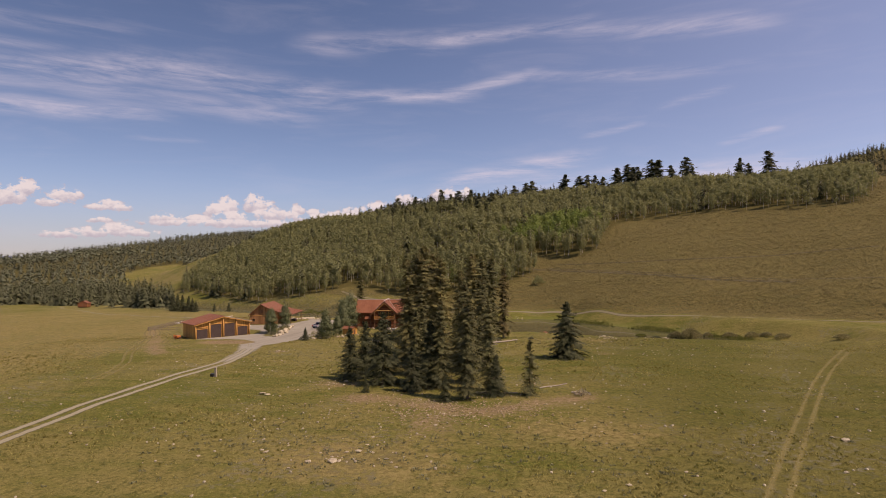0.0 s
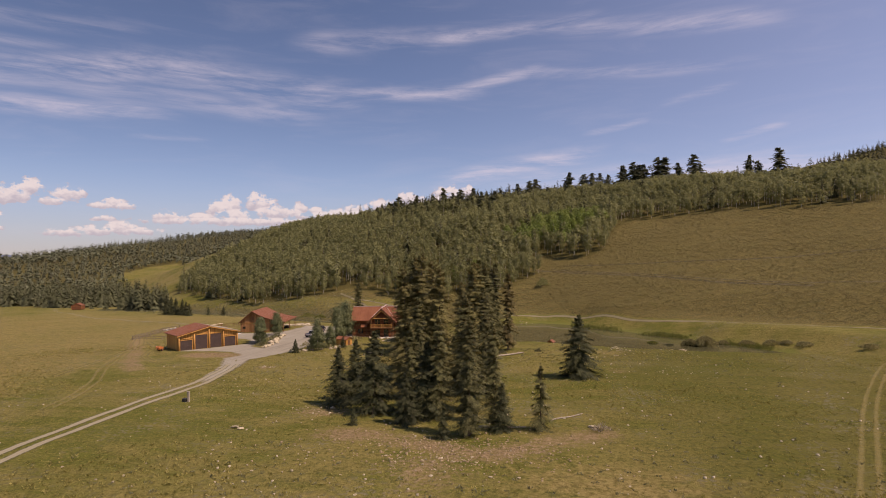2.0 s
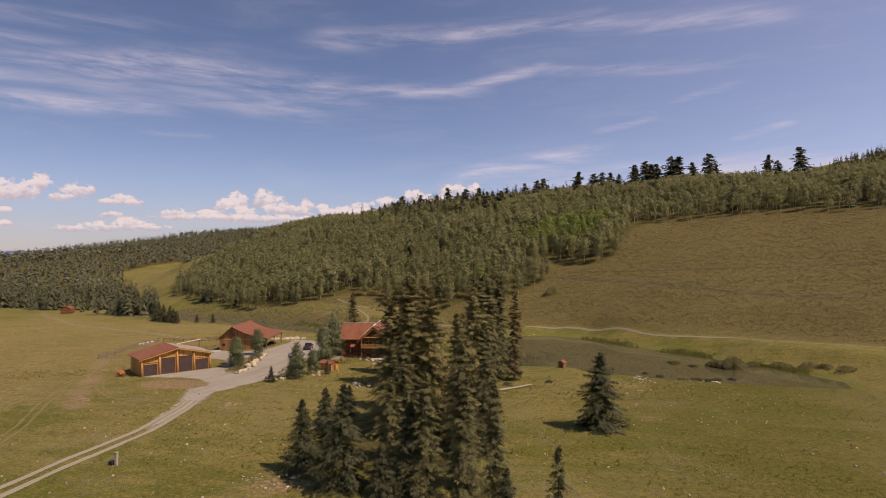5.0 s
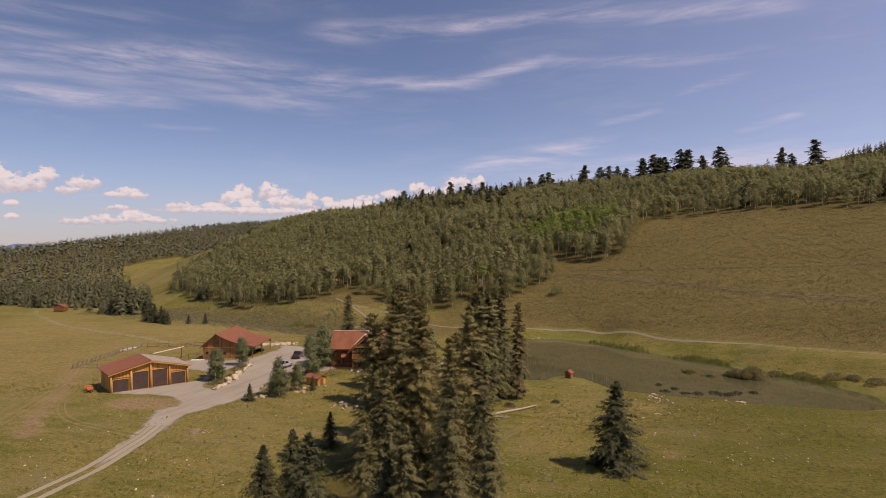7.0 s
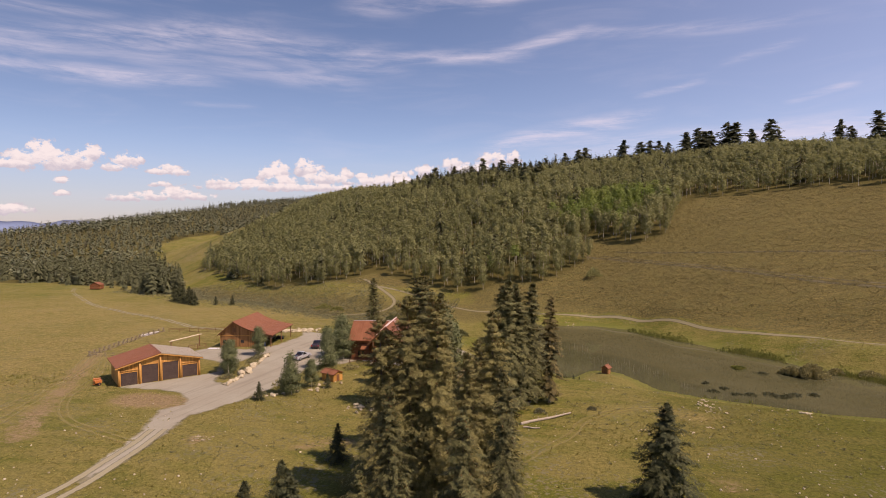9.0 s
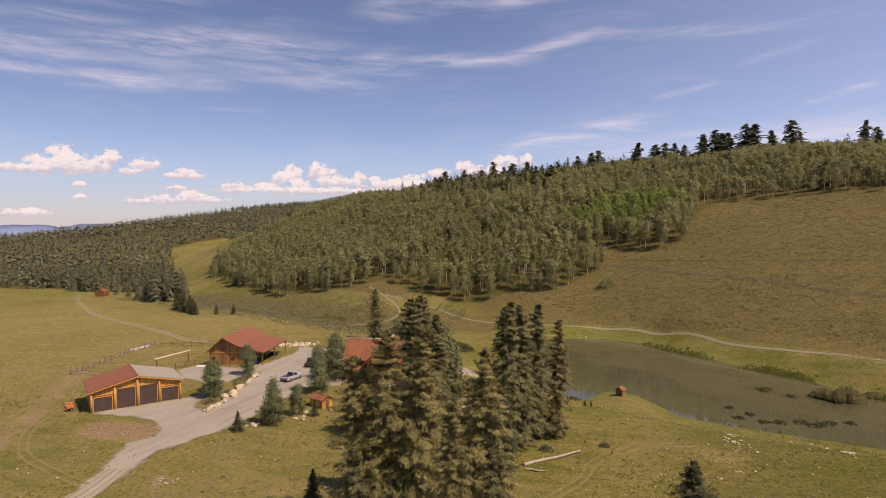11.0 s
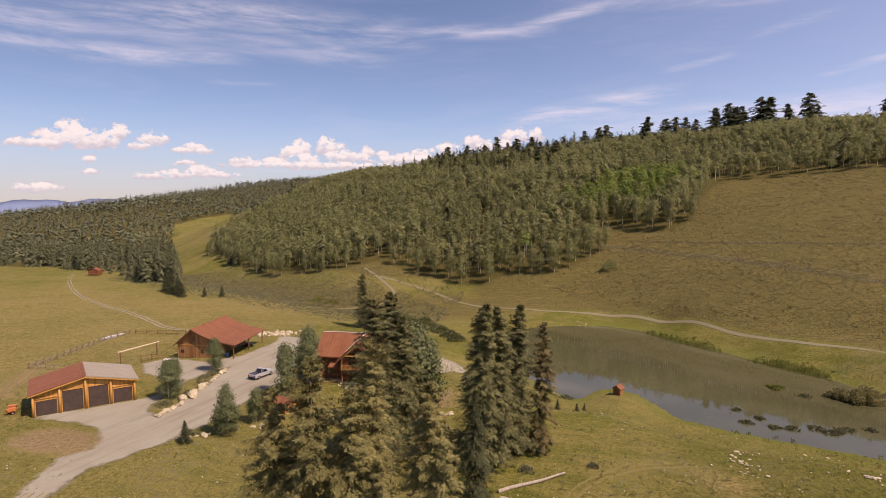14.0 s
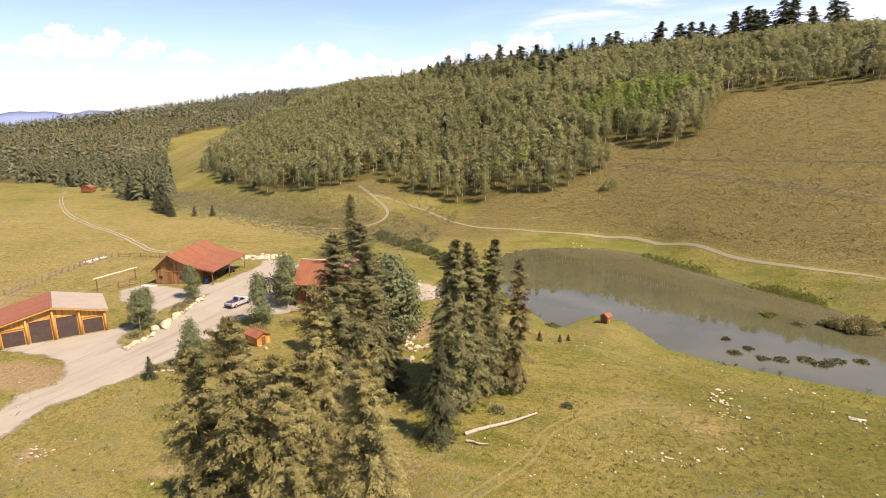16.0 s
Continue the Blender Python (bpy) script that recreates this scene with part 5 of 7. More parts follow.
def tube(pts, radii, n=6):
    """A tapered bent stem."""
    P, R = np.array(pts, float), np.array(radii, float)
    a = np.linspace(0, 2 * np.pi, n, endpoint=False)
    ring = np.stack([np.cos(a), np.sin(a), 0 * a], -1)
    V = (P[:, None, :] + ring[None] * R[:, None, None]).reshape(-1, 3)
    i = np.arange(len(P) * n).reshape(len(P), n)
    j = np.roll(i, -1, axis=1)
    return V, np.stack([i[:-1], j[:-1], j[1:], i[1:]], -1).reshape(-1, 4)


def joined(items):
    V, Q, k = [], [], 0
    for v, q in items:
        V.append(v), Q.append(q + k)
        k += len(v)
    return np.concatenate(V), np.concatenate(Q)


def spruce_arrays(H, R, branches, per, rng, low=0.05, ragged=0.25, spray=0.55, sparse=0.0, cone=0.6, skirt=0.55):
    """Trunk and whorled drooping branches with needle sprays. Returns trunk, crown, cones as arrays."""
    lean = rng.normal(0, 0.012, 2) * H
    zt = np.linspace(0, 1, 9)
    trunk = tube([(lean[0] * z * z, lean[1] * z * z, z * H) for z in zt], [max(0.014 * H * (1 - z) ** 0.9, 0.02) for z in zt], 7)
    u = low + (1 - low) * np.linspace(0, 1, branches) ** 1.12
    u = np.clip(u + rng.normal(0, 0.006, branches), low, 0.998)
    az = rng.uniform(0, 2 * np.pi, branches)
    shape = (1 - u) ** cone * np.minimum(1, skirt + (u - low) * 4.5)
    lump = 1 + 0.22 * np.sin(az * 3 + u * 21) * rng.uniform(0.4, 1, branches)
    L = np.maximum(R * shape * lump * rng.uniform(1 - ragged, 1 + ragged * 0.6, branches), 0.12 * R * (1 - u) ** 0.5 + 0.06)
    if sparse:
        keep = rng.uniform(size=branches) > sparse * (0.4 + 0.6 * (1 - u))
        u, az, L = u[keep], az[keep], L[keep]
    n = len(u)
    t = np.tile(np.linspace(0.12, 1.0, per), (n, 1)) + rng.normal(0, 0.03, (n, per))
    pitch = np.interp(u, [0, 0.55, 0.85, 1.0], [-0.28, -0.18, 0.18, 0.9])[:, None]
    d = np.stack([np.cos(az), np.sin(az)], -1)
    rad = L[:, None] * t
    zz = (u * H)[:, None] + rad * pitch - 0.16 * L[:, None] * t**2 + 0.20 * L[:, None] * np.clip(t - 0.7, 0, 1)
    side = rng.normal(0, 0.16, (n, per)) * L[:, None] * (1.15 - t)
    X = lean[0] * u[:, None] ** 2 + d[:, :1] * rad - d[:, 1:] * side
    Y = lean[1] * u[:, None] ** 2 + d[:, 1:] * rad + d[:, :1] * side
    P = np.stack([X, Y, zz + rng.normal(0, 0.07, (n, per))], -1).reshape(-1, 3)
    yaw = rng.normal(0, 0.75, (n, per)) + np.sign(side) * 0.45
    ca, sa = np.cos(az[:, None] + yaw), np.sin(az[:, None] + yaw)
    A = np.stack([ca, sa, np.clip(pitch + rng.normal(-0.25, 0.3, (n, per)), -1.2, 1.3)], -1).reshape(-1, 3)
    sz = np.repeat(0.55 + 0.45 * np.minimum(1, L / (0.5 * R)), per) * spray
    ln = sz * rng.uniform(0.7, 1.25, len(P))
    out = np.stack([np.repeat(d[:, 0], per), np.repeat(d[:, 1], per), np.full(len(P), 1.0)], -1)
    crown = needles(P, A, ln, ln * rng.uniform(0.18, 0.28, len(P)), rng, out)
    wood = joined([trunk] + [tube([(lean[0] * u[i] ** 2, lean[1] * u[i] ** 2, u[i] * H), (lean[0] * u[i] ** 2 + d[i, 0] * L[i] * 0.8, lean[1] * u[i] ** 2 + d[i, 1] * L[i] * 0.8, u[i] * H + L[i] * 0.7 * pitch[i, 0])], [0.035, 0.01], 3) for i in range(0, n, 3)])
    k = rng.choice(len(P), 700)
    k = k[P[k, 2] > 0.62 * H]
    cones = sprays(P[k] + rng.normal(0, 0.12, (len(k), 3)), np.tile([0, 0, -1.0], (len(k), 1)), np.full(len(k), 0.26), np.full(len(k), 0.075), rng)
    return wood, crown, cones


def make_tree(name, wood, crown, mats, label, category, group="", cones=None):
    """A template tree, kept at the origin until placed."""
    root = new(name)
    tagged(root, label, category, group)
    for pn, arr, mt in (("trunk", wood, mats[0]), ("crown", crown, mats[1])) + ((("crown_tip", cones, M["cone"]),) if cones is not None else ()):
        ob = new(pn, fast_mesh(pn, *arr, mt))
        ob.parent = root
        if pn == "crown_tip":
            ob["kind"], ob["label"] = "stuff", "brown cones hanging in the treetop"
    return root


class Kind:
    """A template that is placed again and again, the first time itself."""
    def __init__(self, root, size):
        self.root, self.size, self.used = root, size, False

    def put(self, x, y, size, rng, label="", wide=1.0, dz=-0.1):
        s = size / self.size
        m = Matrix.LocRotScale((x, y, height(x, y) + dz), Euler((0, 0, rng.uniform(0, 6.28))), (s * wide, s * wide, s))
        if self.used:
            o = copy_thing(self.root, m)
            o.scale = (s * wide, s * wide, s)
        else:
            o, self.used = self.root, True
            o.matrix_basis = m
        if label:
            o["label"] = label
        return o


def build_near_spruces():
    rng = np.random.default_rng(5)
    tall = []
    for i in range(4):
        w, c, k = spruce_arrays(20, 3.5, 400, 110 if i < 2 else 48, rng, low=0.04 if i % 2 else 0.08, ragged=0.55, spray=0.32 if i < 2 else 0.5, sparse=0.12, cone=0.52 if i < 2 else 0.6)
        tall.append(Kind(make_tree("spruce_tree", w, c, (M["bark"], M["needle_olive_lit"] if i < 2 else M["needle"]), "tall olive-green spruce with sunlight painted into its needles and cone-laden top" if i < 2 else "tall dark green spruce in the clump", "tree", "spruce clump", k), 20))
    blue = []
    for i in range(2):
        w, c, k = spruce_arrays(9, 3.3, 260, 36, rng, low=0.02, ragged=0.35, spray=0.42, cone=0.85, skirt=0.9)
        blue.append(Kind(make_tree("spruce_tree", w, c, (M["bark"], M["needle_blue"]), "young blue-green spruce branching to the ground", "tree", "spruce clump"), 9))
    w, c, k = spruce_arrays(10.2, 5.0, 230, 90, rng, low=0.03, ragged=0.6, spray=0.5, sparse=0.15, cone=0.85, skirt=0.8)
    lone = Kind(make_tree("spruce_tree", w, c, (M["bark"], M["needle_blue"]), "solitary broad spruce in the open meadow", "tree"), 10.2)
    w, c, k = spruce_arrays(7.2, 1.9, 140, 34, rng, low=0.04, ragged=0.75, spray=0.4, sparse=0.2, cone=0.8)
    thin = Kind(make_tree("spruce_tree", w, c, (M["bark"], M["needle"]), "thin ragged spruce with bare lower branches", "tree"), 7.2)
    w, c, k = spruce_arrays(17.5, 2.5, 260, 50, rng, low=0.07, ragged=0.7, spray=0.55, sparse=0.2)
    shag = Kind(make_tree("spruce_tree", w, c, (M["deadwood"], M["needle_dry"]), "half-dead shaggy spruce with grey branches", "tree"), 17.5)
    for x, y, h, wd in TALL:
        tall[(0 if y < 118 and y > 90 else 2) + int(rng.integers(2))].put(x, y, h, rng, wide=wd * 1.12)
    for x, y, h in YOUNG:
        blue[int(rng.integers(2))].put(x, y, h, rng, wide=1.1 if h < 11.5 else 0.65)
    lone.put(5.0, 102.8, 10.2, rng)
    thin.put(-0.6, 71.0, 7.2, rng)
    shag.put(-9.4, 136.6, 17.5, rng)


TALL = [(-20.7, 98.9, 21.8, 1.0), (-23.6, 98.2, 19.5, 1.0), (-17.9, 98.6, 19.4, 0.95), (-28.6, 126.4, 21.0, 1.35), (-31.2, 138.0, 20.2, 1.35), (-25.5, 129.5, 18.5, 1.0), (-21.7, 109.5, 20.6, 1.0),
        (-12.2, 100.5, 20.0, 0.95), (-15.7, 129.8, 20.6, 1.0), (-12.6, 135.8, 19.7, 1.0), (-17.3, 133.8, 19.4, 0.95), (-13.8, 131.6, 20.0, 0.95), (-15.0, 136.5, 18.0, 1.0),
        (-8.4, 68.2, 13.2, 0.85), (-13.2, 75.5, 12.6, 0.9), (-19.5, 104.0, 17.5, 1.0), (-25.5, 104.5, 17.0, 1.05), (-14.5, 105.5, 16.0, 1.0), (-19.0, 88.0, 15.0, 0.85), (-9.0, 90.0, 16.0, 0.85), (-13.5, 94.0, 17.0, 0.85), (-6.2, 74.0, 12.0, 0.85), (-17.5, 78.5, 11.5, 0.85), (-10.5, 80.5, 15.5, 0.9), (-74.5, 217, 16.5, 1.1)]
YOUNG = [(-29.2, 81.8, 8.2), (-27.6, 85.0, 9.0), (-22.6, 78.0, 10.8), (-22.9, 70.8, 2.3), (-16.8, 72.4, 6.2), (-4.9, 70.2, 5.4), (-15.0, 76.0, 9.5), (-33.0, 106.2, 4.8), (-14.8, 122.4, 12.0), (-11.0, 66.6, 3.2),
         (-24.5, 131.8, 7.5), (-56.3, 124.3, 3.2), (-158.5, 256.5, 5.0), (-164, 252.5, 4.5), (-172, 249, 6.0), (-49.0, 134.6, 2.8), (-9.5, 158.0, 2.0), (-6.5, 161.0, 1.6), (-5.5, 165.0, 1.4), (-176, 252, 7.0), (-181, 256, 8.0), (-186, 258, 8.5), (-193, 264, 9.0), (-199, 268, 9.0)]


def aspen_arrays(H, R, clumps, per, rng, leaf, low=0.3, spread=0.4, taper=0.0):
    """Slender pale stem, a few limbs, and leaves in clusters with gaps between them."""
    bend = rng.normal(0, 0.02, 2) * H
    zt = np.linspace(0, 0.93, 6)
    stems = [tube([(bend[0] * z, bend[1] * z * z, z * H) for z in zt], [0.0095 * H * (1 - 0.85 * z) for z in zt], 5)]
    u = rng.uniform(low, 1.0, clumps)
    az = rng.uniform(0, 2 * np.pi, clumps)
    prof = np.sin(np.clip((u - low) / (1 - low), 0, 1) ** 0.75 * np.pi * 0.93 + 0.12) * 0.85 + 0.12
    prof = prof * (1 - taper) + taper * (1.12 - u) * np.minimum(1, (u - low) * 6 + 0.4)
    r = R * prof * rng.uniform(0.25, 1.0, clumps) ** 0.6
    C = np.stack([bend[0] * u + np.cos(az) * r, bend[1] * u * u + np.sin(az) * r, u * H], -1)
    for i in range(0, clumps, 3):
        z0 = max(u[i] - 0.10, low * 0.8)
        stems.append(tube([(bend[0] * z0, bend[1] * z0 * z0, z0 * H), tuple(C[i])], [0.004 * H, 0.002 * H], 3))
    spread = R * spread
    P = np.repeat(C, per, 0) + rng.normal(0, 1, (clumps * per, 3)) * [spread, spread, spread * 0.8]
    A = rng.normal(0, 1, (len(P), 3)) + [0, 0, -0.25]
    ln = leaf * rng.uniform(0.7, 1.3, len(P))
    mid = np.stack([bend[0] * P[:, 2] / H, bend[1] * (P[:, 2] / H) ** 2, np.full(len(P), H * (0.45 + 0.2 * low))], -1)
    out = unit((P - mid) * [1, 1, 0.35]) + 0.6 * unit(P - np.repeat(C, per, 0)) + [0, 0, 0.35]
    return joined(stems), needles(P, A, ln, ln * rng.uniform(0.36, 0.55, len(P)), rng, out)


def build_yard_aspens():
    rng = np.random.default_rng(8)
    kinds = []
    for i in range(3):
        w, c = aspen_arrays(7, 2.1, 62, 110, rng, 0.21, low=0.1, spread=0.2, taper=0.75)
        kinds.append(Kind(make_tree("aspen_tree", w, c, (M["aspen_bark"], M["aspen_yard"]), "young aspen with grey-green leaves beside the gravel yard", "tree", "yard aspens"), 7))
    for x, y, h, wd in [(-73.0, 138.6, 6.6, 0.8), (-74.8, 142.0, 6.0, 0.75), (-77.0, 155.0, 6.4, 0.8), (-52.8, 128.6, 7.2, 0.72), (-52.0, 134.0, 5.0, 0.8), (-55.4, 147.2, 8.6, 0.75), (-56.6, 157.0, 9.6, 0.8), (-58.4, 160.5, 8.6, 0.8), (-31.4, 146.5, 13.5, 0.9), (-30.4, 150.5, 10.5, 0.9)]:
        kinds[int(rng.integers(3))].put(x, y, h, rng, wide=wd * 1.3)


def scatter_in(poly, step, rng, jitter=0.48):
    lo, hi = poly.min(0), poly.max(0)
    X, Y = np.meshgrid(np.arange(lo[0], hi[0], step), np.arange(lo[1], hi[1], step))
    x = (X + rng.uniform(-jitter, jitter, X.shape) * step).ravel()
    y = (Y + rng.uniform(-jitter, jitter, Y.shape) * step).ravel()
    k = sd_poly(x, y, poly) < 0
    return x[k], y[k]


def plant_stuff(name, templates, x, y, size, label, category, mats, dz=-0.15, lean=0.0):
    """One joined mesh of many plants. templates: (verts, quads, face material) of unit height."""
    rng = np.random.default_rng(len(x))
    z = rough_ground(x, y) + dz
    which = rng.integers(0, len(templates), len(x))
    V, Q, F, k = [], [], [], 0
    for i, (tv, tq, tf) in enumerate(templates):
        m = which == i
        n = int(m.sum())
        if not n:
            continue
        a = rng.uniform(0, 6.283, n)
        c, s = np.cos(a)[:, None], np.sin(a)[:, None]
        sz = size[m][:, None]
        wd = sz * rng.uniform(0.85, 1.2, (n, 1))
        vx = (tv[None, :, 0] * c - tv[None, :, 1] * s) * wd + x[m][:, None]
        vy = (tv[None, :, 0] * s + tv[None, :, 1] * c) * wd + y[m][:, None]
        vz = tv[None, :, 2] * sz + z[m][:, None]
        V.append(np.stack([vx, vy, vz], -1).reshape(-1, 3))
        off = k + (np.arange(n) * len(tv))[:, None, None]
        Q.append((tq[None] + off).reshape(-1, tq.shape[1]))
        F.append(np.tile(tf, n))
        k += n * len(tv)
    me = fast_mesh(name, np.concatenate(V), np.concatenate(Q), mats, np.concatenate(F))
    return tagged(new(name, me), label, category, kind="stuff")


def unit_template(wood, crown, H):
    (wv, wq), (cv, cq) = wood, crown
    v = np.concatenate([wv, cv]) / H
    if cq.shape[1] == 3:
        wq = tris(wq)
    q = np.concatenate([wq, cq + len(wv)])
    return v, q, np.concatenate([np.zeros(len(wq), int), np.ones(len(cq), int)])


def lowpoly_conifer(rng, n=46, R=0.16):
    wood = tube([(0, 0, 0), (0, 0, 0.9)], [0.016, 0.004], 3)
    u = 0.08 + 0.9 * np.linspace(0, 1, n) ** 1.05
    az = rng.uniform(0, 6.283, n)
    L = R * (1 - u) ** 0.75 * rng.uniform(0.7, 1.2, n) + 0.03
    P = np.stack([0 * u, 0 * u, u + 0.02], -1)
    A = np.stack([np.cos(az), np.sin(az), -0.35 + 0.9 * u**3], -1)
    A = unit(A)
    S = np.stack([-np.sin(az), np.cos(az), 0 * az], -1)
    a, b = A * L[:, None] * 1.2, S * (L * (0.5 if n < 40 else 0.3))[:, None]
    D = np.array([0, 0, -1.0]) * (L * 0.35)[:, None]
    V = np.stack([P + [0, 0, 0.03], P + a + b + D, P + a - b + D], 1).reshape(-1, 3)
    return unit_template(wood, (V, np.arange(len(V)).reshape(-1, 3)), 1.0)


def shrubby_tree(rng, n=16):
    """A coarse round-headed tree for far woods."""
    wood = tube([(0, 0, 0), (0, 0, 0.6)], [0.02, 0.01], 3)
    P = rng.normal(0, 1, (n, 3)) * [0.16, 0.16, 0.18] + [0, 0, 0.62]
    A = rng.normal(0, 1, (n, 3)) + [0, 0, 0.4]
    return unit_template(wood, needles(P, A, rng.uniform(0.2, 0.34, n), rng.uniform(0.10, 0.17, n), rng, P - [0, 0, 0.45] + [0, 0, 0.2]), 1.0)


def build_forest():
    rng = np.random.default_rng(21)
    aspens = []
    for i in range(5):
        w, c = aspen_arrays(1.0, 0.155, 13, 10, rng, 0.096, low=0.28 + 0.04 * i)
        stems = tube([(0, 0, 0), (rng.normal(0, 0.01), rng.normal(0, 0.01), 0.85)], [0.0125, 0.004], 3)
        aspens.append(unit_template(stems, c, 1.0))
    conifers = [lowpoly_conifer(rng, 80, 0.17) for _ in range(4)]
    wx, wy = scatter_in(WOOD, 4.15, rng)
    x, y, near_k = drawn_in(wx, wy)
    clump = np.sin(x * 0.045 + 2.0 * np.sin(y * 0.03)) * np.sin(y * 0.05 + 1.0)
    edge = -sd_poly(wx, wy, WOOD)
    past = y - (481 - 0.41 * x)
    strip_gap = (np.abs(y - (430 + 0.25 * (x - 20))) < 9) & (x > 10) & (x < 85)
    strip_gap |= (np.abs(y - (446 - 0.35 * (x + 85))) < 8) & (x > -125) & (x < -40)
    front = past < 22
    dens = np.where(edge < 10, 0.62, 0.92)
    ok = front & (rng.uniform(size=len(x)) < dens) & ~strip_gap
    x, y, wx, wy, near_k, clump, edge, past = (a[ok] for a in (x, y, wx, wy, near_k, clump, edge, past))
    h = rng.uniform(8.0, 12.5, len(x)) * (1 + 0.12 * clump) * np.where(x > 35, 0.82, 1.0) / near_k
    # ridge and left flank carry conifers, a pocket low on the right is brighter green
    ridge = ss(-66, -30, past)
    con = rng.uniform(size=len(x)) < 0.03 + 0.55 * ss(30, -30, x) * ridge * (clump > -0.5) * ss(-190, -140, x) + 0.5 * ss(-290, -345, x)
    bright = np.exp(-(((x - 2) / 26) ** 2 + ((y - 345) / 22) ** 2)) * 1.4 + np.exp(-(((x + 48) / 16) ** 2 + ((y - 290) / 10) ** 2)) > 0.55 + rng.normal(0, 0.16, len(x))
    x, y = wx, wy
    # the trees along the lower edge, one by one
    near = np.argsort(edge + 0.02 * (y - 270))
    near = [i for i in near if edge[i] < 9 and -330 < x[i] < 100 and not con[i]][:130]
    single = np.zeros(len(x), bool)
    single[near] = True
    kinds = []
    for i in range(4):
        w, c = aspen_arrays(11, 1.6, 34, 22, rng, 0.5, low=0.27)
        kinds.append(Kind(make_tree("aspen_tree", w, c, (M["aspen_bark"], M["aspen"]), "slender pale-trunked aspen at the wood's edge", "tree", "aspens at the wood's edge"), 11))
    for i in near:
        kinds[int(rng.integers(4))].put(float(x[i]), float(y[i]), float(h[i]), rng)
    m = ~single & ~con & ~bright
    plant_stuff("aspen_wood", aspens, x[m], y[m], h[m], "dense grey-green aspen wood with pale trunks", "wood", [M["aspen_bark"], M["aspen"]])
    m = ~single & ~con & bright
    plant_stuff("aspen_wood", aspens, x[m], y[m], h[m], "pocket of brighter green aspens", "wood", [M["aspen_bark"], M["aspen_bright"]])
    m = con & ~single
    plant_stuff("conifer_wood", conifers, x[m], y[m], h[m] * rng.uniform(1.0, 1.6, int(m.sum())), "dark conifers scattered along the wooded ridge", "wood", [M["bark"], M["conifer"]])
    # far hills
    fx, fy = scatter_in(FARWOOD, 9.0, rng)
    far_t = [lowpoly_conifer(rng, 24, 0.19) for _ in range(4)]
    keep = (rng.uniform(size=len(fx)) < np.where(sd_poly(fx, fy, STAND) < 0, 0.3, 0.92)) & (fy < 1380) & (fx > -1500) & (fx < -150)
    fx, fy = fx[keep], fy[keep]
    patch = np.sin(fx * 0.021 + 1.3 * np.sin(fy * 0.013)) + np.sin(fy * 0.017 + 0.7 * np.sin(fx * 0.03)) + rng.normal(0, 0.5, len(fx))
    high = ss(20, 70, terrain(fx, fy))
    asp = patch > 0.25 + 1.2 * high
    broad = [shrubby_tree(rng) for _ in range(4)]
    plant_stuff("far_wood", far_t, fx[~asp], fy[~asp], rng.uniform(8, 12, int((~asp).sum())) * np.where(rng.uniform(size=int((~asp).sum())) < 0.12, 1.35, 1.0), "far dark conifer woods over the hills", "wood", [M["bark"], M["farwood"]])
    plant_stuff("far_wood", broad, fx[asp], fy[asp], rng.uniform(7, 12, int(asp.sum())), "far grey-green aspen woods over the hills", "wood", [M["bark"], M["faraspen"]])
    bx, by = scatter_in(STAND, 5.6, rng)
    gap = rng.uniform(size=len(bx)) < 0.34 + 0.4 * np.sin(bx * 0.075 + 1.5 * np.sin(by * 0.05)) * np.sin(by * 0.085 + 1.0)
    bx, by = bx[gap], by[gap]
    fine_t = [lowpoly_conifer(rng, 150, 0.165) for _ in range(4)]
    plant_stuff("conifer_wood", fine_t, bx, by, rng.uniform(7, 19, len(bx)), "stand of dark conifers beyond the meadow", "wood", [M["bark"], M["conifer"]])
    hx, hy = scatter_in(np.array([(225, 570), (420, 600), (680, 800), (600, 960), (330, 880)], float), 8.5, rng)
    plant_stuff("conifer_wood", far_t, hx, hy, rng.uniform(6, 12, len(hx)), "dark conifers crowning the high far hill", "wood", [M["bark"], M["conifer"]])
    # skyline conifers, one by one
    ck = []
    for i in range(3):
        w, c, _ = spruce_arrays(14, 3.3, 150, 16, rng, low=0.08, ragged=0.85, spray=0.95, sparse=0.12, cone=0.62, skirt=0.8)
        ck.append(Kind(make_tree("conifer_tree", w, c, (M["bark"], M["conifer"]), "dark conifer standing out on the skyline", "tree", "skyline conifers"), 14))
    for i, (px, py, h) in enumerate(SKYLINE):
        qx, qy = along_hill([(px + float(rng.normal(0, 1.0)), py)])[0]
        ck[i % 3].put(qx, qy, h * (1.14 if px > -20 else 1.0), rng, wide=float(rng.uniform(1.35, 1.9)))
    for i in range(70):
        px = float(rng.uniform(-160, 20))
        qx, qy = along_hill([(px, float(481 - 0.41 * px + rng.uniform(-60, -14)))])[0]
        ck[i % 3].put(qx, qy, float(rng.uniform(10, 16)), rng, wide=float(rng.uniform(0.9, 1.3)))


SKYLINE = [(-168, 548, 15), (-155, 538, 16), (-143, 525, 19), (-121, 508, 19), (-101, 496, 17), (-93, 493, 22), (-85, 489, 17), (-76, 486, 19), (-66, 483, 19), (-53, 432, 18),
           (-44, 434, 17), (-41, 472, 17), (-26, 466, 20), (-17, 462, 19), (-11, 461, 20), (14, 452, 22), (23, 448, 19), (30, 445, 19), (36, 443, 18), (41, 441, 16), (47, 420, 21), (53, 435, 18),
           (60, 433, 23), (63, 431, 20), (68, 429, 20), (73, 426, 24), (78, 424, 23), (87, 416, 18), (94, 413, 23), (98, 408, 15), (121, 391, 19), (126, 388, 15), (137, 382, 22)]


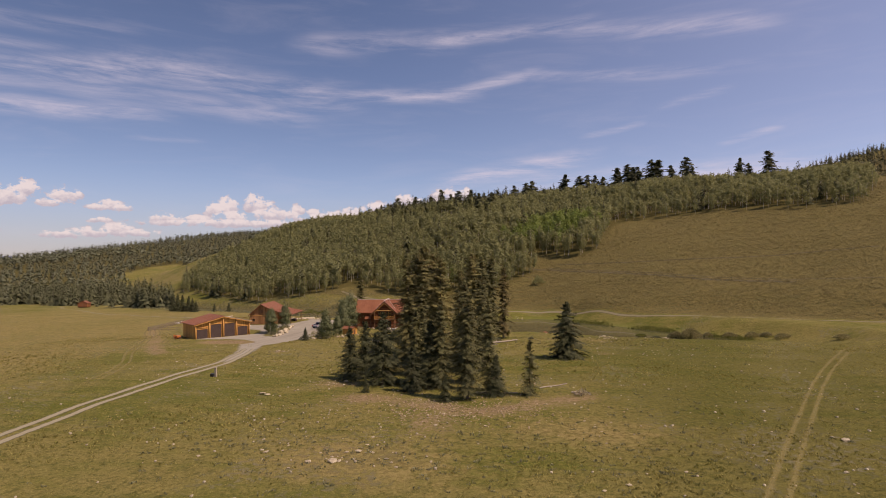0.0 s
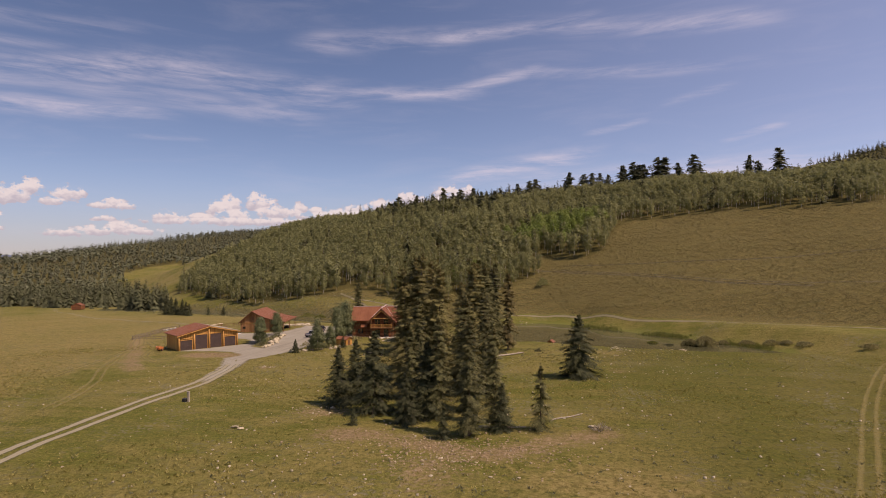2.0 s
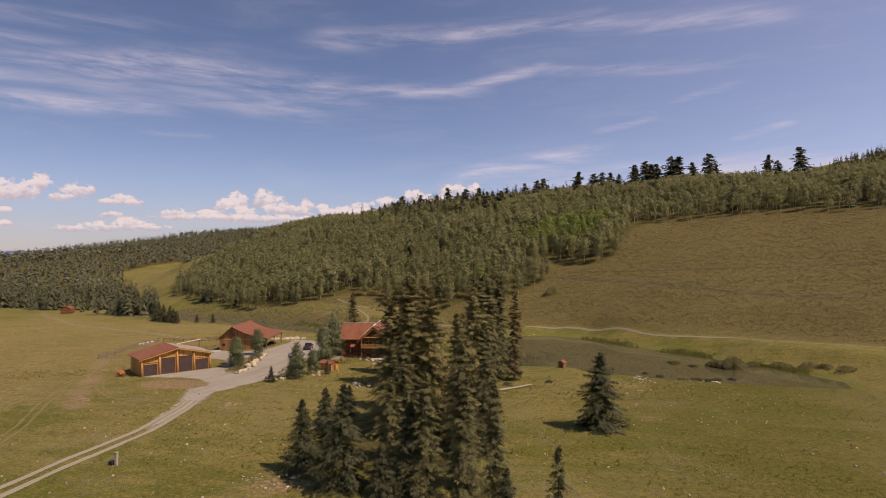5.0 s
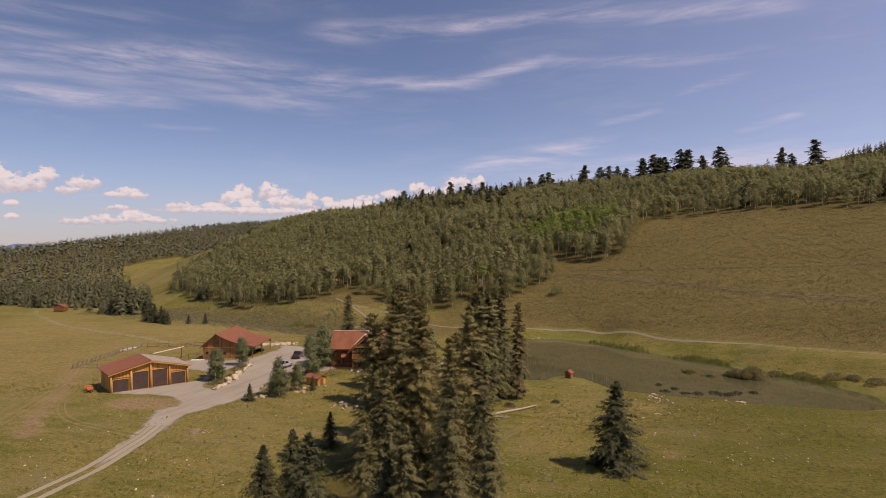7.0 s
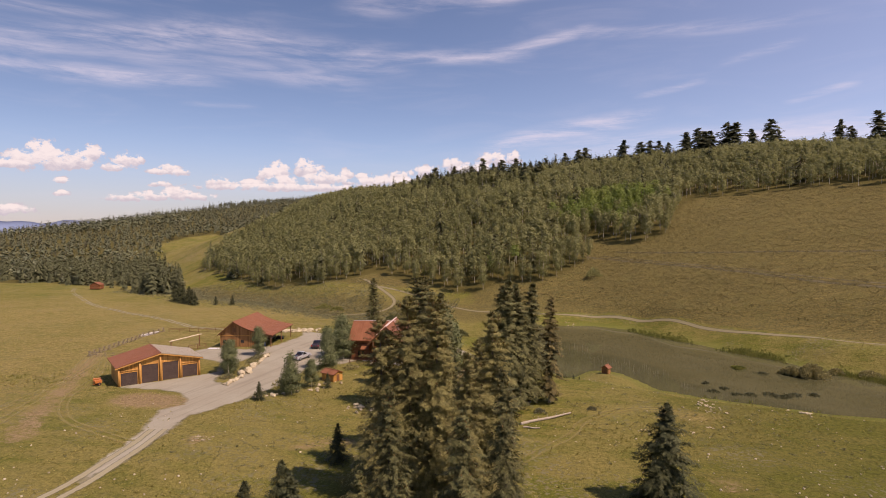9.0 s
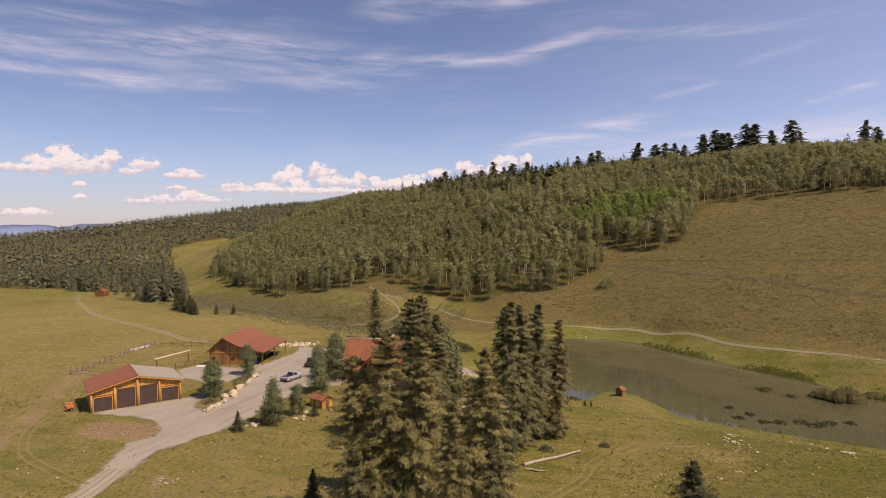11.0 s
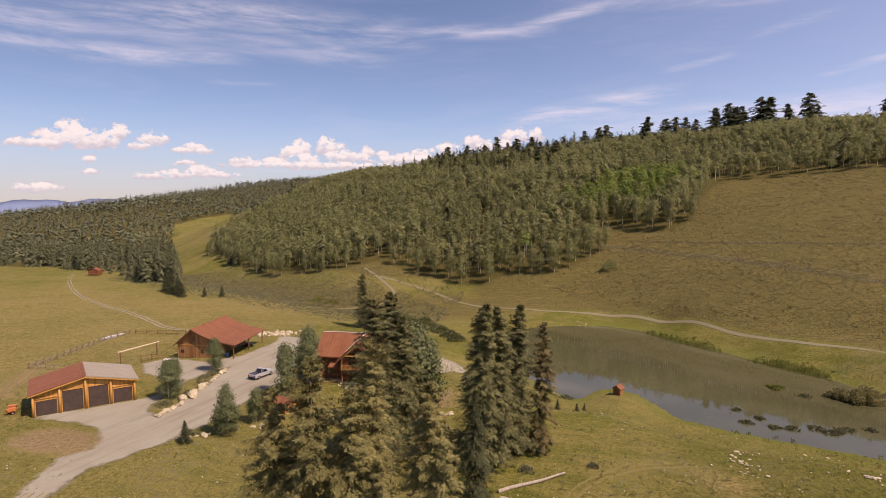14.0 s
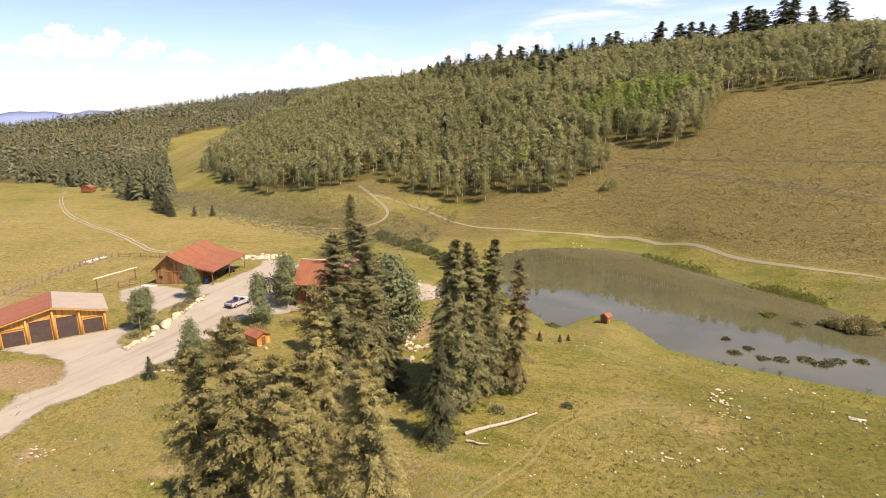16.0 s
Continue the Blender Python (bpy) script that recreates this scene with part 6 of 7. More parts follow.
def shrub_template(rng, n, spread=0.5, leaf=0.5, up=0.5):
    P = rng.normal(0, 1, (n, 3)) * [spread, spread, 0.16] + [0, 0, 0.2]
    P[:, 2] = np.abs(P[:, 2])
    A = P * [1, 1, 0.6] + rng.normal(0, 0.3, (n, 3)) + [0, 0, up]
    v, q = sprays(P * [0.7, 0.7, 0.7], A, leaf * rng.uniform(0.7, 1.3, n), leaf * rng.uniform(0.22, 0.45, n), rng)
    return v, q, np.zeros(len(q), int)


def build_shrubs():
    rng = np.random.default_rng(33)
    t = [shrub_template(rng, 5) for _ in range(5)]
    # sagebrush over the open hill
    n = 56000
    x, y = rng.uniform(-60, 210, n), rng.uniform(190, 375, n)
    z = terrain(x, y)
    patch = np.sin(x * 0.07 + 1.5 * np.sin(y * 0.09)) + 0.7 * np.sin(y * 0.21 + x * 0.05)
    k = (y > 262 - 0.62 * x) & (sd_poly(x, y, WOOD) > -3) & (rng.uniform(size=n) < 0.55 + 0.12 * patch)
    plant_stuff("sagebrush", t, x[k], y[k], rng.uniform(0.4, 0.95, int(k.sum())), "low brown-grey sagebrush scattered over the hillside", "shrubs", M["sagebrush"], dz=-0.05)
    # sage flat at the foot of the wood
    n = 34000
    x, y = rng.uniform(-280, -60, n), rng.uniform(225, 350, n)
    k = (sd_poly(x, y, WOOD) > -4) & (line_d(x, y, [(-260, 335), (-150, 285), (-90, 262), (-60, 255)]) < 38 * rng.uniform(size=n) ** 0.6) & (line_d(x, y, [(-117, 260), (-104, 263), (-92, 268), (-92, 282), (-106, 297)]) > 2.2) & (line_d(x, y, [(-106, 297), (-70, 272), (-45, 255)]) > 2.2)
    plant_stuff("sagebrush", t, x[k], y[k], rng.uniform(0.45, 1.05, int(k.sum())), "grey-green sagebrush on the flat below the wood", "shrubs", M["sage_grey"], dz=-0.05)
    # grey sage clumps among the meadow grass
    t2 = [shrub_template(rng, 10, 0.45, 0.42, 0.7) for _ in range(5)]
    C = np.array([(-14, 44, 9, 5), (-4, 52, 9, 6), (6, 44, 10, 5), (-26, 48, 8, 6), (20, 62, 10, 8), (20, 150, 14, 8), (10, 128, 10, 6), (-2, 140, 8, 8), (30, 120, 12, 14), (-45, 104, 8, 6), (-36, 112, 6, 5)], float)
    j = rng.integers(0, len(C), 1300)
    x, y = C[j, 0] + rng.normal(0, 1, 1300) * C[j, 2], C[j, 1] + rng.normal(0, 1, 1300) * C[j, 3]
    k = (sd_poly(x, y, POND) > 1.0) & (sd_poly(x, y, YARD) > 1.0) & (y > 34)
    plant_stuff("sagebrush", t2, x[k], y[k], rng.uniform(0.2, 0.5, int(k.sum())), "small grey sage clumps in the meadow grass", "shrubs", M["sage_grey"], dz=-0.04)
    # grass tufts in the meadow
    g = []
    for _ in range(8):
        a = rng.uniform(0, 6.283, 4)
        A = np.stack([np.cos(a), np.sin(a), rng.uniform(0.5, 1.6, 4)], -1)
        v, q = sprays(rng.normal(0, 0.35, (4, 3)) * [1, 1, 0], A, rng.uniform(0.6, 1.2, 4), rng.uniform(0.14, 0.3, 4), rng)
        g.append((v, q, np.zeros(len(q), int)))
    n = 64000
    x, y = rng.uniform(-125, 80, n), 28 + 222 * rng.uniform(size=n) ** 1.25
    patch = np.sin(x * 0.11 + 1.9 * np.sin(y * 0.07)) + np.sin(y * 0.16 + 0.9 * np.sin(x * 0.21))
    road = [(-46, 18), (-51.6, 43), (-54.4, 61), (-57.2, 90), (-61.5, 109), (-64, 126)]
    k = (sd_poly(x, y, POND) > 0.6) & (sd_poly(x, y, YARD) > 0.4) & (line_d(x, y, road) > 1.6) & (rng.uniform(size=n) < 0.55 + 0.25 * patch) & (np.hypot(x + 46, y - 162) > 12) & (y < 250 - 0.1 * x)
    plant_stuff("grass_tufts", g, x[k], y[k], rng.uniform(0.09, 0.26, int(k.sum())) * (1 + 0.25 * patch[k]), "tufts of dry yellow and green meadow grass", "grass", M["tuft"], dz=-0.02)


build_near_spruces()
build_yard_aspens()
build_forest()
build_shrubs()

# ---- stones, fences, vehicles and clutter ----
def rock_arrays(rng, flat=0.6, sub=2, rough=0.22):
    bm = bmesh.new()
    bmesh.ops.create_icosphere(bm, subdivisions=sub, radius=1.0)
    off = Vector(rng.uniform(-50, 50, 3).tolist())
    cuts = [(Vector(unit(rng.normal(size=3)).tolist()), rng.uniform(0.45, 0.85)) for _ in range(9)]
    for v in bm.verts:
        p = v.co.copy()
        for n, d in cuts:
            k = p.dot(n)
            if k > d:
                p -= n * (k - d) * 0.85
        p *= 1 + rough * noise.noise(p * 1.6 + off)
        v.co = Vector((p.x, p.y * 0.8, p.z * flat))
    return bm


class Rocks:
    def __init__(self, name, label, category, group, mat, n=5, flat=0.6, seed=3, sub=2):
        self.rng = np.random.default_rng(seed)
        self.tpl, self.used, self.i = [], [False] * n, 0
        for k in range(n):
            ob = part(name, rock_arrays(self.rng, flat, sub), mat, smooth=False)
            self.tpl.append(tagged(ob, label, category, group))

    def put(self, x, y, r, sink=0.25):
        k = self.i % len(self.tpl)
        self.i += 1
        z = float(rough_ground(np.float64(x), np.float64(y))) + r * (0.5 - sink)
        m = Matrix.LocRotScale((x, y, z), Euler((self.rng.uniform(-0.2, 0.2), self.rng.uniform(-0.2, 0.2), self.rng.uniform(0, 6.28))), None)
        if self.used[k]:
            o = copy_thing(self.tpl[k], m)
        else:
            o, self.used[k] = self.tpl[k], True
            o.matrix_basis = m
        o.scale = (r, r * self.rng.uniform(0.75, 1.1), r * self.rng.uniform(0.7, 1.1))
        return o


def build_rocks():
    rng = np.random.default_rng(17)
    wall = Rocks("boulder", "pale sandstone boulder edging the gravel yard's planted bed", "boulder", "garden edge boulders", M["rock"], 6, 0.7, 4)
    for i in range(26):
        f = i / 25
        x = float(np.interp(f, [0, 0.3, 0.7, 1], [-67.9, -68.9, -72.2, -75.0])) + rng.normal(0, 0.25)
        y = float(np.interp(f, [0, 0.3, 0.7, 1], [131.0, 136.8, 147.0, 155.6])) + rng.normal(0, 0.25)
        wall.put(x, y, float(rng.uniform(0.45, 1.0) * (1.25 if 0.35 < f < 0.8 else 0.85)))
    field = Rocks("rock", "pale rock half sunk in the meadow grass", "rock", "meadow rocks", M["rock"], 6, 0.38, 9, 1)
    spots = [(-36.2, 66.9, 0.75), (-35.3, 66.4, 0.6), (-18.7, 42.8, 0.5), (-16.7, 43.1, 0.7), (-15.2, 45.9, 0.6), (29.5, 56.5, 0.6), (28.8, 57.2, 0.4), (12.9, 45.6, 0.3), (5.0, 72.6, 0.6), (-29.1, 42.4, 0.3),
             (-23.6, 44.5, 0.4), (6.0, 40.3, 0.3), (8.0, 41.7, 0.3), (25.5, 47.5, 0.35), (-46.3, 46.3, 0.35), (-44.9, 51.7, 0.3), (-10, 55.5, 0.35), (-4.7, 56.3, 0.35), (30, 79, 0.35), (-29.2, 79.6, 0.65)]
    for x, y, r in spots:
        field.put(x, y, r * 0.85)
    for cx, cy, n, sx, sy, r in [(-17, 44, 16, 5, 3, 0.28), (15.6, 141.5, 14, 1.2, 2.5, 0.38), (29.4, 141.5, 7, 0.9, 0.9, 0.45), (8.5, 126, 12, 3, 1.2, 0.26), (13.8, 129.3, 4, 0.7, 0.5, 0.28), (-10, 60, 22, 6, 2.5, 0.22),
                                 (-31, 79, 12, 3, 2, 0.22), (28, 158, 5, 2.5, 0.6, 0.35), (-53.5, 107, 9, 1.2, 1.2, 0.26), (20, 134, 12, 8, 5, 0.2), (-30, 60, 16, 9, 8, 0.2), (10, 55, 14, 14, 8, 0.2), (0, 115, 10, 6, 6, 0.2)]:
        for _ in range(int(n * 1.9)):
            field.put(float(cx + 0.8 * rng.normal(0, sx)), float(cy + 0.8 * rng.normal(0, sy)), float(r * rng.uniform(0.4, 1.15)))
    yard = Rocks("boulder", "pale boulder in the rockery by the log house", "boulder", "rockery boulders", M["rock"], 5, 0.7, 12)
    for cx, cy, n, s, r in [(-45, 152.8, 12, 1.6, 0.5), (-42.4, 148, 6, 1.0, 0.5), (-38.5, 125.3, 12, 1.2, 0.45), (-30, 149, 16, 1.8, 0.7), (-26.5, 145.5, 10, 1.2, 0.6), (-50.5, 135.5, 10, 1.6, 0.35), (-33.5, 176, 6, 3.0, 0.5),
                            (-41, 181, 5, 1.6, 0.5), (-25, 141, 5, 0.8, 0.5), (-62.5, 168.5, 4, 1.5, 0.6), (-12, 250.5, 6, 2.5, 0.4), (-49, 156.0, 5, 1.2, 0.35)]:
        for _ in range(n):
            yard.put(float(cx + rng.normal(0, s)), float(cy + rng.normal(0, s)), float(r * rng.uniform(0.55, 1.4)))
    for i in range(16):
        yard.put(float(np.interp(i, [0, 8, 15], [-57.8, -53.8, -48.4]) + rng.normal(0, 0.3)), float(np.interp(i, [0, 8, 15], [125.0, 128.4, 135.2]) + rng.normal(0, 0.3)), float(rng.uniform(0.25, 0.6)))
    pile = Rocks("stone", "pale stone in the heap behind the barn", "stone", "stone heap behind the barn", M["rock"], 4, 0.6, 15)
    for _ in range(60):
        pile.put(float(-88 + rng.normal(0, 2.6)), float(191 + rng.normal(0, 2.0)), float(rng.uniform(0.4, 1.0)))
    # loose gravel under the spruces
    n = 650
    x, y = -9 + rng.normal(0, 7, n), 63 + rng.normal(0, 3.2, n)
    t = []
    for _ in range(4):
        bm = bmesh.new()
        bmesh.ops.create_cube(bm, size=1.0)
        for v in bm.verts:
            v.co *= float(rng.uniform(0.6, 1.2))
        t.append((np.array([v.co[:] for v in bm.verts]), np.array([[v.index for v in f.verts] for f in bm.faces]), np.zeros(6, int)))
        bm.free()
    plant_stuff("stone_litter", t, x, y, rng.uniform(0.06, 0.2, n), "pale stone litter below the spruce clump", "stones", M["gravel"], dz=0.02)
    # pale stones strewn thinly through the meadow, in loose drifts
    n = 2600
    x, y = rng.uniform(-75, 45, n), rng.uniform(30, 165, n)
    drift = np.sin(x * 0.13 + 1.7 * np.sin(y * 0.09)) + np.sin(y * 0.17 + 1.1 * np.sin(x * 0.07))
    k = (rng.uniform(size=n) < 0.16 + 0.3 * np.maximum(0, drift)) & (sd_poly(x, y, POND) > 2) & (sd_poly(x, y, YARD) > 1) & (line_d(x, y, [(-46, 18), (-53, 51), (-57, 90), (-62, 108)]) > 2.5)
    plant_stuff("stone_litter", t, x[k], y[k], rng.uniform(0.07, 0.24, int(k.sum())), "small pale stones strewn through the meadow grass", "stones", M["stone_pale"], dz=0.03)


def build_log(name, x, y, length, r, turn, label, mat, branches=3, tilt=0.0):
    z = float(rough_ground(np.float64(x), np.float64(y)))
    g = thing(name, pose(x, y, z, 0, 0, turn), label, "log")
    rng = np.random.default_rng(int(length * 10))
    pts = [(length * (k / 6 - 0.5), 0.12 * math.sin(k * 1.3), r * (0.9 + 0.05 * k)) for k in range(7)]
    bm = bmesh.new()
    for k in range(6):
        rod(bm, pts[k], pts[k + 1], r * (1 - 0.08 * k), r * (1 - 0.08 * (k + 1)), 9)
    part("stem", bm, mat, g)
    for k in range(branches):
        p = pts[2 + k % 4]
        part("branch_stub", rods((p, (p[0] + 0.25, p[1] + float(rng.uniform(-0.5, 0.5)), p[2] + r + 0.3), r * 0.3, r * 0.12)), mat, g)


def rail_fence(pts, spacing, rails, h, label, mat, brace=False):
    g = thing("fence", pose(pts[0][0], pts[0][1], height(*pts[0])), label, "fence")
    inv = g.matrix_basis.inverted()
    rng = np.random.default_rng(len(pts))
    P = []
    for a, b in zip(pts[:-1], pts[1:]):
        n = max(1, round(math.dist(a, b) / spacing))
        P += [(a[0] + (b[0] - a[0]) * i / n, a[1] + (b[1] - a[1]) * i / n) for i in range(n)]
    P.append(pts[-1])
    W = [Vector((x, y, float(rough_ground(np.float64(x), np.float64(y))))) for x, y in P]
    for i, p in enumerate(W):
        q = inv @ p
        part("post", rods((q + Vector((0, 0, -0.3)), q + Vector((float(rng.normal(0, 0.05)), 0, h + 0.12)), 0.08, 0.07)), mat, g)
        if brace:
            part("brace", rods((q + Vector((0.6, 0.1, 0)), q + Vector((-0.35, 0, h + 0.2)), 0.06, 0.05), (q + Vector((-0.6, 0, 0)), q + Vector((0.35, 0.1, h + 0.2)), 0.06, 0.05)), mat, g)
        if i + 1 < len(W):
            for k in range(rails):
                z = h * (k + 1) / rails - 0.1
                part("rail", rods((q + Vector((0, 0.06, z + float(rng.normal(0, 0.05)))), (inv @ W[i + 1]) + Vector((0, 0.06, z + float(rng.normal(0, 0.05)))), 0.05, 0.045), n=5), mat, g)


def build_yard_things():
    rail_fence([(-117.5, 147.0), (-119.9, 153.4), (-122.7, 162.0), (-126.8, 173.0), (-128.3, 182.2)], 2.2, 3, 1.15, "old grey buck-and-rail fence along the paddock", M["grey_fence"], True)
    rail_fence([(-126.0, 182.0), (-119.7, 183.3), (-112, 185.2), (-104, 187), (-97, 184)], 2.6, 3, 1.2, "brown pole rail fence behind the paddock", M["timber_dark"])
    rail_fence([(-117.5, 147.0), (-111, 147.5), (-104, 149)], 2.6, 2, 1.1, "low pole fence behind the garage", M["grey_fence"])
    rail_fence([(-97.5, 156.5), (-95.5, 160.2)], 2.2, 3, 1.2, "short pole fence against the barn", M["timber_dark"])
    g = thing("gate_frame", at_ground(-99.8, 158.4), "tall peeled-pole gate frame at the paddock", "gate")
    part("post", rods(((-0.3, -4.7, -0.4), (-0.3, -4.7, 2.7), 0.13), n=8), M["timber_dark"], g)
    part("post", rods(((0.3, 4.4, -0.4), (0.3, 4.4, 2.7), 0.13), n=8), M["timber_dark"], g)
    part("crossbeam", rods(((-0.35, -5.3, 2.8), (0.35, 5.0, 2.8), 0.16, 0.13), n=8), M["pole"], g)
    # stacked bleached logs
    rng = np.random.default_rng(2)
    for i in range(6):
        y0 = 174 + rng.uniform(-0.4, 0.4)
        o = thing("log", pose(-128.4 + 0.32 * (i % 3), y0 + 3, height(-127.6, 177) + 0.15 + 0.28 * (i // 3), 0, 0, 94 + float(rng.uniform(-3, 3))), "bleached log stacked by the paddock fence", "log", "stacked logs")
        part("stem", rods(((-3.0, 0, 0), (3.0, 0, 0), 0.16, 0.13), n=8), M["birch_log"], o)
        part("cut_end", rods(((3.0, 0, 0), (3.02, 0, 0), 0.12), n=8), M["pole"], o)
    # meter pedestal in the meadow
    p = thing("utility_pedestal", at_ground(-50.6, 78.4), "weathered grey utility post beside a low dark box", "pedestal")
    part("post", boxes((-0.16, 0.16, -0.16, 0.16, -0.2, 1.35), bevel=0.03), M["deadwood"], p)
    part("cap", boxes((-0.19, 0.19, -0.19, 0.19, 1.352, 1.42), bevel=0.02), M["deadwood"], p)
    part("box", boxes((-0.85, -0.25, -0.3, 0.2, -0.1, 0.42), bevel=0.04), M["dark_metal"], p)
    # orange implements beside the garage
    for x, y, t in ((-93.4, 127.0, 30), (-91.9, 125.7, 75)):
        m = thing("farm_implement", at_ground(x, y, t), "small orange farm implement standing in the grass", "implement", "orange implements")
        part("frame", boxes((-0.75, 0.75, -0.12, 0.12, 0.3, 0.45), (-0.12, 0.12, -0.5, 0.5, 0.35, 0.5), bevel=0.02), M["orange"], m)
        part("hopper", prism([(-0.5, 0.5), (0.5, 0.5), (0.65, 0.95), (-0.65, 0.95)], -0.35, 0.35), M["orange"], m)
        part("hitch", rods(((0.75, 0, 0.38), (1.35, 0, 0.3), 0.05)), M["dark_metal"], m)
        for s in (-1, 1):
            w = part("wheel", rods(((0, s * 0.5, 0.3), (0, s * 0.65, 0.3), 0.3), n=14), M["rubber"], m)
            part("hub", rods(((0, s * 0.651, 0.3), (0, s * 0.67, 0.3), 0.12), n=10), M["orange"], w)
    # timber stack by the shed
    for i in range(5):
        o = thing("plank", pose(-53.2 + 0.16 * i, 140.6 + 0.1 * i, height(-53, 140.6) + 0.05 + 0.02 * i, 0, 2, 60 + 6 * i), "dark weathered plank lying beside the shed", "plank", "planks by the shed")
        part("board", boxes((-1.3, 1.3, -0.09, 0.09, -0.02, 0.02)), M["timber_dark"], o)
    c = thing("concrete_pad", at_ground(-92.5, 159.6, 12), "pale concrete pad before the barn's wall", "slab")
    part("slab", boxes((-1.6, 1.6, -0.5, 0.5, -0.05, 0.06), bevel=0.02), M["white_paint"], c)


def build_car(m, label, paint, pickup=False):
    g = thing("car", m, label, "car", "parked vehicles")
    L, W = 5.1, 1.9
    # lower body: outline along the length (y), lofted across
    prof = [(-2.55, 0.42), (-2.55, 0.95), (-2.45, 1.05), (1.0, 1.08), (2.3, 0.98), (2.52, 0.8), (2.55, 0.42)]
    bm = bmesh.new()
    cols = []
    for x, k in ((-W / 2, 0.93), (-W / 2 + 0.08, 1.0), (W / 2 - 0.08, 1.0), (W / 2, 0.93)):
        cols.append([bm.verts.new((x, y * (0.985 if k < 1 else 1), z if z < 0.5 else z * (0.96 if k < 1 else 1))) for y, z in prof])
    n = len(prof)
    for a, b in zip(cols[:-1], cols[1:]):
        for i in range(n):
            bm.faces.new((a[i], b[i], b[(i + 1) % n], a[(i + 1) % n]))
    bm.faces.new(cols[0]), bm.faces.new(cols[-1][::-1])
    bmesh.ops.recalc_face_normals(bm, faces=bm.faces[:])
    part("body", bm, paint, g)
    y1 = 0.95
    y0 = -0.6 if pickup else -2.45
    tops = (y0 + 0.25, y1 - 0.75)

    def cab(z0, z1, inset, a0, a1, b0, b1):
        bm = bmesh.new()
        lo = [bm.verts.new(p) for p in ((-W / 2 + 0.06, a0, z0), (W / 2 - 0.06, a0, z0), (W / 2 - 0.06, a1, z0), (-W / 2 + 0.06, a1, z0))]
        hi = [bm.verts.new(p) for p in ((-W / 2 + inset, b0, z1), (W / 2 - inset, b0, z1), (W / 2 - inset, b1, z1), (-W / 2 + inset, b1, z1))]
        bm.faces.new(lo[::-1]), bm.faces.new(hi)
        for i in range(4):
            bm.faces.new((lo[i], lo[(i + 1) % 4], hi[(i + 1) % 4], hi[i]))
        bmesh.ops.recalc_face_normals(bm, faces=bm.faces[:])
        return bm
    part("window_band", cab(1.07, 1.62, 0.2, y0, y1, *tops), M["glass"], g, "dark tinted windows")
    part("roof", cab(1.622, 1.75, 0.26, tops[0] - 0.02, tops[1] + 0.03, tops[0] + 0.06, tops[1] - 0.08), paint, g)
    if pickup:
        part("bed_cover", boxes((-W / 2 + 0.12, W / 2 - 0.12, -2.4, y0 + 0.02, 1.085, 1.15), bevel=0.03), M["car_dark"], g, "dark folding bed cover")
    for s in (-1, 1):
        for yy in ((y0 + 0.1, tops[0]), (-0.75, -0.75), (y1 - 0.05, tops[1])):
            part("pillar", rods(((s * (W / 2 - 0.05), yy[0], 1.07), (s * (W / 2 - 0.2), yy[1], 1.64), 0.045)), paint, g)
        part("mirror", boxes((s * 0.98 - 0.09, s * 0.98 + 0.09, 0.62, 0.74, 1.05, 1.2), bevel=0.02), paint, g)
        part("headlight", boxes((s * 0.68 - 0.2, s * 0.68 + 0.2, 2.5, 2.56, 0.68, 0.84), bevel=0.015), M["lamp_clear"], g)
        part("tail_light", boxes((s * 0.8 - 0.1, s * 0.8 + 0.1, -2.58, -2.53, 0.7, 1.0), bevel=0.015), M["lamp_red"], g)
        for y in (-1.55, 1.55):
            w = part("wheel", rods(((s * 0.74, y, 0.37), (s * 0.96, y, 0.37), 0.37), n=18), M["rubber"], g)
            part("rim", rods(((s * 0.961, y, 0.37), (s * 0.975, y, 0.37), 0.22), n=14), M["alloy"], w)
    part("bumper", boxes((-0.9, 0.9, 2.52, 2.64, 0.4, 0.62), bevel=0.04), M["dark_metal"], g)
    part("bumper", boxes((-0.9, 0.9, -2.66, -2.54, 0.4, 0.62), bevel=0.04), M["dark_metal"], g)


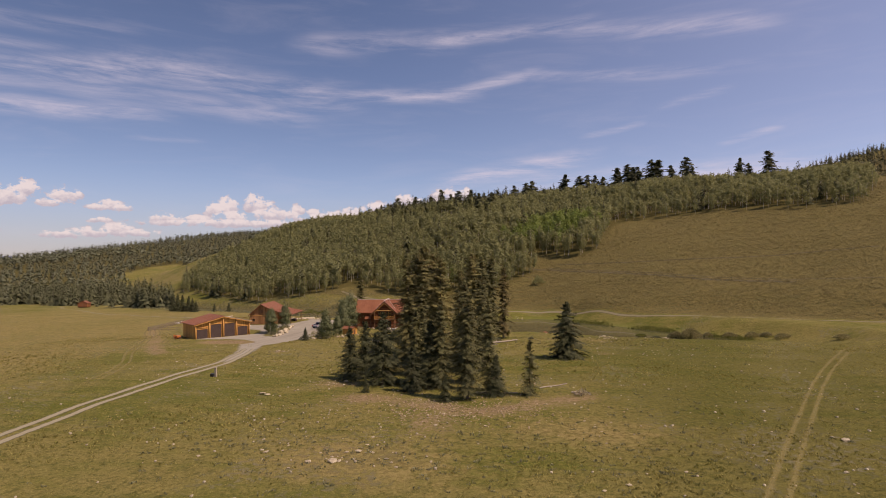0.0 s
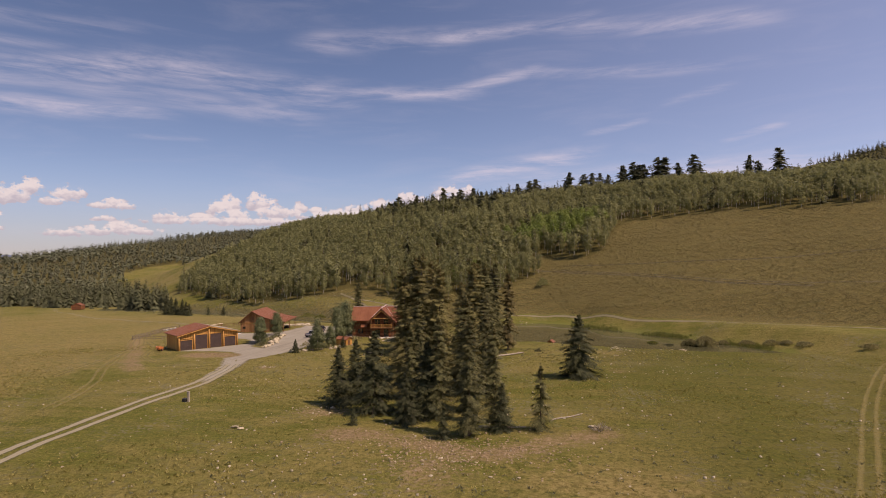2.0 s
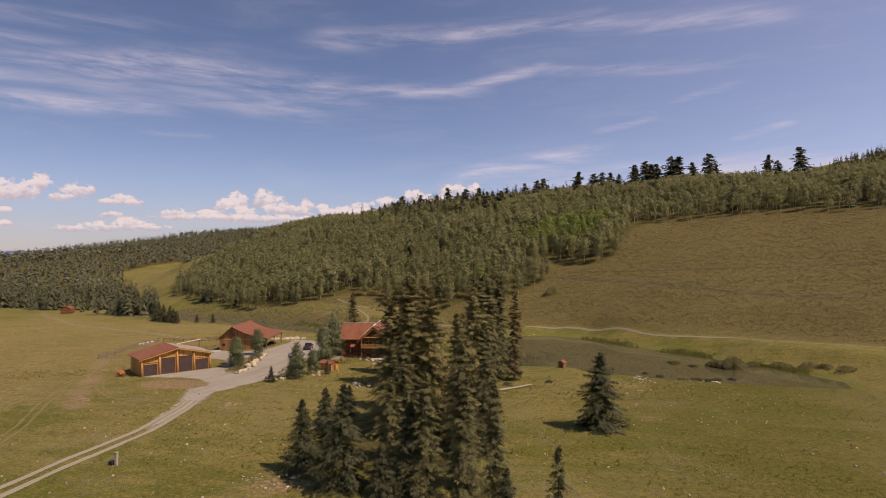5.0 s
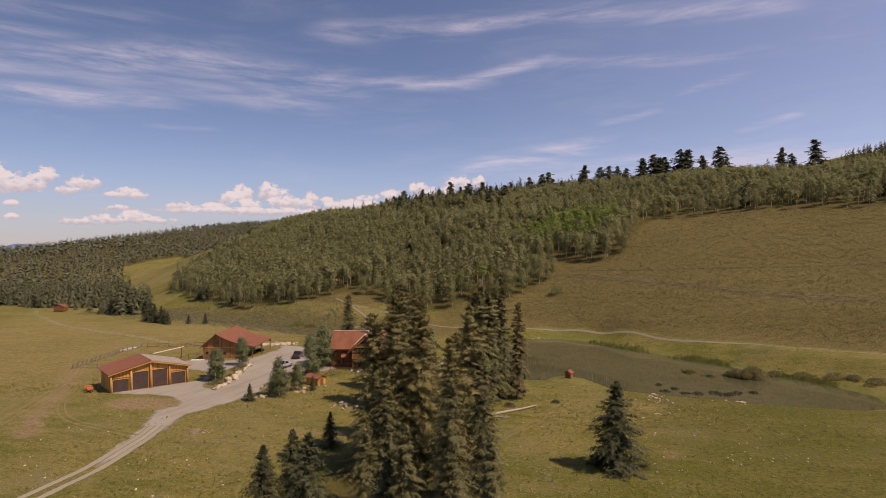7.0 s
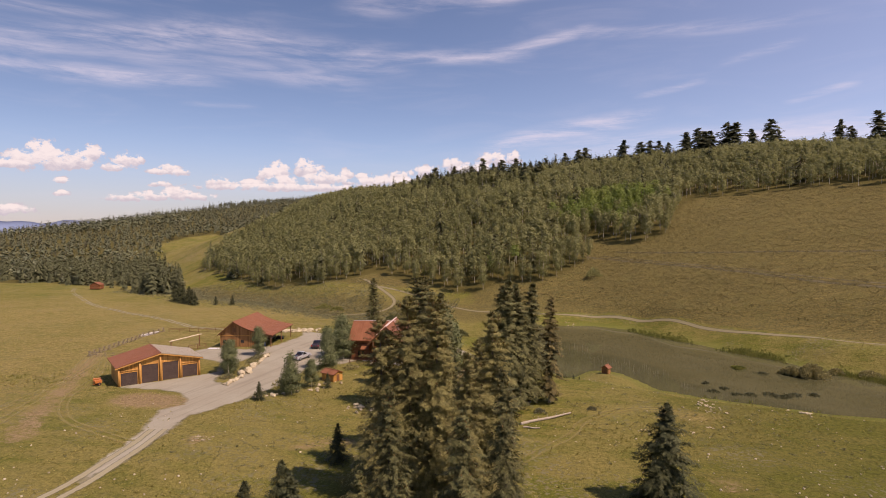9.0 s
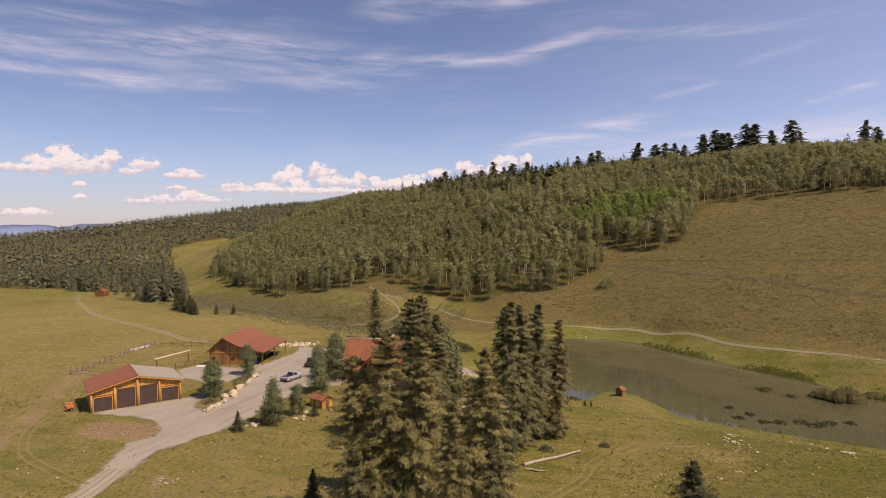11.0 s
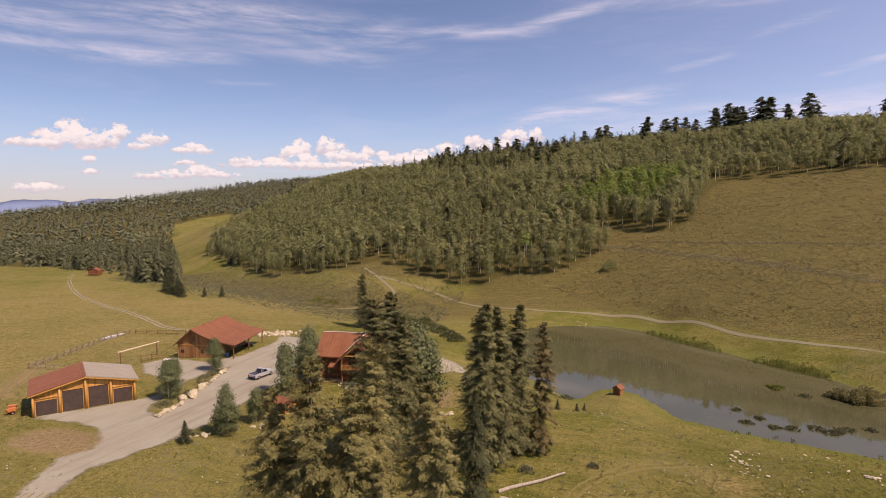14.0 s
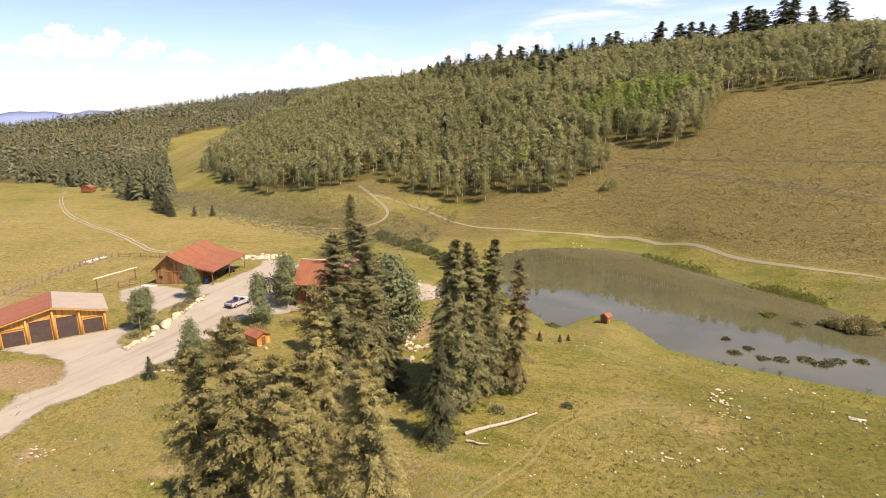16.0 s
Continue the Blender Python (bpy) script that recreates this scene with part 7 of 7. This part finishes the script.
def build_waterside():
    rng = np.random.default_rng(44)

    def bush(x, y, r, h, label, mat, n=700, leaf=0.34, dz=0.0, name="willow_bush", thick=0.32):
        a, u = rng.uniform(0, 6.283, n), rng.uniform(0, 1, n) ** 0.5
        lump = 1 + 0.25 * np.sin(a * 3 + x) + 0.15 * np.sin(a * 7 + y)
        P = np.stack([np.cos(a) * u * r * lump, np.sin(a) * u * r * lump, rng.uniform(0.1, 1.0, n) ** 0.7 * h * (1.05 - 0.75 * u**2)], -1)
        A = P * [1.0 / r, 1.0 / r, 0.9 / h] + rng.normal(0, 0.35, (n, 3)) + [0, 0, 0.35]
        ln = leaf * rng.uniform(0.7, 1.5, n)
        z = max(float(terrain(np.float64(x), np.float64(y))), WL) + dz
        g = thing(name, pose(x, y, z), label, "bush")
        o = new("crown", fast_mesh("crown", *sprays(P, A, ln, ln * thick, rng, P * [1, 1, 1.3] + [0, 0, 0.4]), mat))
        o.parent = g
        b = 9
        ang = rng.uniform(0, 6.283, b)
        w = joined([tube([(0.1 * r * math.cos(t), 0.1 * r * math.sin(t), -0.3), (0.6 * r * math.cos(t), 0.6 * r * math.sin(t), h * 0.7)], [0.05, 0.015], 4) for t in ang])
        o = new("stems", fast_mesh("stems", *w, M["bark"]))
        o.parent = g
    for x, y, r, h in [(46.9, 193.0, 2.8, 3.0), (43.2, 194.1, 2.0, 1.7)]:
        bush(x, y, r, h, "rounded grey-green willow bush standing in the pond", M["willow"], 3200)
    for x, y, r, h in [(-75, 243, 3.0, 2.4), (-70, 239, 2.6, 2.2), (-66, 235.5, 2.8, 2.2), (-61, 232, 2.4, 2.0), (-57, 229.5, 3.0, 2.3), (-52.5, 226, 2.4, 2.2), (-47, 218, 2.4, 2.0), (-43, 210, 2.2, 2.0), (-79, 248, 2.2, 1.8), (-63, 240, 2.0, 1.6)]:
        bush(x, y, r, h, "dark willow bush along the wet hollow below the pond", M["willow_dark"], 1100, 0.4)
    for x, y, r, h in [(53.5, 197.5, 1.6, 1.2), (59.5, 195.0, 2.0, 1.4), (65.5, 191.5, 2.2, 1.5), (72, 185.5, 2.0, 1.3), (82, 171, 1.9, 1.3), (69, 189.5, 1.5, 1.0)]:
        bush(x, y, r, h, "rounded grey-green willow bush on the pond's far shore", M["willow"], 600)
    bush(-118, 265, 3.8, 2.2, "yellow-green willow bush beside the road", M["reed"], 700)
    bush(-110, 262, 2.6, 1.8, "yellow-green willow bush beside the road", M["reed"], 500)
    bush(-4.0, 291.5, 2.8, 4.2, "dark rounded bush on the open slope below the wood", M["aspen"], 900, 0.5, name="hillside_bush")
    bush(-200, 278, 2.2, 1.6, "pale grey shrub by the spruces", M["sagebrush"], 350)
    for x, y, r in [(-2.5, 133.8, 0.6), (-10.3, 130.2, 0.8), (-57.6, 133.0, 1.6), (-55.2, 131.0, 1.2), (-54.0, 144.2, 1.6), (-50.8, 148.5, 1.5), (-46.6, 153.6, 1.0), (-38, 127.5, 1.8), (-35.4, 129.5, 2.0), (-33, 124.0, 1.4),
                    (-71.0, 141.0, 1.2), (-73.2, 147.0, 1.3), (-75.4, 152.2, 1.2), (-71.0, 135.6, 1.1), (-74.8, 149.0, 1.2), (-57.5, 126.3, 1.0)]:
        bush(x, y, r, r * 0.75, "low grey-green shrub in the planted ground near the yard", M["sage_grey"] if r < 1.3 else M["willow"], 260, 0.24, name="shrub")
    bush(6.0, 71.2, 0.8, 0.7, "leafless grey dead bush beside a pale rock", M["deadwood"], 160, 0.4, name="dead_bush", thick=0.06)
    for x, y, r in [(22.4, 174.4, 1.0), (25.1, 177.1, 0.6), (26.6, 173.3, 0.9), (29.3, 173.6, 1.2), (33.4, 174.9, 1.3), (35.1, 173.3, 1.2), (38.1, 175.5, 1.4), (36.4, 174.2, 0.8), (42.2, 176.8, 0.8), (36.6, 193.4, 1.2), (21.9, 180.8, 0.5), (-10.1, 177.3, 1.4)]:
        bush(x, y, r, 0.18, "dark mat of water weed at the pond's surface", M["weed"], 130, 0.36, dz=-0.05, name="water_weed")
    bush(32.3, 197.5, 1.3, 0.14, "bright yellow-green algae patch on the water", M["reed"], 420, 0.4, dz=0.06, name="algae_patch")
    # reed fringe round the shore
    n = 15000
    k = rng.integers(0, len(POND), n)
    f = rng.uniform(0, 1, n)[:, None]
    P = POND[k] * (1 - f) + POND[(k + 1) % len(POND)] * f + rng.normal(0, 1.5, (n, 2))
    sd = sd_poly(P[:, 0], P[:, 1], POND)
    nf = np.sin(P[:, 0] * 0.35) + np.sin(P[:, 1] * 0.27)
    north = (P[:, 1] > 195 - 0.2 * P[:, 0]) & (P[:, 0] > 8)
    ok = (sd > -1.2) & (sd < 4.5) & (rng.uniform(size=n) < np.where(north, 0.4, 0.0) + np.where(north, 0.4, 0.008) * nf)
    t = []
    for _ in range(5):
        A = rng.normal(0, 0.28, (7, 3)) * [1, 1, 0] + [0, 0, 1]
        v, q = sprays(rng.normal(0, 0.3, (7, 3)) * [1, 1, 0], A, rng.uniform(0.6, 1.1, 7), rng.uniform(0.05, 0.1, 7), rng)
        t.append((v, q, np.zeros(len(q), int)))
    P = P[ok]
    plant_stuff("reeds", t, P[:, 0], P[:, 1], rng.uniform(0.4, 1.0, len(P)), "green reeds and sedge fringing the pond", "reeds", M["reed"], dz=0.0)


build_rocks()
build_yard_things()
build_log("fallen_log", -9.0, 127.4, 9.6, 0.23, 44, "bleached fallen tree trunk in the grass", M["deadwood"], 4)
build_log("fallen_log", -10.7, 122.8, 2.4, 0.16, 0, "short bleached log in the grass", M["deadwood"], 1)
build_log("fallen_log", -5.0, 71.2, 5.5, 0.14, 5, "grey dead branch on the stony ground", M["deadwood"], 5)
build_log("fallen_log", 2.5, 76.5, 5.0, 0.10, 40, "thin grey dead pole in the grass", M["deadwood"], 2)
build_car(at_ground(-65.7, 154.4, -8), "silver pickup with dark bed cover parked on gravel", M["car_silver"], True)
build_car(at_ground(-68.6, 167.2, 15), "dark pickup parked on the gravel by aspens", M["car_dark"], True)
build_waterside()
